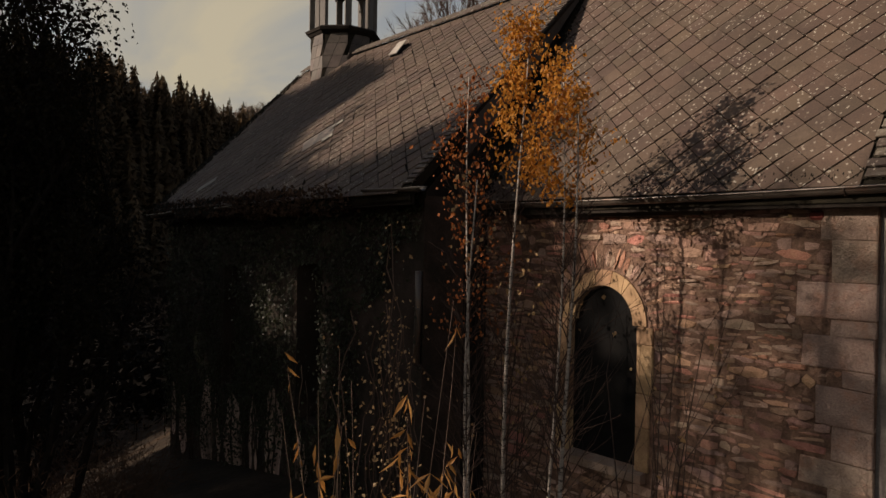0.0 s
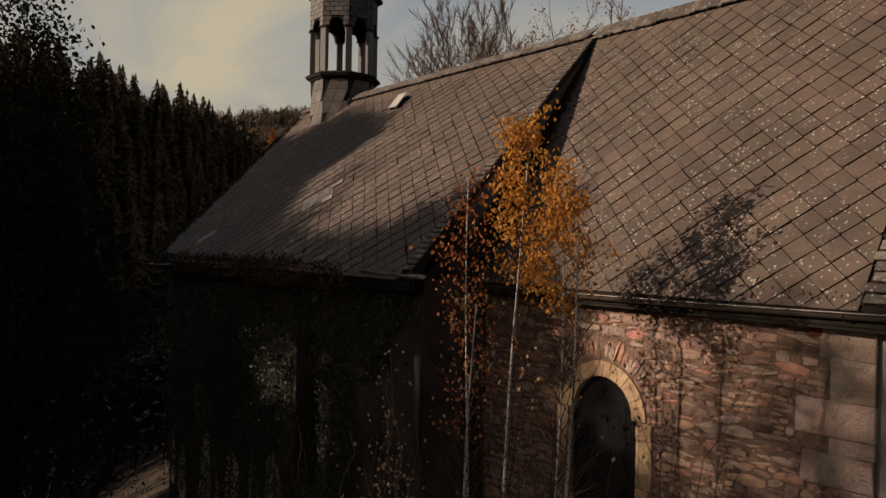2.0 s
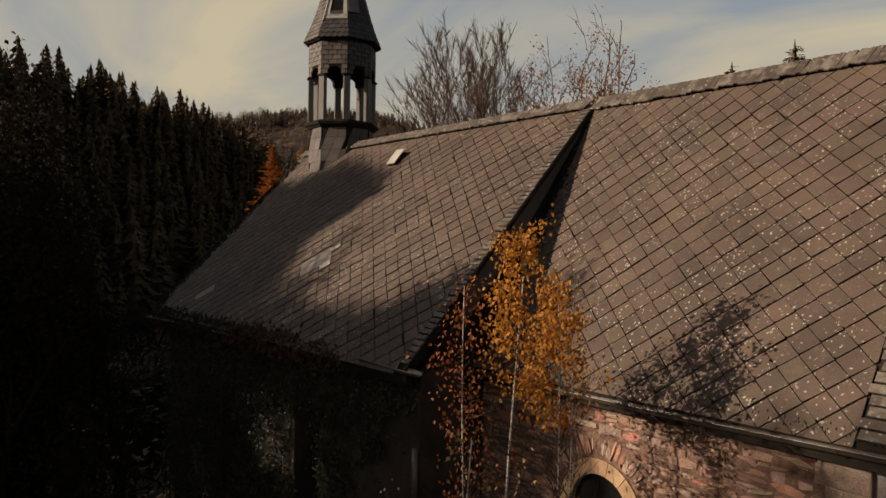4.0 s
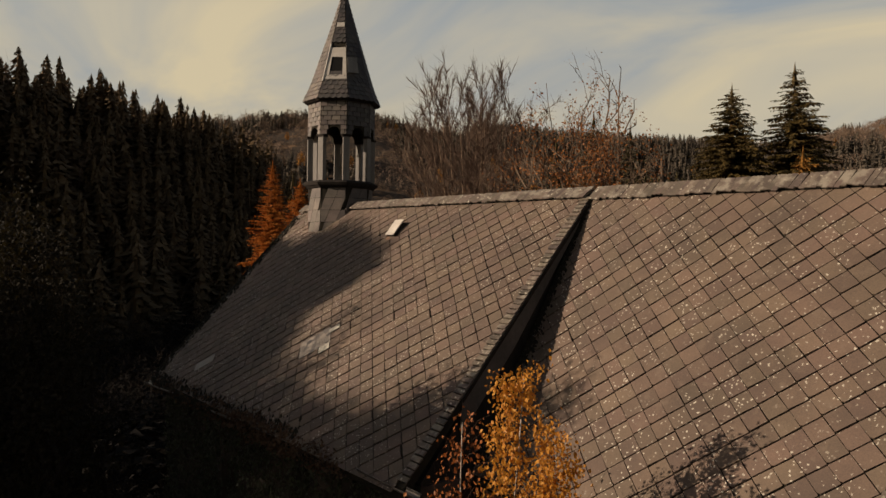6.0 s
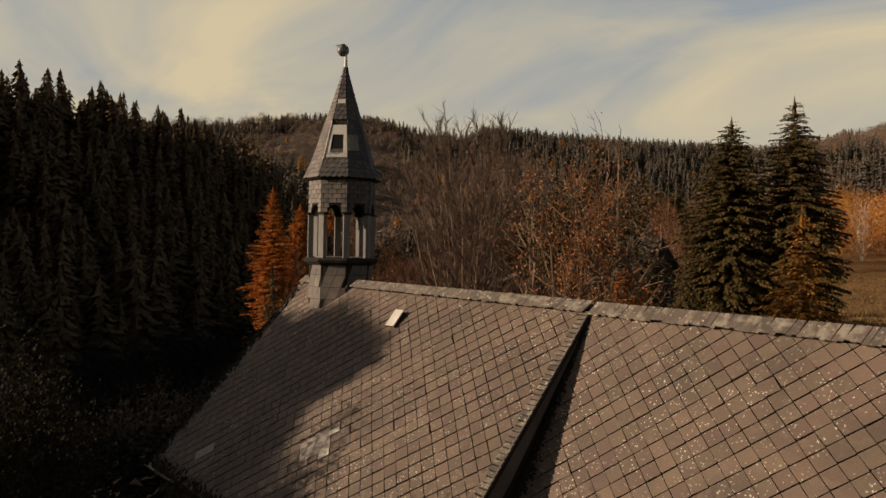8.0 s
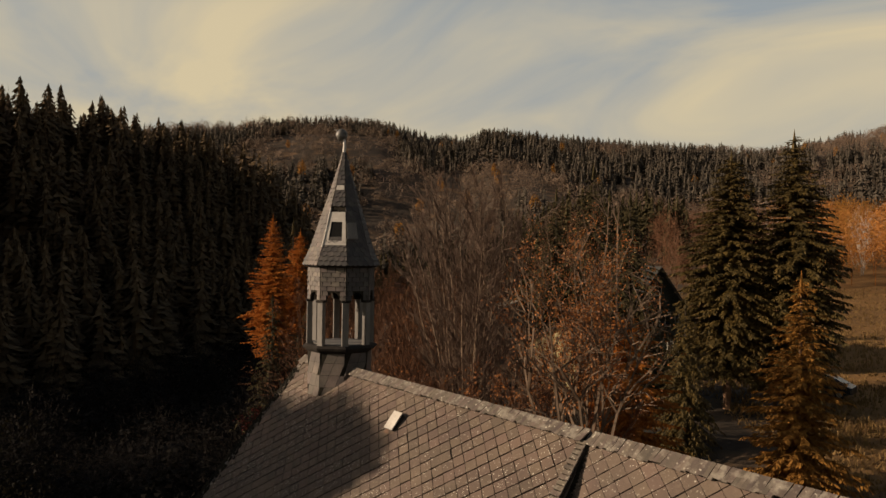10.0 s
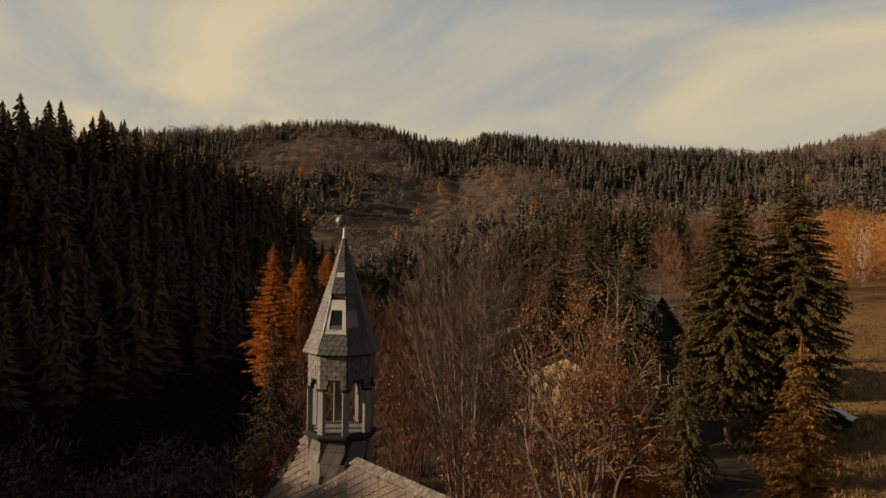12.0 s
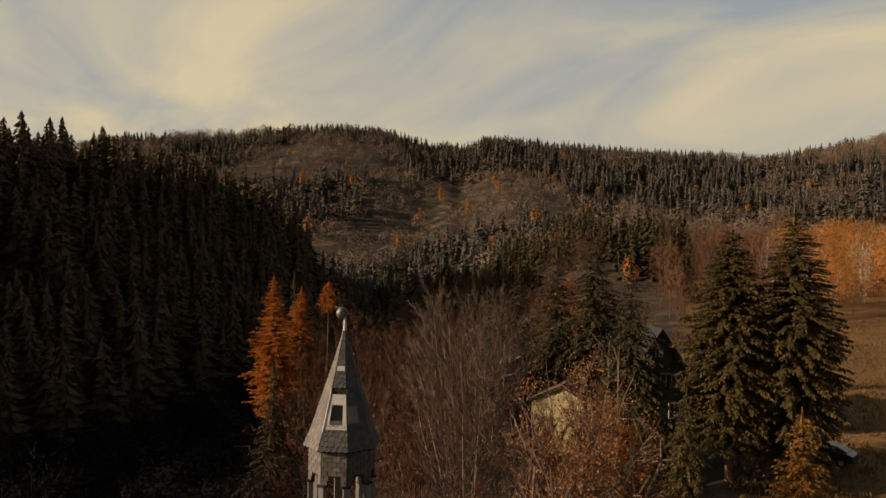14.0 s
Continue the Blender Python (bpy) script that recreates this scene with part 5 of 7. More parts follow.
# ---- trees ----
def spruce_mesh(rnd, tall, spread, whorls, per, bough, mat, trunk_clear=0.06, droop=0.35, sparse=0.0, needle=1.0, spray=1.0, shape=0.85, ragged=0.45, foot=9.0):
    """Crown of a conifer: uneven whorls of drooping boughs, each hung with short narrow sprays. Trunk foot at the origin."""
    b = Buf()
    uneven = [rnd.uniform(0.75, 1.2) for _ in range(9)]
    for wi in range(whorls):
        f = wi / whorls
        reach = spread * (1 - f) ** shape * (0.5 + 0.5 * min(1, (f + 0.02) * foot)) * rnd.uniform(0.78, 1.12) + 0.10
        n = max(3, int(per * (0.4 + 0.6 * (1 - f))))
        turn = rnd.uniform(0, 6.3)
        for k in range(n):
            if rnd.random() < sparse:
                continue
            a = turn + 2 * math.pi * k / n + rnd.uniform(-0.5, 0.5)
            long = reach * rnd.uniform(ragged, 1.12) * uneven[int(a * 9 / 6.2832) % 9]
            dirv = Vector((math.cos(a), math.sin(a), 0))
            side = Vector((-dirv.y, dirv.x, 0))
            z0 = tall * (trunk_clear + (1 - trunk_clear) * (f ** 0.92)) + rnd.uniform(-0.9, 0.9) * tall / whorls
            rise = 0.30 * (f - 0.3)
            steps = max(3, int(bough * long))
            for s in range(steps):
                t0 = (s + rnd.random()) / steps
                p = dirv * (long * t0) + Vector((0, 0, z0 + long * (rise * t0 - droop * t0 * t0)))
                slope = rise - 2 * droop * t0
                ln = (0.20 + 0.16 * long * (1 - 0.5 * t0)) * rnd.uniform(0.6, 1.3) * spray
                sg = rnd.choice((-1, 1))
                out = (dirv * rnd.uniform(0.3, 1.0) + side * (sg * rnd.uniform(0.2, 0.9)) + Vector((0, 0, slope - rnd.uniform(0.1, 0.7)))).normalized()
                w = out.cross(Vector((rnd.gauss(0, 0.5), rnd.gauss(0, 0.5), 1))).normalized() * ln * 0.17 * needle
                b.quad(p, p + out * ln * 0.45 + w, p + out * ln, p + out * ln * 0.5 - w)
    top = Vector((0, 0, tall))
    for k in range(5):
        a = k * 1.26
        b.tri(top + Vector((0, 0, 0.03 * tall)), top + Vector((0.010 * tall * math.cos(a), 0.010 * tall * math.sin(a), -0.05 * tall)), top + Vector((0.010 * tall * math.cos(a + 1.3), 0.010 * tall * math.sin(a + 1.3), -0.06 * tall)))
    return b


def conifer(name, at, tall, spread, seed, mat, label, category="tree", whorls=34, per=9, bough=6, trunk=None, **more):
    rnd = random.Random(seed)
    t = empty(name, at, label=label, category=category, group=name + " trees of the valley")
    tr = Buf()
    r = tall * 0.0125
    tr.tube([Vector((0, 0, -0.6)), Vector((0, 0, tall * 0.3)), Vector((0.02, 0.01, tall * 0.7)), Vector((0, 0, tall))], [r * 1.25, r, r * 0.5, 0.02], 8)
    part("trunk", tr, trunk or m_bark, t)
    part("crown", spruce_mesh(rnd, tall, spread, whorls, per, bough, mat, **more), mat, t)
    return t


def branch_tree(rnd, start, heading, length, radius, depth, b, tips, wiggle=0.25, split=(2, 4), spread=0.6, up=0.12, shrink=0.68, sides=5, min_r=0.004, bounds=None):
    """A limb that tapers, bends and divides; its ends are kept for leaves."""
    steps = 5 if depth > 1 else 3
    pts, radii, p, d = [Vector(start)], [radius], Vector(start), Vector(heading).normalized()
    marks = []
    for i in range(steps):
        d = (d + Vector([rnd.gauss(0, wiggle) for _ in range(3)]) * 0.5 + Vector((0, 0, up))).normalized()
        p = p + d * (length / steps)
        if bounds and not bounds(p):
            break
        pts.append(p.copy())
        radii.append(max(min_r, radius * (1 - 0.62 * (i + 1) / steps)))
        marks.append((p.copy(), d.copy(), radii[-1], (i + 1) / steps))
    if len(pts) < 2:
        return
    if depth == 0 and sides < 5:
        w = d.orthogonal().normalized() * radii[0] * 1.4
        b.tri(pts[0] - w, pts[0] + w, pts[-1])
    else:
        b.tube(pts, radii, sides if depth > 1 else 3)
    if depth == 0:
        tips += [m[0] for m in marks]
        return
    if depth == 1:
        tips += [m[0] for m in marks[1:]]
    for m in marks:
        last = m[3] > 0.99
        if m[3] < 0.35 and depth > 2:
            continue
        for _ in range(rnd.randint(*split) if last else rnd.randint(1, 2)):
            side = Vector([rnd.gauss(0, 1) for _ in range(3)])
            side = (side - side.dot(m[1]) * m[1]).normalized()
            nd = (m[1] + side * spread * rnd.uniform(0.6, 1.4)).normalized()
            branch_tree(rnd, m[0], nd, length * shrink * rnd.uniform(0.7, 1.1), m[2] * 0.8, depth - 1, b, tips, wiggle, split, spread, up, shrink, sides, min_r, bounds)


def leaf_quads(rnd, spots, count, size, spread, droop=0.5):
    """Single leaves hung round the given spots."""
    b = Buf()
    for _ in range(count):
        p = rnd.choice(spots) + Vector([rnd.gauss(0, spread) for _ in range(3)])
        a = rnd.uniform(0, 6.3)
        s = size * rnd.uniform(0.6, 1.3)
        d = Vector((math.cos(a), math.sin(a), rnd.uniform(-1, 0.3) - droop)).normalized()
        w = d.cross(Vector([rnd.gauss(0, 1) for _ in range(3)])).normalized()
        fold = d.cross(w) * s * 0.12
        b.quad(p, p + d * s * 0.45 + w * s * 0.36 + fold, p + d * s, p + d * s * 0.45 - w * s * 0.36 + fold)
    return b


def crown_bounds(tall, half, seed, low=0.0, fan=False):
    """An uneven egg-shaped outline within which a crown grows."""
    def inside(p):
        k = 1 + 0.16 * noise.noise((p.x * 0.7 + seed, p.y * 0.7, p.z * 0.35))
        across = math.hypot(p.x, p.y) / (half * k)
        if fan:
            if p.z < tall * 0.80:
                return across < 0.22 + 0.78 * (p.z / (tall * 0.80)) ** 0.9
            up = (p.z - tall * 0.80) / (tall * 0.20 * k)
            return across * across + up * up < 1
        if p.z < tall * 0.55:
            return across < 0.35 + 0.65 * (p.z / (tall * 0.55) + low)
        up = (p.z - tall * 0.55) / (tall * 0.45 * k)
        return across * across + up * up < 1
    return inside


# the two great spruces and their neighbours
conifer("spruce", site(49.5, 18.7, 1.4), 17.0, 4.8, 11, m_spruce, "tall dark green spruce with drooping boughs in low sun", whorls=62, per=24, bough=34, trunk=m_bark_sunlit, trunk_clear=0.16, spray=0.66, needle=1.1, shape=0.66, droop=0.16, ragged=0.78, foot=2.0)
conifer("spruce", site(48.5, 22.4, 1.5), 18.1, 4.9, 12, m_spruce, "tall dark spruce standing behind another", whorls=62, per=24, bough=34, trunk_clear=0.10, spray=0.66, needle=1.1, shape=0.68, droop=0.16, ragged=0.78, foot=2.0)
for i, (d, r, top, sp) in enumerate(((63, 12.1, 18.9, 4.4), (64, 9.1, 17.0, 4.0), (52, 12.6, 15.9, 4.0), (66, 6.0, 15.4, 3.6), (66, 3.2, 13.2, 2.8), (70, 14.6, 15.0, 2.8))):
    z = height(d, r)
    conifer("spruce", site(d, r, z), top - z, sp, 20 + i, m_spruce_mid, "dark spruce behind the bare garden trees", whorls=52, per=20, bough=18, spray=0.72, needle=1.1, droop=0.25, ragged=0.6)
conifer("spruce", site(68.5, -14.7, height(68.5, -14.7)), 14.0 - height(68.5, -14.7), 2.0, 57, m_spruce, "slim dark spruce between two larches", whorls=50, per=16, bough=18, spray=0.7)
for d, r, top, sp in ((56, -13.5, 7.9, 2.6), (57, -11.2, 6.6, 2.6)):
    z = height(d, r)
    conifer("spruce", site(d, r, z), top - z, sp, 60, m_spruce_mid, "dark spruce in the shade before the larches", whorls=40, per=18, bough=14, spray=0.8, needle=1.1, ragged=0.6)
conifer("young_spruce", site(40, 12.8, 0.6), 8.6, 2.9, 31, m_spruce, "low bushy green spruce under the tall ones", whorls=34, per=20, bough=24, spray=0.65, ragged=0.65)
# larches
LARCH = "golden orange larch in autumn needles"
for i, (d, r, top, sp, cl) in enumerate(((60.6, -14.7, 14.0, 2.5, 0.42), (63.5, -13.0, 12.9, 2.1, 0.52), (68, -11.4, 13.3, 0.9, 0.86))):
    z = height(d, r)
    conifer("larch", site(d, r, z), top - z, sp, 50 + i, m_larch, LARCH, whorls=84, per=18, bough=34, trunk=m_bark, trunk_clear=cl, droop=0.02, sparse=0.03, needle=0.8, spray=0.66, shape=0.62, foot=4.0)
z = height(25.6, 12.2)
conifer("larch", site(25.6, 12.2, z), 11.1 - z, 2.3, 54, m_larch_dull, "slim yellow-brown larch behind the chapel", whorls=50, per=22, bough=40, spray=0.66, trunk=m_bark_sunlit, trunk_clear=0.04, droop=0.12, sparse=0.04, needle=1.0, shape=0.72, ragged=0.6)
z = height(33, 8.0)
conifer("larch", site(33, 8.0, z), 8.9 - z, 3.0, 55, m_larch, "low orange larch behind the chapel", whorls=46, per=22, bough=34, spray=0.62, trunk=m_bark_sunlit, trunk_clear=0.04, droop=0.10, sparse=0.04, needle=1.0, shape=0.52, ragged=0.6)


# bare many-stemmed trees behind the ridge
def bare_tree(at, tall, half, stems, seed, label, lean=0.25, depth=3, girth=0.05, mat=None, leaves=0, up=0.10, name="bare_tree", leafmat=None, leaf=0.12, spread=0.46, wiggle=0.24, low=0.0, fan=False, shrink=0.45):
    rnd = random.Random(seed)
    t = empty(name, at, label=label, category="tree", group="dark trees at the far end")
    tips, shape = [], crown_bounds(tall, half, seed, low, fan)
    for s in range(stems):
        b = Buf()
        a = 2 * math.pi * s / stems + rnd.uniform(-0.4, 0.4)
        k = lean * rnd.uniform(0.1, 1.3)
        branch_tree(rnd, Vector((math.cos(a) * 0.2, math.sin(a) * 0.2, -0.3)), Vector((math.cos(a) * k, math.sin(a) * k, 1)), tall * rnd.uniform(0.62, 0.85), girth * rnd.uniform(0.7, 1.3), depth, b, tips, wiggle=wiggle, split=(2, 3), spread=spread, up=up, shrink=shrink, sides=4, min_r=0.006, bounds=shape)
        if b.v:
            part("stem", b, mat or m_twig, t)
    if leaves:
        part("foliage", leaf_quads(rnd, tips, leaves, leaf, 0.2), leafmat or m_oak_leaf, t)
    return t


def fan_tree(at, tall, half, stems, seed, label, mat, boughs=20, twigs=14, girth=0.065, leaves=0, leafmat=None, splay=1.6, twig=None):
    """A bare tree whose stems rise from one foot and fan out into a dome of fine twigs."""
    rnd = random.Random(seed)
    t = empty("bare_tree", at, label=label, category="tree", group="bare trees behind the chapel")
    tips = []
    for s in range(stems):
        b, tw = Buf(), Buf()
        a, q = 2.4 * s + rnd.uniform(-0.3, 0.3), math.sqrt((s + 0.5) / stems)
        side = Vector((math.cos(a), math.sin(a), 0))
        end = side * (half * q * 0.86) + Vector((0, 0, tall * (0.74 + 0.22 * math.sqrt(1 - 0.9 * q * q)) * rnd.uniform(0.93, 1.03)))
        pts, n = [], 9
        for i in range(n + 1):
            f = i / n
            pts.append(side * 0.2 + Vector((end.x * f ** splay + rnd.gauss(0, 0.05) * f, end.y * f ** splay + rnd.gauss(0, 0.05) * f, -0.4 + (end.z + 0.4) * f)))
        b.tube(pts, [girth * rnd.uniform(0.8, 1.1) * (1 - 0.88 * i / n) for i in range(n + 1)], 5)
        for k in range(boughs):
            f = 0.30 + 0.70 * ((k + rnd.random()) / boughs) ** 0.8
            j = min(n - 1, int(f * n))
            p = pts[j].lerp(pts[j + 1], f * n - j)
            tan = (pts[j + 1] - pts[j]).normalized()
            e = rnd.uniform(0, 6.3)
            d = (tan + Vector((math.cos(e), math.sin(e), rnd.uniform(-0.1, 0.35))) * rnd.uniform(0.5, 0.95) + side * 0.18).normalized()
            long = tall * (0.075 + 0.13 * (1.05 - f)) * rnd.uniform(0.7, 1.2)
            bp = [p]
            for i in range(4):
                d = (d + Vector([rnd.gauss(0, 0.13) for _ in range(3)]) + Vector((0, 0, 0.10))).normalized()
                bp.append(bp[-1] + d * (long / 4))
            tw.tube(bp, [0.016 * (1.2 - f) + 0.006, 0.012 * (1.2 - f) + 0.006, 0.009, 0.007, 0.004], 3)
            tips += bp[2:]
            for _ in range(twigs):
                g = rnd.uniform(0.15, 1.0) * 4
                j = min(3, int(g))
                o = bp[j].lerp(bp[j + 1], g - j)
                v = (d + Vector([rnd.gauss(0, 0.55) for _ in range(3)]) + Vector((0, 0, 0.25))).normalized() * rnd.uniform(0.25, 0.75)
                w = v.orthogonal().normalized() * 0.0100
                tw.tri(o - w, o + w, o + v)
        tagged(part("twig_crown", tw, twig or mat, part("stem", b, mat, t)), kind="stuff")
    if leaves:
        part("foliage", leaf_quads(rnd, tips, leaves, 0.11, 0.15), leafmat or m_oak_leaf, t, "clinging russet leaves")
    return t


fan_tree(site(30.4, 0.8, -0.5), 15.4, 3.0, 21, 5, "bare many-stemmed tree with fine grey-brown twigs", m_fan_stem, 32, 24, girth=0.060, twig=m_twig)
fan_tree(site(31, -2.4, -0.8), 9.6, 2.8, 9, 6, "bare domed tree with reddish twigs", m_twig_red, 18, 16, leaves=250)
fan_tree(site(26.5, 1.9, -0.4), 8.2, 2.4, 9, 7, "bare bush with russet leaves clinging to it", m_twig_red, 16, 14, leaves=1500)
fan_tree(site(36, -4.6, -2), 11.0, 3.2, 9, 8, "bare brown tree at the edge of the wood", m_twig_red, 18, 16, leaves=600)
fan_tree(site(31, 5.6, 0.0), 7.0, 2.8, 9, 9, "bare thorny bush behind the chapel", m_twig_red, 16, 14, leaves=700)
fan_tree(site(41, 1.2, -0.5), 11.4, 3.4, 11, 10, "bare brown domed tree beyond the chapel", m_twig_red, 20, 18, leaves=500)
fan_tree(site(46, -1.8, -1.0), 10.2, 3.4, 10, 13, "bare reddish domed tree in the hollow", m_twig_red, 20, 18, leaves=500)
fan_tree(site(46, 9.0, 0.5), 7.2, 2.1, 11, 18, "russet-leaved tree near the cottage", m_twig_red, 20, 18, leaves=5200)
fan_tree(site(47, 6.0, 0.3), 5.6, 2.2, 9, 19, "low reddish bush before the cottage", m_twig_red, 20, 18, leaves=2200)
for d, r, top, half in ((61, -9.4, 12.6, 3.0), (55, -10.4, 10.0, 2.6), (58, -6.6, 11.4, 3.0)):
    fan_tree(site(d, r, height(d, r)), top - height(d, r), half, 9, 40 + d, "bare reddish brown tree behind the turret", m_twig_red, 20, 18, leaves=300)
fan_tree(site(42, -10.0, height(42, -10.0)), 6.0, 1.6, 8, 14, "low dark red shrub in the shaded hollow", m_twig_red, 16, 12, leaves=2600, leafmat=m_red_leaf)
fan_tree(site(34, 3.0, -0.2), 9.0, 2.6, 9, 15, "bare brown tree beside the oak", m_twig, 18, 16, leaves=500)
fan_tree(site(62, 15.6, 1.2), 12.6, 2.4, 7, 11, "bare pale tree behind the house", m_bark_sunlit, 14, 12)
fan_tree(site(52, -6.5, -2.0), 9.0, 3.2, 9, 16, "bare brown tree in the shaded hollow", m_twig, 18, 16)


def oak(at, tall, half, seed):
    rnd = random.Random(seed)
    t = empty("oak", at, label="half-bare oak with russet leaves on crooked limbs", category="tree")
    tips, shape = [], crown_bounds(tall, half, seed, 0.5)
    tr = Buf()
    tr.tube([Vector((0, 0, -0.4)), Vector((0.1, 0, tall * 0.12)), Vector((0.0, 0.1, tall * 0.26))], [0.24, 0.19, 0.17], 8)
    part("trunk", tr, m_bark_sunlit, t)
    for s in range(13):
        b = Buf()
        a = 2 * math.pi * s / 13 + rnd.uniform(-0.3, 0.3)
        k = rnd.uniform(0.05, 0.55)
        branch_tree(rnd, Vector((0, 0.1, tall * rnd.uniform(0.14, 0.30))), Vector((math.cos(a) * k, math.sin(a) * k, 0.85)), tall * 0.66 * rnd.uniform(0.75, 1.15), 0.075, 3, b, tips, wiggle=0.40, split=(2, 3), spread=0.7, up=0.06, shrink=0.42, sides=4, min_r=0.006, bounds=shape)
        if b.v:
            part("limb", b, m_pale_limb, t)
    low = [p for p in tips if tall * 0.36 < p.z < tall * 0.94 and noise.noise(p * 0.6) > -0.12]
    high = [p for p in tips if p.z >= tall * 0.80]
    part("foliage", leaf_quads(rnd, low, 6500, 0.088, 0.16), m_oak_leaf, t, "russet leaves")
    part("top_foliage", leaf_quads(rnd, high or tips, 160, 0.07, 0.12), m_pale_leaf, t, "few pale leaves at the top")
    return t


oak(site(24.6, 4.4, -0.3), 14.6, 3.0, 21)

# leafy trees close before the far end of the chapel, shade put into their near-black leaves
for i, (d, r, tall, half, n) in enumerate(((9.6, -5.45, 8.5, 1.05, 22000), (13.6, -8.7, 9.7, 1.7, 24000), (9.2, -6.6, 7.0, 1.5, 16000), (16.5, -12.0, 7.6, 2.4, 14000))):
    z = height(d, r)
    bare_tree(site(d, r, z), tall - z, half, 7, 90 + i, "tree thick with withered leaves, shade toned into them", girth=0.07, lean=0.14, mat=m_shade_twig, leaves=n, name="dark_tree", leafmat=m_shaded_leaf, leaf=0.065, low=0.6, spread=0.6)


# birches in front of the wall
def birch(at, tall, seed, foliage, lean, girth, low=0.45, leafmat=None, label="slender white birch with golden leaves"):
    rnd = random.Random(seed)
    t = empty("birch", at, label=label, category="tree", group="birches before the wall")
    b, tips = Buf(), []
    pts, radii = [], []
    n = 12
    for i in range(n + 1):
        f = i / n
        pts.append(Vector((lean[0] * f + 0.05 * math.sin(5 * f + seed), lean[1] * f + 0.05 * math.cos(4 * f + seed), -0.3 + (tall + 0.3) * f)))
        radii.append(girth * (1 - f) + 0.006)
    b.tube(pts, radii, 8)
    part("trunk", b, m_birch_bark, t, smooth=True)
    tw = Buf()
    for i in range(70):
        f = rnd.uniform(0.18, 0.98) ** 0.8
        k = f * n
        p = pts[int(k)].lerp(pts[min(n, int(k) + 1)], k - int(k))
        a = rnd.uniform(0, 6.3)
        branch_tree(rnd, p, Vector((math.cos(a), math.sin(a), 1.3)), (0.30 + 0.55 * (1 - f)) * rnd.uniform(0.6, 1.2), 0.008 * (1.2 - f) + 0.0015, 1, tw, tips if f > low else [], wiggle=0.2, split=(1, 2), spread=0.6, up=0.05, shrink=0.6, min_r=0.0013)
    part("branching", tw, m_birch_twig, t)
    if foliage:
        part("leaves", leaf_quads(rnd, tips, foliage, 0.052, 0.06, droop=0.9), leafmat or m_birch_leaf, t, "golden leaves")
    return t


birch((-2.21, -2.92, -0.2), 4.7, 1, 60, (0.02, 0.03), 0.021, 0.80, m_pale_leaf, "slender leafless birch stem with a few fading leaves")
birch((-3.06, -1.68, -0.2), 6.55, 2, 1900, (0.16, 0.06), 0.026, 0.70)
birch((-1.71, -2.20, -0.2), 5.3, 3, 40, (-0.05, 0.05), 0.025, 0.88, m_pale_leaf, "slender white birch with bare dark twigs")
birch((-2.50, -1.58, -0.2), 5.85, 4, 1500, (0.05, 0.06), 0.016, 0.76, None, "thin birch with a crown of golden leaves")
birch((-3.5, -1.90, -0.2), 6.0, 6, 700, (0.05, 0.05), 0.018, 0.50, m_rust_leaf, "thin birch with sparse reddish leaves")


# saplings and withes near the flight
def sapling(at, tall, seed, stems, lean, leafmat, leaves, label, size=0.06):
    rnd = random.Random(seed)
    t = empty("sapling", at, label=label, category="shrub", group="saplings before the wall")
    tips = []
    for s in range(stems):
        b = Buf()
        a = rnd.uniform(0, 6.3)
        k = lean * rnd.uniform(0.1, 1.2)
        branch_tree(rnd, Vector((math.cos(a) * 0.06, math.sin(a) * 0.06, -0.1)), Vector((math.cos(a) * k, math.sin(a) * k, 1)), tall * rnd.uniform(0.6, 1.0), 0.012, 1, b, tips, wiggle=0.10, split=(1, 2), spread=0.5, up=0.12, shrink=0.35, min_r=0.002)
        part("stem", b, m_birch_twig, t)
    if leaves:
        part("leaves", leaf_quads(rnd, [p for p in tips if p.z > 0.4 * tall], leaves, size, 0.05, droop=0.9), leafmat, t)
    return t


sapling((-1.02, -2.0, -0.2), 3.9, 201, 9, 0.16, m_pale_leaf, 30, "leafless birch sapling before the window jamb")
sapling((-3.4, -1.3, -0.2), 4.2, 202, 6, 0.15, m_pale_leaf, 160, "thin sapling with a few fading leaves")


def willow(at, tall, seed, stems):
    """Long withes with narrow hanging leaves."""
    rnd = random.Random(seed)
    t = empty("willow_shrub", at, label="willow withes with narrow withered yellow leaves", category="shrub", group="willow shrubs")
    leaves = Buf()
    for s in range(stems):
        a, k = rnd.uniform(0, 6.3), rnd.uniform(0.0, 0.06)
        d = Vector((math.cos(a) * k, math.sin(a) * k, 1)).normalized()
        length = tall * rnd.uniform(0.78, 1.02)
        p, pts = Vector((math.cos(a) * 0.12, math.sin(a) * 0.12, 0)), []
        for i in range(12):
            pts.append(p.copy())
            d = (d + Vector((rnd.gauss(0, 0.028), rnd.gauss(0, 0.028), 0))).normalized()
            p = p + d * length / 11
        withe = Buf()
        withe.tube(pts, [0.0055 * (1 - 0.8 * i / 11) for i in range(12)], 5)
        part("withe", withe, m_withe, t)
        for i in range(7, 12):
            if rnd.random() < 0.35:
                continue
            for _ in range(rnd.randint(2, 5)):
                q = pts[i] + d * rnd.uniform(-0.1, 0.1)
                e = Vector((rnd.gauss(0, 0.6), rnd.gauss(0, 0.6), rnd.uniform(-1.5, -0.35))).normalized()
                w = e.cross(Vector([rnd.gauss(0, 1) for _ in range(3)])).normalized()
                ln = rnd.uniform(0.06, 0.13)
                fold = e.cross(w) * ln * 0.06
                leaves.quad(q, q + e * ln * 0.45 + w * ln * 0.10 + fold, q + e * ln, q + e * ln * 0.45 - w * ln * 0.10 + fold)
    part("leaves", leaves, m_willow_leaf, t, "narrow yellow leaves")


willow((0.24, -5.62, -0.2), 3.95, 301, 9)
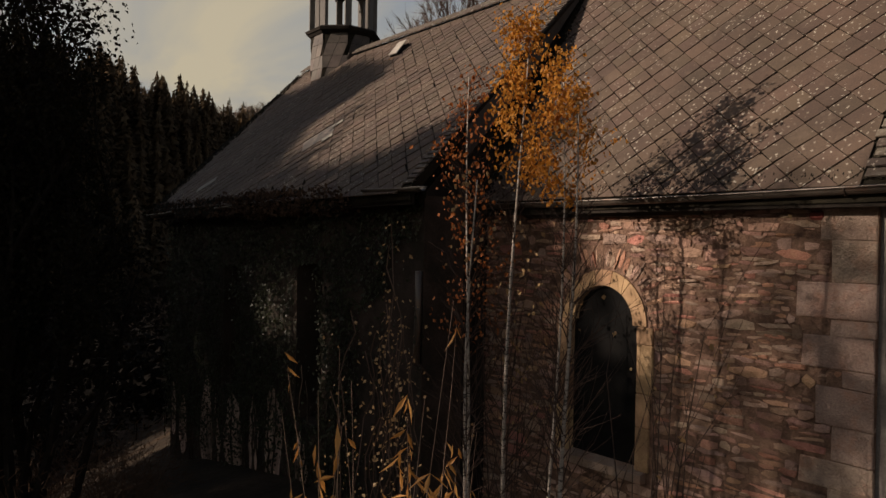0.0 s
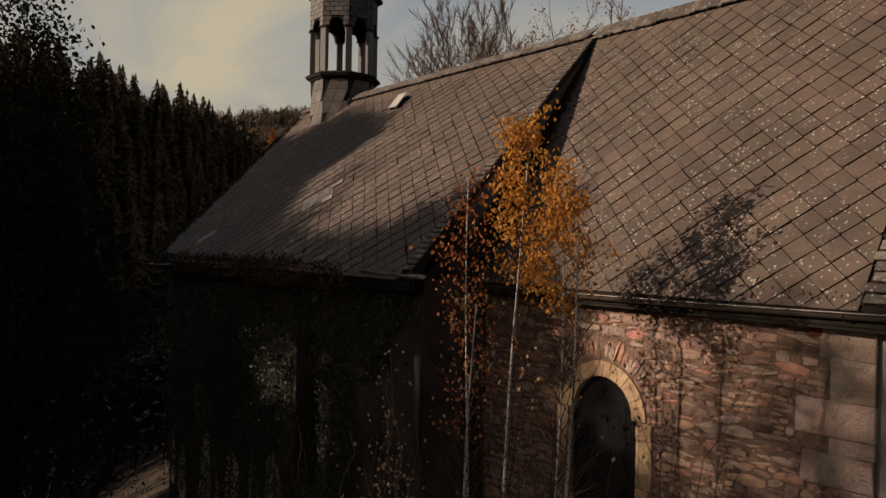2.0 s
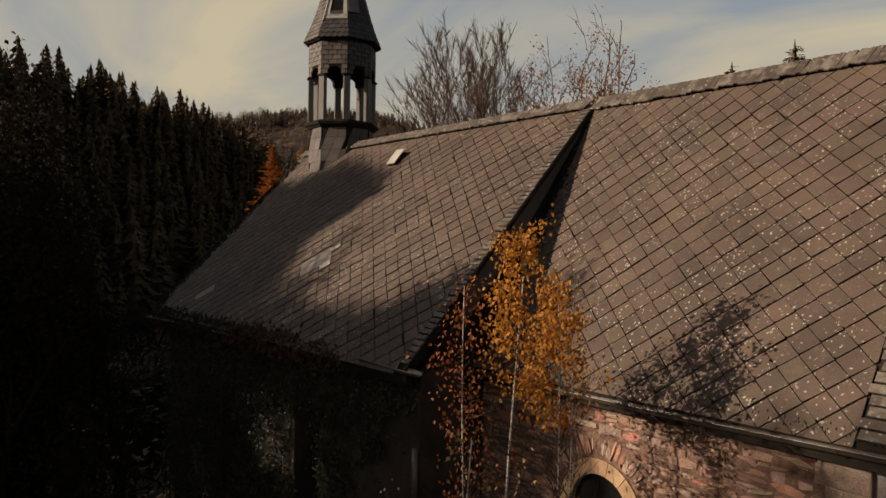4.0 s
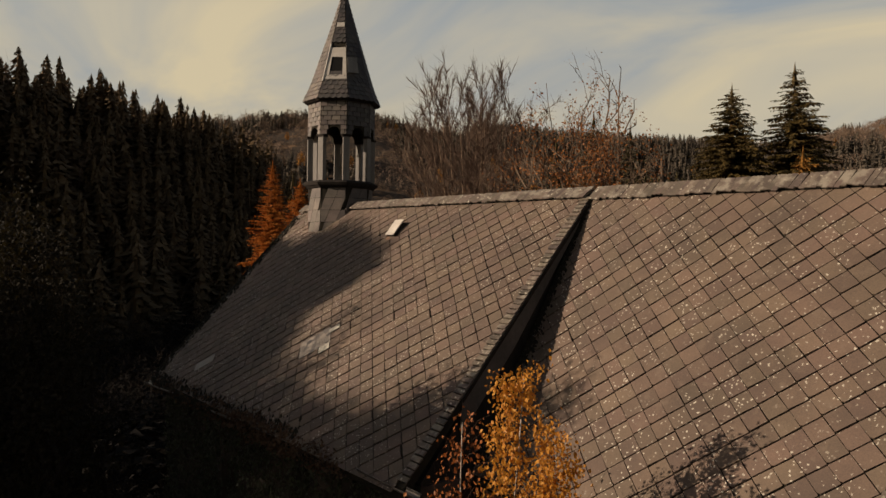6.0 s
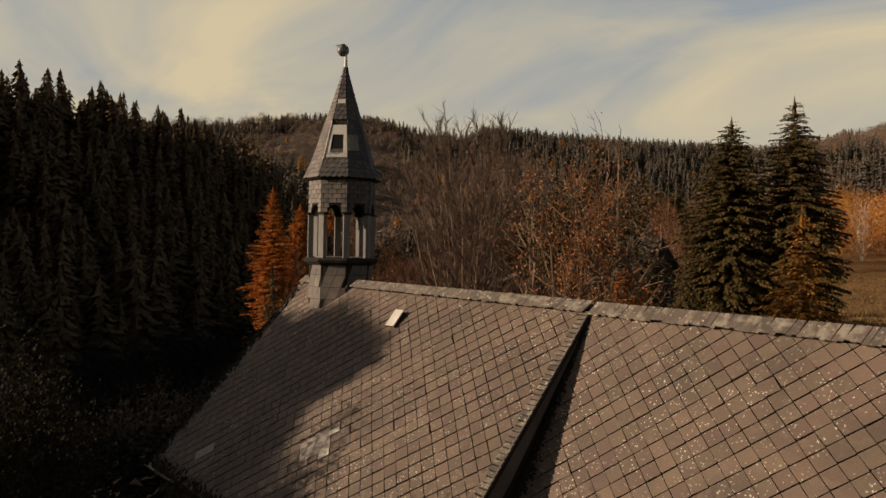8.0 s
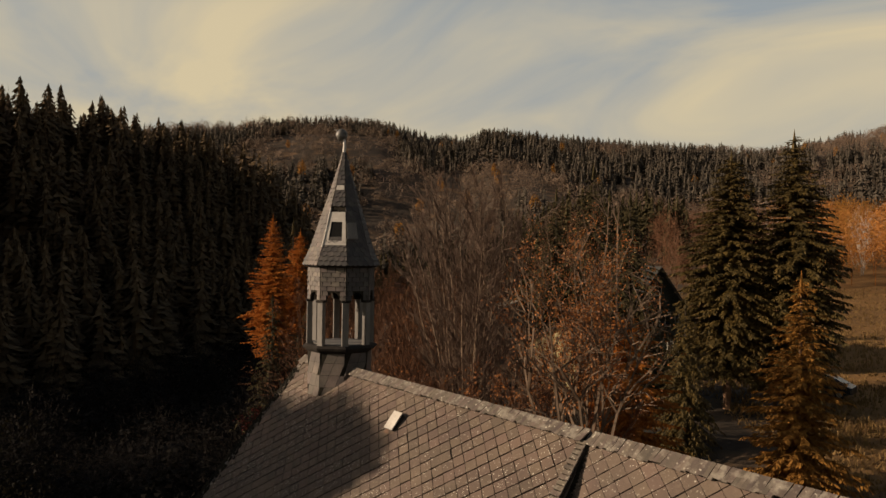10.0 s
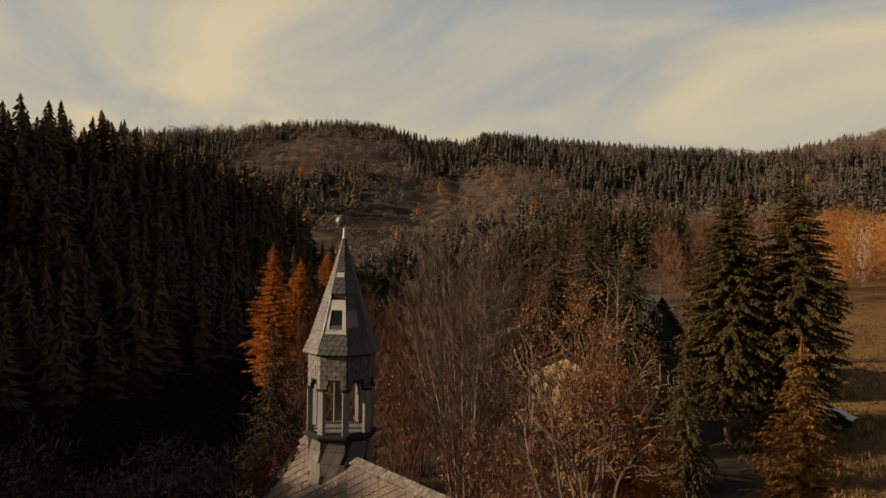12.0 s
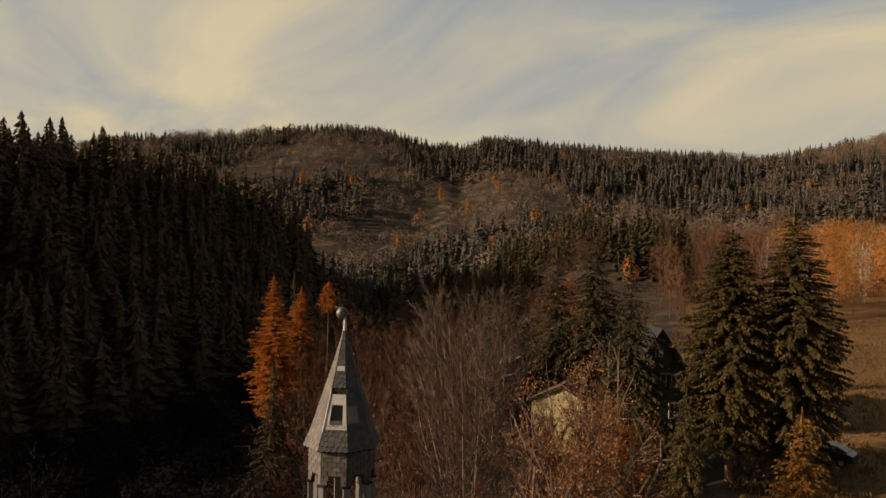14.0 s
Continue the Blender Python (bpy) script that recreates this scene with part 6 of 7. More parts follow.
willow((0.12, -5.30, -0.2), 3.70, 302, 10)
willow((0.36, -5.38, -0.2), 3.4, 303, 5)


# ---- houses, sheds and a car beyond the chapel ----
hanging_vine()


def facing(d, r, z, turn):
    """A pose at a site, its x axis turned by so many degrees from the flight's right."""
    base = math.degrees(math.atan2(RIGHT.y, RIGHT.x))
    p = site(d, r, z)
    return pose(p.x, p.y, p.z, 0, 0, base + turn)


def gabled_house(name, m, wide, deep, eave, ridge, wall_mat, roof_mat, label, openings, over=0.45, trim=None):
    """Gable end on the x axis towards -y; openings on it: x, z, width, height."""
    t = new(name)
    trim = trim or m_white_paint
    t.matrix_basis = m
    tagged(t, label, "house")
    b = Buf()
    h = wide / 2
    ring = [Vector((-h, 0, -1)), Vector((h, 0, -1)), Vector((h, 0, eave)), Vector((0, 0, ridge)), Vector((-h, 0, eave))]
    b.prism(ring, [p + Vector((0, deep, 0)) for p in ring])
    part("wall", b, wall_mat, t)
    k = (ridge - eave) / h
    for s in (-1, 1):
        r = Buf()
        x1 = s * (h + over)
        z1 = ridge - k * (h + over)
        ring = [Vector((0, -over, ridge + 0.02)), Vector((x1, -over, z1 + 0.02)), Vector((x1, -over, z1 + 0.2)), Vector((0, -over, ridge + 0.24))]
        r.prism(ring, [p + Vector((0, deep + 2 * over, 0)) for p in ring])
        part("roof", r, roof_mat, t)
        v = Buf()
        ring = [Vector((0, -over - 0.03, ridge + 0.0)), Vector((x1, -over - 0.03, z1)), Vector((x1, -over - 0.03, z1 + 0.2)), Vector((0, -over - 0.03, ridge + 0.2))]
        v.prism(ring, [p + Vector((0, 0.03, 0)) for p in ring])
        part("verge_board", v, m_dark_wood, t)
    for x, z, w, hh in openings:
        f = Buf()
        f.box(x - w / 2 - 0.07, x + w / 2 + 0.07, -0.05, 0.02, z - 0.07, z + hh + 0.07)
        win = part("window", f, trim, t, "framed window")
        g = Buf()
        g.box(x - w / 2, x + w / 2, -0.056, 0.01, z, z + hh)
        part("pane", g, m_glass, win)
        c = Buf()
        c.box(x - 0.03, x + 0.03, -0.065, 0.0, z, z + hh)
        part("mullion", c, trim, win)
    return t


gabled_house("house", facing(57.9, 16.4, 0.7, 6), 5.0, 9.0, 6.2, 9.8, m_house_wall, m_house_roof, "dark green rendered house with dull window frames and a steep roof",
             ((0.5, 5.4, 0.8, 1.0), (1.6, 5.4, 0.5, 1.0), (1.2, 3.0, 0.8, 1.1), (-0.1, 7.8, 0.45, 0.6)), trim=m_dull_paint)
gabled_house("cottage", facing(58.0, 8.8, 0.4, -24), 5.0, 6.0, 4.3, 5.5, m_cream_wall, m_rust_roof, "cream plastered cottage with a low brown roof", (), 0.25)
gabled_house("shed", facing(64, 6.0, 0.0, 26), 3.8, 5.0, 6.4, 7.2, m_shed_wall, m_shed_wall, "weathered grey shed with a flat gable", ((-0.7, 4.2, 0.7, 0.9),), 0.2, m_dull_paint)


def parked_car(m):
    t = new("car")
    t.matrix_basis = m
    tagged(t, "dark parked car at the edge of the meadow", "car")
    side = [(-2.05, 0.35), (-2.1, 0.70), (-1.95, 0.92), (-1.25, 0.98), (-0.65, 1.40), (0.85, 1.43), (1.75, 0.98), (2.10, 0.86), (2.12, 0.40)]
    b = Buf()
    n = len(side)
    for y, k in ((-0.86, 1.0), (-0.80, 1.0), (0.80, 1.0), (0.86, 1.0)):
        tuck = 0.96 if abs(y) > 0.83 else 1.0
        b.v += [(x * tuck, y * (0.86 if z > 1.2 else 1.0), z if abs(y) < 0.83 else 0.38 + (z - 0.38) * 0.95) for x, z in side]
    for j in range(3):
        b.f += [(j * n + i, j * n + (i + 1) % n, (j + 1) * n + (i + 1) % n, (j + 1) * n + i) for i in range(n)]
    b.f += [tuple(range(n))[::-1], tuple(3 * n + i for i in range(n))]
    part("body", b, m_car, t)
    for name, pts in (("windscreen", [(-1.2, -0.66, 1.02), (-1.2, 0.66, 1.02), (-0.70, 0.60, 1.38), (-0.70, -0.60, 1.38)]), ("rear_window", [(1.66, -0.64, 1.04), (0.95, -0.6, 1.40), (0.95, 0.6, 1.40), (1.66, 0.64, 1.04)])):
        g = Buf()
        off = Vector((-0.03 if name == "windscreen" else 0.03, 0, 0.02))
        g.prism([Vector(p) for p in pts], [Vector(p) + off for p in pts])
        part(name, g, m_glass, t)
    for s in (-1, 1):
        g = Buf()
        pts = [Vector((-0.95, s * 0.84, 1.0)), Vector((1.2, s * 0.84, 1.0)), Vector((0.75, s * 0.76, 1.34)), Vector((-0.55, s * 0.76, 1.34))]
        g.prism(pts, [p + Vector((0, s * 0.03, 0.01)) for p in pts])
        part("side_window", g, m_glass, t)
        lamp = Buf()
        lamp.box(-2.13, -2.05, s * 0.66 - 0.14, s * 0.66 + 0.14, 0.68, 0.80)
        part("headlight", lamp, m_lamp, t)
        for x in (-1.35, 1.35):
            w = Buf()
            w.tube([Vector((x, s * 0.70, 0.32)), Vector((x, s * 0.90, 0.32))], [0.32, 0.32], 16)
            wheel = part("wheel", w, m_tyre, t)
            rim = Buf()
            rim.tube([Vector((x, s * 0.89, 0.32)), Vector((x, s * 0.915, 0.32))], [0.19, 0.17], 12)
            part("rim", rim, m_sheet, wheel)
    return t


parked_car(facing(53.5, 27.0, height(53.5, 27.0), -40))


# ---- the woods on the slopes: joined by kind ----
def low_conifer(rnd, boughs=64, half=0.24, slim=1.0):
    """A far conifer of unit height: a slim core hung with short boughs, uneven, close, level or slightly hanging."""
    v, f = [], []
    for k in range(5):
        i, a = len(v), k * 1.257
        v += [(0, 0, 0.99), (half * 0.34 * math.cos(a), half * 0.34 * math.sin(a), 0.02), (half * 0.34 * math.cos(a + 1.3), half * 0.34 * math.sin(a + 1.3), 0.02)]
        f.append((i, i + 1, i + 2))
    lop = [rnd.uniform(0.75, 1.2) for _ in range(7)]
    for k in range(boughs):
        h = ((k + rnd.random()) / boughs) ** 0.85
        a = rnd.uniform(0, 6.283)
        q = (half * (1 - h) ** 0.8 + 0.012) * rnd.uniform(0.7, 1.15) * lop[int(a * 7 / 6.29)]
        c, s = math.cos(a), math.sin(a)
        z, wd = 0.05 + 0.92 * h, slim * q * rnd.uniform(0.30, 0.60) + 0.005
        dz = -q * rnd.uniform(-0.1, 0.45)
        i = len(v)
        v += [(q * 0.25 * c, q * 0.25 * s, z + 0.03), (q * 0.8 * c - s * wd, q * 0.8 * s + c * wd, z + dz), (q * 0.8 * c + s * wd, q * 0.8 * s - c * wd, z + dz - rnd.uniform(0, 0.02)), (q * 1.15 * c, q * 1.15 * s, z + dz - 0.01)]
        f += [(i, i + 1, i + 2), (i + 1, i + 3, i + 2)]
    return np.array(v), np.array(f)


def clump_crown(seed, clumps=80, narrow=0.46, size=0.10):
    """A far rounded crown of unit height: small ragged clumps of twigs lying on its dome."""
    rnd = random.Random(seed)
    v, f = [], []
    lump = [rnd.uniform(0.8, 1.12) for _ in range(10)]
    for _ in range(clumps):
        a, u = rnd.uniform(0, 6.28), rnd.uniform(-0.7, 1.0)
        c = math.sqrt(1 - u * u)
        n = np.array((c * math.cos(a), c * math.sin(a), u)) + np.array([rnd.gauss(0, 0.25) for _ in range(3)])
        q = lump[int(a * 10 / 6.29)] * rnd.uniform(0.75, 1.05)
        p = np.array((narrow * c * math.cos(a) * q, narrow * c * math.sin(a) * q, 0.55 + 0.43 * u * q))
        t1 = np.cross(n, (rnd.gauss(0, 1), rnd.gauss(0, 1), rnd.gauss(0, 1)))
        t1 /= np.linalg.norm(t1)
        t2 = np.cross(n, t1) / np.linalg.norm(n)
        i = len(v)
        for k in range(3):
            b = 2.1 * k + rnd.uniform(-0.5, 0.5)
            e = size * rnd.uniform(0.5, 1.3)
            v.append(tuple(p + (t1 * math.cos(b) + t2 * math.sin(b)) * e))
        f.append((i, i + 1, i + 2))
    for a in (0.0, 2.1, 4.2):
        i = len(v)
        v += [(-0.005 * math.cos(a), -0.005 * math.sin(a), 0), (0.005 * math.cos(a), 0.005 * math.sin(a), 0), (0, 0, 0.7)]
        f.append((i, i + 1, i + 2))
    return np.array(v), np.array(f)


def dome_crown(seed, twigs=420, narrow=0.45, fine=1.0, foot=0.18, limbs=16):
    """A bare domed crown of unit height: limbs rising to a shell of fine twigs that point outwards."""
    rnd = random.Random(seed)
    v, f = [], []
    mid = np.array((0, 0, 0.56))
    lump = [rnd.uniform(0.82, 1.12) for _ in range(12)]

    def shell(k):
        a, u = rnd.uniform(0, 6.3), rnd.uniform(-0.75, 1.0)
        c = math.sqrt(1 - u * u)
        q = k * lump[int(a * 12 / 6.3) % 12]
        return np.array((narrow * c * math.cos(a) * q, narrow * c * math.sin(a) * q, 0.56 + 0.44 * u * q))

    def blade(p, e, w):
        d = e - p
        s = np.cross(d, (rnd.gauss(0, 1), rnd.gauss(0, 1), rnd.gauss(0, 1)))
        s = s / max(1e-6, np.linalg.norm(s)) * w
        i = len(v)
        v.extend([tuple(p - s), tuple(p + s), tuple(e)])
        f.append((i, i + 1, i + 2))

    for _ in range(limbs):
        e = shell(rnd.uniform(0.75, 1.0))
        blade(np.array((rnd.uniform(-0.02, 0.02), rnd.uniform(-0.02, 0.02), foot * rnd.uniform(0, 1))), e, 0.006)
    blade(np.array((0.0, 0.0, 0.0)), np.array((0.0, 0.0, 0.9)), 0.008)
    for _ in range(twigs):
        p = shell(rnd.uniform(0.35, 0.98) ** 0.7)
        out = (p - mid) * np.array((1, 1, 0.8)) + np.array((0, 0, 0.16))
        out = out / np.linalg.norm(out) + np.array([rnd.gauss(0, 0.6) for _ in range(3)])
        blade(p, p + out * rnd.uniform(0.03, 0.085), fine * rnd.uniform(0.0016, 0.0032))
    return np.array(v), np.array(f)


def wood(name, kinds, spots, mat, label):
    """One mesh of many trees. spots: d, r, ground, height, width factor."""
    rng = np.random.default_rng(len(spots) + 7)
    vs, fs, k = [], [], 0
    for d, r, z, tall, wide in spots:
        v, f = kinds[int(rng.integers(len(kinds)))]
        a = rng.uniform(0, 6.3)
        c, s = math.cos(a), math.sin(a)
        x, y = v[:, 0] * c - v[:, 1] * s, v[:, 0] * s + v[:, 1] * c
        p = ORIGIN + float(d) * AHEAD + float(r) * RIGHT
        vs.append(np.stack([p.x + x * tall * wide, p.y + y * tall * wide, z - 0.3 + v[:, 2] * tall], -1))
        fs.append(f + k)
        k += len(v)
    v, f = np.concatenate(vs), np.concatenate(fs)
    me = bpy.data.meshes.new(name)
    me.vertices.add(len(v))
    me.vertices.foreach_set("co", v.astype(np.float32).ravel())
    me.loops.add(f.size)
    me.loops.foreach_set("vertex_index", f.astype(np.int32).ravel())
    me.polygons.add(len(f))
    me.polygons.foreach_set("loop_start", np.arange(0, f.size, 3, dtype=np.int32))
    me.update(calc_edges=True)
    me.materials.append(mat)
    return tagged(new(name, me), label, "woods", kind="stuff")


rng = np.random.default_rng(9)
kr = random.Random(12)
CONIFERS = [low_conifer(kr, kr.randint(36, 44), kr.uniform(0.22, 0.32)) for _ in range(12)]
FINE_CONIFERS = [low_conifer(kr, kr.randint(200, 240), kr.uniform(0.18, 0.27), 0.42) for _ in range(8)]
DOMES = [dome_crown(30 + k, 520, 0.42 + 0.03 * k) for k in range(5)]
FAR_DOMES = [clump_crown(40 + k, 260, 0.46, 0.032) for k in range(6)]
MID_CONIFERS = [low_conifer(kr, 110, kr.uniform(0.20, 0.28), 0.6) for _ in range(6)]
POLES = [dome_crown(170 + k, 330, 0.17 + 0.02 * k, 1.2, 0.5, 4) for k in range(5)]
EGGS = [clump_crown(50 + k, 130, 0.25, 0.07) for k in range(4)]
BIRCHES = [clump_crown(60 + k, 620, 0.24 + 0.03 * k, 0.0145) for k in range(5)]


def scatter(count, d0, d1, edge0, edge1, keep=None):
    """Spots in a wedge ahead of the flight: edge0 and edge1 are r / d."""
    d = np.sqrt(rng.uniform(d0 * d0, d1 * d1, count))
    r = d * rng.uniform(edge0, edge1, count)
    if keep is not None:
        m = keep(d, r)
        d, r = d[m], r[m]
    return d, r


def spots(d, r, tall0, tall1, wide=1.0):
    n = len(d)
    return list(zip(d, r, height(d, r), rng.uniform(tall0, tall1, n), wide * rng.uniform(0.8, 1.2, n)))


def patchy(d, r, size, shift):
    return np.sin(d / size + shift) * np.sin(r / size * 1.3 + 2 * shift) + 0.6 * np.sin((d + r) / size * 0.47 + shift)


def twiggy_crown(seed, stems=4, lean=0.5):
    """A bare crown of unit height with real limbs and twigs, for the nearer hollow."""
    rnd = random.Random(seed)
    b, tips = Buf(), []
    for s in range(stems):
        a = 2 * math.pi * s / stems + rnd.uniform(-0.5, 0.5)
        branch_tree(rnd, Vector((0, 0, 0)), Vector((math.cos(a) * lean * rnd.uniform(0.3, 1.2), math.sin(a) * lean * rnd.uniform(0.3, 1.2), 1)), 0.6, 0.007, 2, b, tips, wiggle=0.2, split=(2, 3), spread=0.55, up=0.12, shrink=0.55, sides=3, min_r=0.0013)
    top = max(p[2] for p in b.v)
    tris = [(f[0], f[k], f[k + 1]) for f in b.f for k in range(1, len(f) - 1)]
    return np.array(b.v) / top, np.array(tris)


BARE = [twiggy_crown(70 + k) for k in range(5)]
BARE_TALL = [twiggy_crown(80 + k, 2, 0.12) for k in range(5)]


def on_spur(d, r):
    return -r + (d - 60) * 0.25 - 0.5 * np.maximum(d - 180, 0)


# the shaded spur
d, r = scatter(1100, 70, 165, -0.80, -0.10, lambda d, r: on_spur(d, r) > 47)
wood("spruce_wood", FINE_CONIFERS, spots(d, r, 8, 16, 1.0), m_spruce_hazed, "dark spruce wood on a shaded slope")
d, r = scatter(1500, 150, 300, -0.80, -0.08, lambda d, r: (on_spur(d, r) > 47) & (d < 250))
wood("upper_spruce_wood", CONIFERS, spots(d, r, 8, 16, 0.9), m_spruce_hazed, "dark spruce wood on the upper spur")
d, r = scatter(60, 90, 220, -0.75, -0.14, lambda d, r: on_spur(d, r) > 49)
wood("spur_birches", BARE_TALL, spots(d, r, 10, 15, 0.9), m_twig, "bare pale trees among the spruces of the spur")
# near-black scrub fills the hollow in place of plain shade
d, r = scatter(300, 40, 150, -0.85, -0.16, lambda d, r: on_spur(d, r) < 54)
wood("dark_scrub_wood", DOMES, spots(d, r, 5, 9, 1.0), m_shade_twig, "bare scrub toned near black for the hollow's shade")
d, r = scatter(800, 25, 150, -0.80, -0.17, lambda d, r: on_spur(d, r) < 60)
wood("low_scrub", [clump_crown(130 + k, 170, 0.5, 0.045) for k in range(4)], spots(d, r, 2.2, 5, 1.4), m_shade_scrub, "near-black low scrub standing for the hollow's shade")
d, r = scatter(60, 15, 55, -0.95, -0.42)
wood("hollow_scrub", DOMES, spots(d, r, 3, 6, 1.3), m_shade_twig, "scrub beside the chapel's far end, toned near black for shade")
d, r = scatter(150, 7, 15, -0.95, -0.30, lambda d, r: r < -0.30 * d - 1.4)
wood("foot_scrub", [dome_crown(190 + k, 420, 0.5, 1.3) for k in range(4)], spots(d, r, 0.9, 2.2, 1.2), m_scrub, "low brown scrub at the foot of the chapel")
# the far hill
d, r = scatter(9500, 255, 905, -0.66, 0.70, lambda d, r: patchy(d, r, 47, 0.6) > -0.25)
wood("hill_wood", CONIFERS, spots(d, r, 8, 17, 1.15), m_spruce_far_haze, "mixed conifer wood on the far hill")
d, r = scatter(2500, 240, 905, -0.66, 0.70, lambda d, r: patchy(d, r, 47, 0.6) < 0.05)
wood("bare_wood", FAR_DOMES, spots(d, r, 8, 14, 1.25), m_brush_far_haze, "bare brown deciduous wood on the hill")
d, r = scatter(70, 740, 830, -0.42, -0.10)
wood("crest_stems", BARE_TALL, spots(d, r, 14, 21, 0.8), m_bark_sunlit, "bare pale stems on the hill's crest")
d, r = scatter(150, 720, 840, -0.42, -0.09)
wood("crest_wood", FAR_DOMES, spots(d, r, 11, 19, 0.75), m_brush_far_haze, "open row of bare trees along the hill's crest")
d, r = scatter(48, 330, 860, -0.25, 0.6)
wood("larch_wood", EGGS, spots(d, r, 9, 14, 0.8), m_larch_dull, "orange larches scattered through the wood")
conifer("spruce", site(155, -46.8, height(155, -46.8)), 33.2 - height(155, -46.8), 4.6, 58, m_spruce_hazed, "tall open spruce standing above the wood", whorls=20, per=9, bough=9, spray=1.2, needle=1.1)
# birch grove beside the meadow
d, r = scatter(300, 116, 270, 0.46, 0.85, lambda d, r: r > 0.485 * d + 4 * np.sin(d * 0.2))
wood("birch_grove", BIRCHES, spots(d, r, 6, 15, 1.1), m_birch_far, "golden birch grove above the meadow")
d, r = scatter(170, 114, 280, 0.44, 0.85)
wood("fading_grove", POLES, spots(d, r, 6, 15, 1.2), m_larch_dull, "half-bare fading birches in the grove")
d, r = scatter(60, 108, 200, 0.42, 0.72)
wood("birch_stems", BARE_TALL, spots(d, r, 9, 14, 0.8), m_birch_bark, "bare white birches at the meadow's edge")
d, r = scatter(130, 110, 280, 0.30, 0.50)
wood("bare_grove", BARE_TALL, spots(d, r, 8, 13, 1.0), m_bark_sunlit, "bare reddish saplings behind the houses")
d, r = scatter(260, 110, 290, 0.28, 0.50)
wood("red_grove", POLES, spots(d, r, 6, 12, 1.1), m_red_twig, "reddish brown saplings behind the houses")
# brown wood in the hollow behind the chapel
d, r = scatter(260, 44, 130, -0.22, 0.22, lambda d, r: (r < 0.03 * d) | (d > 70))
wood("hollow_wood", DOMES, spots(d, r, 5, 10, 1.0), m_red_twig, "bare reddish brown trees in the hollow")
d, r = scatter(190, 80, 250, -0.15, 0.20)
wood("hollow_brush", DOMES, spots(d, r, 6, 11, 1.0), m_brush, "brown brush in the hollow")
d, r = scatter(60, 60, 130, -0.22, 0.16)
wood("hollow_stems", BARE, spots(d, r, 6, 11, 0.9), m_bark_sunlit, "bare branching trees in the hollow")
d, r = scatter(12, 90, 200, -0.10, 0.26)
wood("hollow_larches", EGGS, spots(d, r, 5, 9, 1.0), m_rust_leaf, "low rust-coloured trees in the hollow")
d, r = scatter(420, 90, 300, -0.13, 0.32, lambda d, r: d > 105 + 70 * np.sin(r * 0.06))
wood("spruce_belt", MID_CONIFERS, spots(d, r, 8, 15, 0.95), m_spruce_mid, "spruces behind the houses")

# unseen trees added in front of the chapel, beside the flight, to shade its wall and the far end of its roof
SUN_SIDE = Vector((to_sun.x, to_sun.y, 0)).normalized()


def shade_tree(x, top, radius, seed, leaves):
    """A round leafy tree out of view, added for its shade; x: where along the front its shadow falls, top: how high it
    reaches there.
    """
    rnd = random.Random(seed)
    p = Vector((x, -1.2, 0)) + SUN_SIDE * 26.0
    q = p - ORIGIN
    z = height(q.dot(AHEAD), q.dot(RIGHT))
    crown = top + 26.0 * math.tan(SUN_EL) - radius - z
    t = empty("shade_tree", (p.x, p.y, z), label="unseen leafy tree added before the chapel for its shade", category="tree", group="trees before the chapel")
    tr = Buf()
    tr.tube([Vector((0, 0, -0.5)), Vector((0.1, 0, crown * 0.5)), Vector((0, 0.1, crown + 0.3 * radius))], [0.20, 0.15, 0.05], 7)
    part("trunk", tr, m_bark, t)
    b = Buf()
    for _ in range(leaves):
        d = Vector([rnd.gauss(0, 1) for _ in range(3)]).normalized()
        lump = 1 + 0.22 * noise.noise(d * 2.2 + Vector((seed * 1.7, 0, 0)))
        c = d * (radius * lump * rnd.random() ** 0.4) + Vector((0, 0, crown))
        e = Vector([rnd.gauss(0, 1) for _ in range(3)]).normalized() * rnd.uniform(0.10, 0.22)
        w = e.cross(Vector([rnd.gauss(0, 1) for _ in range(3)])).normalized() * rnd.uniform(0.05, 0.11)
        b.quad(c, c + e * 0.5 + w, c + e, c + e * 0.5 - w)
    part("crown", b, m_shaded_leaf, t)
    return t


SHADE = ((3.3, 5.3, 1.9), (1.2, 5.35, 1.7), (-1.05, 5.15, 1.65), (-5.5, 5.7, 1.5), (-7.1, 5.5, 1.5), (-8.6, 5.4, 1.4), (-10.2, 5.6, 1.4),
         (-12.4, 8.9, 0.9), (-13.4, 9.2, 1.5), (-14.7, 9.5, 1.6), (-12.0, 6.6, 1.4), (-13.2, 7.6, 1.6), (-15.0, 7.2, 1.8), (-16.9, 8.9, 1.8), (-17.2, 6.0, 1.8), (-19.6, 7.6, 2.0),
         (3.0, 2.6, 1.8), (0.6, 2.5, 1.7), (-1.8, 3.5, 1.35), (-3.4, 3.4, 1.3), (-4.6, 3.5, 1.1), (-3.2, 1.6, 1.3), (-5.6, 2.6, 1.6), (-7.9, 2.6, 1.7), (-10.3, 2.7, 1.7), (-11.6, 4.2, 1.5), (-13.4, 4.9, 1.8), (-15.6, 4.6, 1.9), (-17.8, 3.6, 1.9), (-20.4, 4.4, 2.2),
         (-6.4, 0.9, 1.6), (-8.9, 0.9, 1.7), (-11.4, 1.2, 1.8), (-14.0, 1.8, 1.9), (-16.5, 1.8, 1.9))
for i, (x, top, radius) in enumerate(SHADE):
    shade_tree(x, top, radius, 700 + i, int((480 if x > -2.5 and top > 4 else 270 if x > -2.5 else 520 if x > -3.6 else 850 if x > -11 else 1500) * radius ** 2))
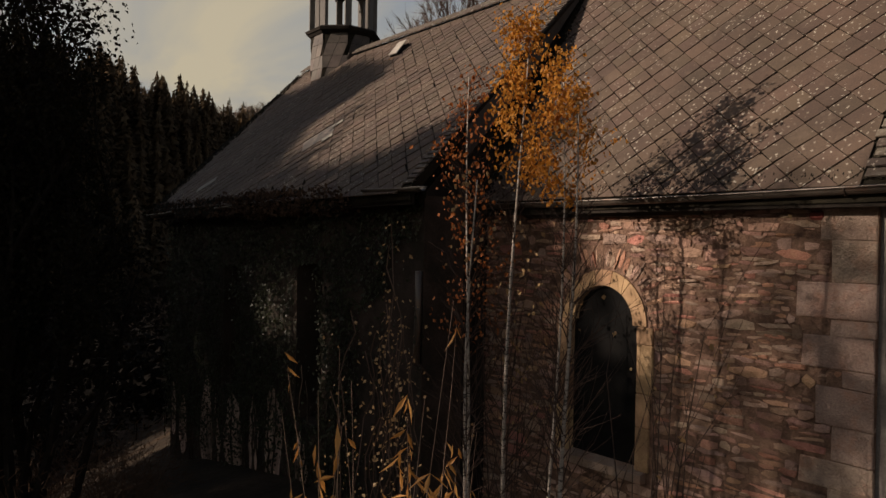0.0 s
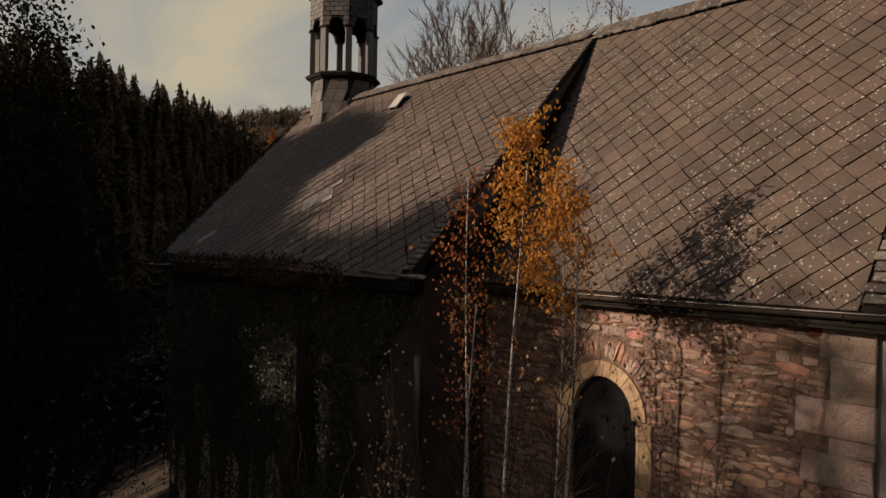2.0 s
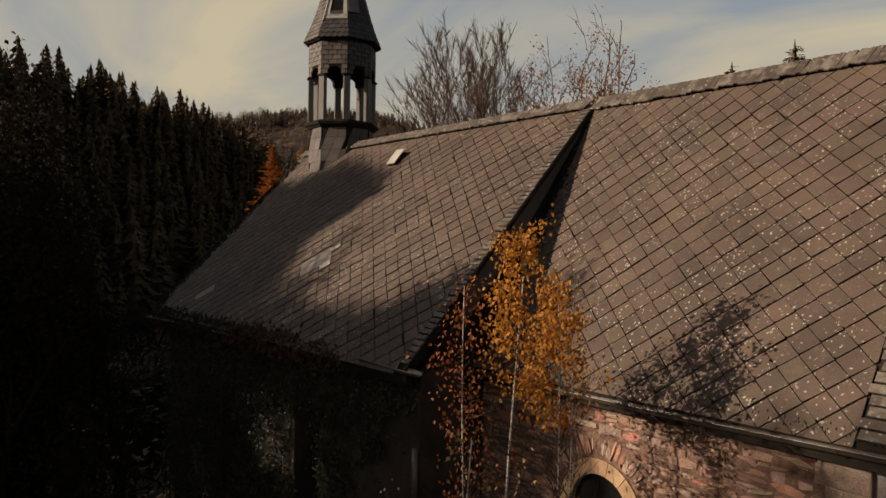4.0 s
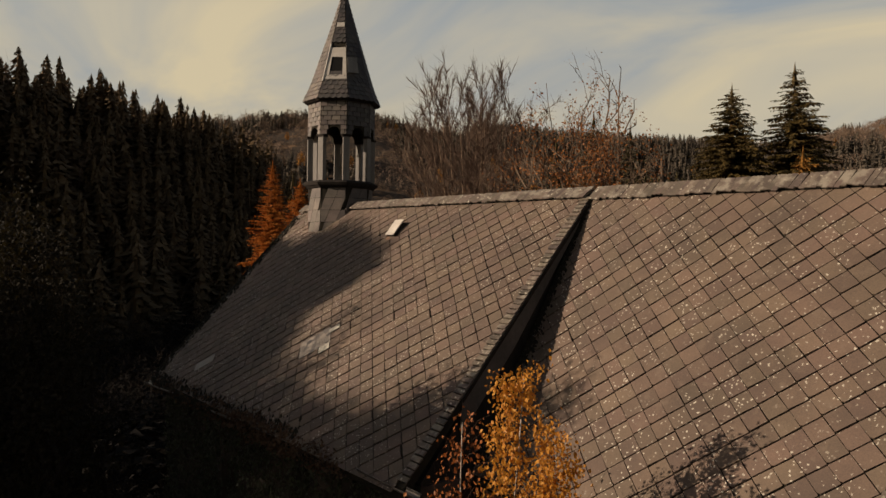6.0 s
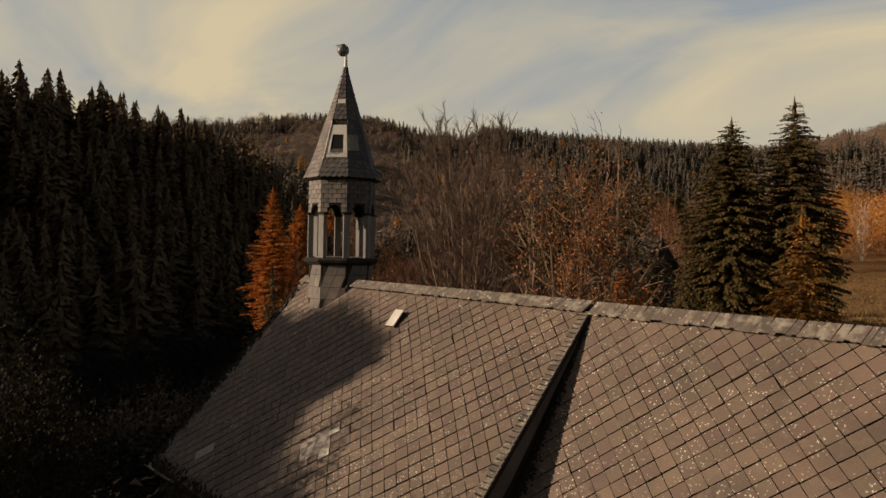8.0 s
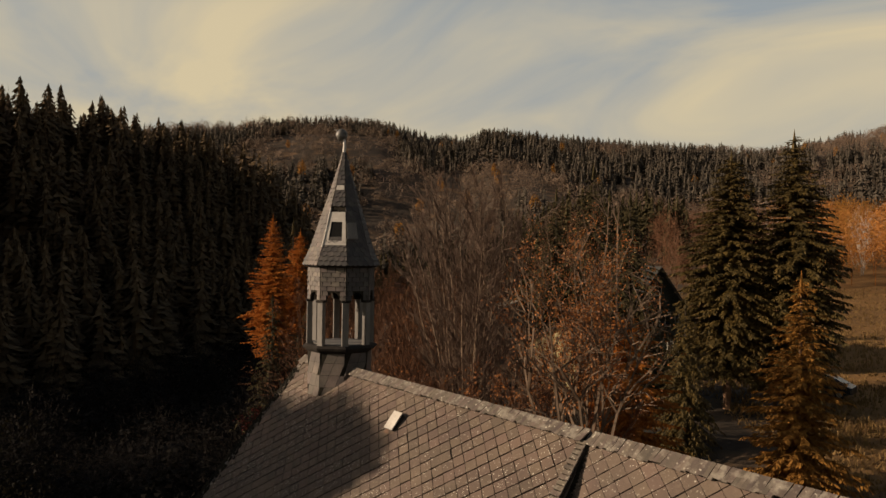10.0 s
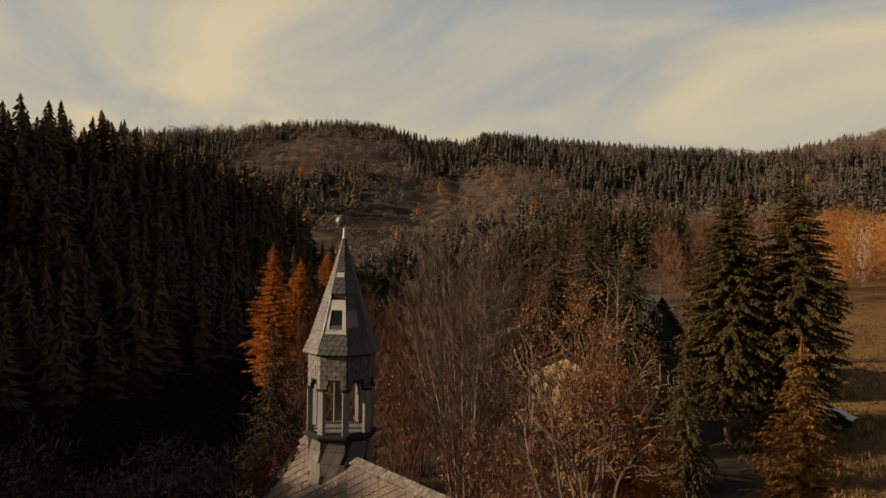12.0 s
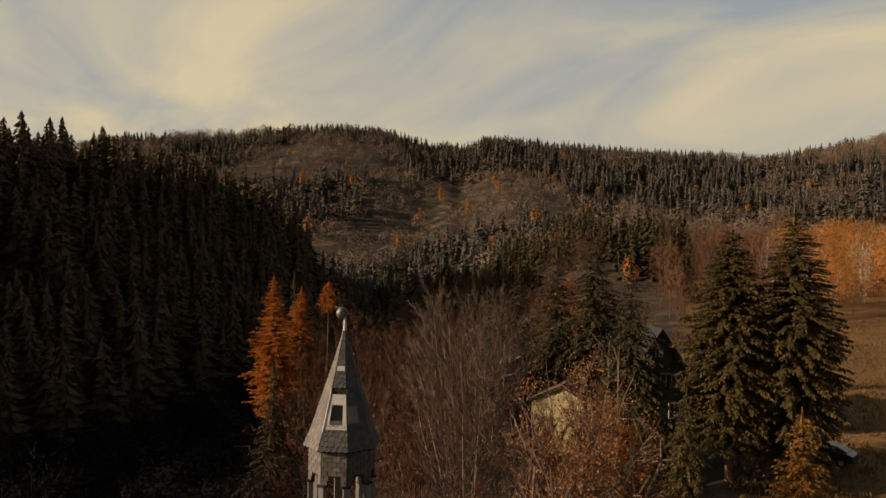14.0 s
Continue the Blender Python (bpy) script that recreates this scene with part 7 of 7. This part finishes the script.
# unseen wood added on the slope far in front of the chapel to block low skylight
d = np.where(rng.uniform(0, 1, 520) < 0.8, rng.uniform(-110, 34, 520), rng.uniform(60, 80, 520))
r = rng.uniform(-150, -70, 520)
wood("slope_wood", CONIFERS, spots(d, r, 10, 15, 1.1), m_spruce_hazed, "unseen spruce wood in front of the chapel, added to block low sky")


def meadow_tufts():
    """Dry grass standing in tufts on the meadow."""
    rnd = random.Random(41)
    b = Buf()
    for _ in range(7000):
        d = 34 + 80 * rnd.random() ** 1.2
        r = d * rnd.uniform(0.30, 0.66)
        edge = 0.31 * d + (max(0.0, 66 - d) * 0.24)
        if r < edge - 1.0:
            continue
        c = site(d, r)
        tall = rnd.uniform(0.12, 0.42) * (1.3 if noise.noise((d * 0.15, r * 0.15, 0)) > 0 else 0.7)
        for _ in range(3):
            w = Vector((rnd.gauss(0, 1), rnd.gauss(0, 1), 0)).normalized() * rnd.uniform(0.03, 0.09)
            p = c + Vector((rnd.gauss(0, 0.2), rnd.gauss(0, 0.2), -0.03))
            b.tri(p - w, p + w, p + Vector((rnd.gauss(0, 0.1), rnd.gauss(0, 0.1), tall)))
    return tagged(new("meadow_grass", b.mesh("meadow_grass", m_grass)), "dry tufts of grass on the meadow", "grass", kind="stuff")


meadow_tufts()


# ---- slates and stones ----
SLOPE_R = (right_roof(0, 0) - right_roof(0, 1)).length
SLOPE_L = (left_roof(-10, 0) - left_roof(-10, 1)).length
RUN_L = math.hypot(1, PITCH_L)
lay_tiles(on_right_roof, LATTICE_R, ((0, 1, 0.22), (0, -1, -SLOPE_R - 0.03), (-1, 0, 0.06), (1, -0.09, -5.66)), deck_r, lambda x, s: x > -3.6 and 1.2 < s < 4.4, 5)
lay_tiles(on_left_roof, LATTICE_L, ((0, 1, 0.22), (0, -1, -SLOPE_L + 0.02), (-1, 0.155 / RUN_L, 5.62 + 0.17), (1, -0.26 / RUN_L, -16.1 + 0.12)), deck_l, lambda x, s: x > -8.9 and s > 2.2, 6, 1.6)
n_r = tile_frame(right_roof, -2, 0.5, SLOPE_R)
n_l = tile_frame(left_roof, -10, 0.5, SLOPE_L)
edge_strip("verge", deck_l, left_roof(STEP_X + 0.02, 0.99), left_roof(STEP_X + 0.02, 0.02), Vector((-1, 0, 0)), n_l[3], 0.20, 0.105, m_ridge, 8, cover=0.80)
edge_strip("verge", deck_r, right_roof(END_X, 0.99), right_roof(END_X, 0.02), Vector((-1, 0, 0)), n_r[3], 0.33, 0.118, m_ridge, 9, cover=0.84)
edge_strip("verge", deck_l, left_roof(GABLE_X, 0.99), left_roof(GABLE_X, 0.02), Vector((1, 0, 0)), n_l[3], 0.20, 0.125, m_ridge, 10, cover=0.80)
edge_strip("ridge", deck_r, right_roof(STEP_X + 0.02, 0) + n_r[3] * 0.03 + Vector((0, 0, 0.03)), right_roof(END_X, 0) + n_r[3] * 0.03 + Vector((0, 0, 0.03)), n_r[2] * 1.0, n_r[3], 0.265, 0.075, m_ridge, 11, slant=0.09, cover=0.90)
edge_strip("ridge", deck_l, left_roof(GABLE_X, 0) + n_l[3] * 0.03 + Vector((0, 0, 0.03)), left_roof(STEP_X, 0) + n_l[3] * 0.03 + Vector((0, 0, 0.03)), n_l[2] * 1.0, n_l[3], 0.265, 0.075, m_ridge, 12, slant=0.09, cover=0.90)
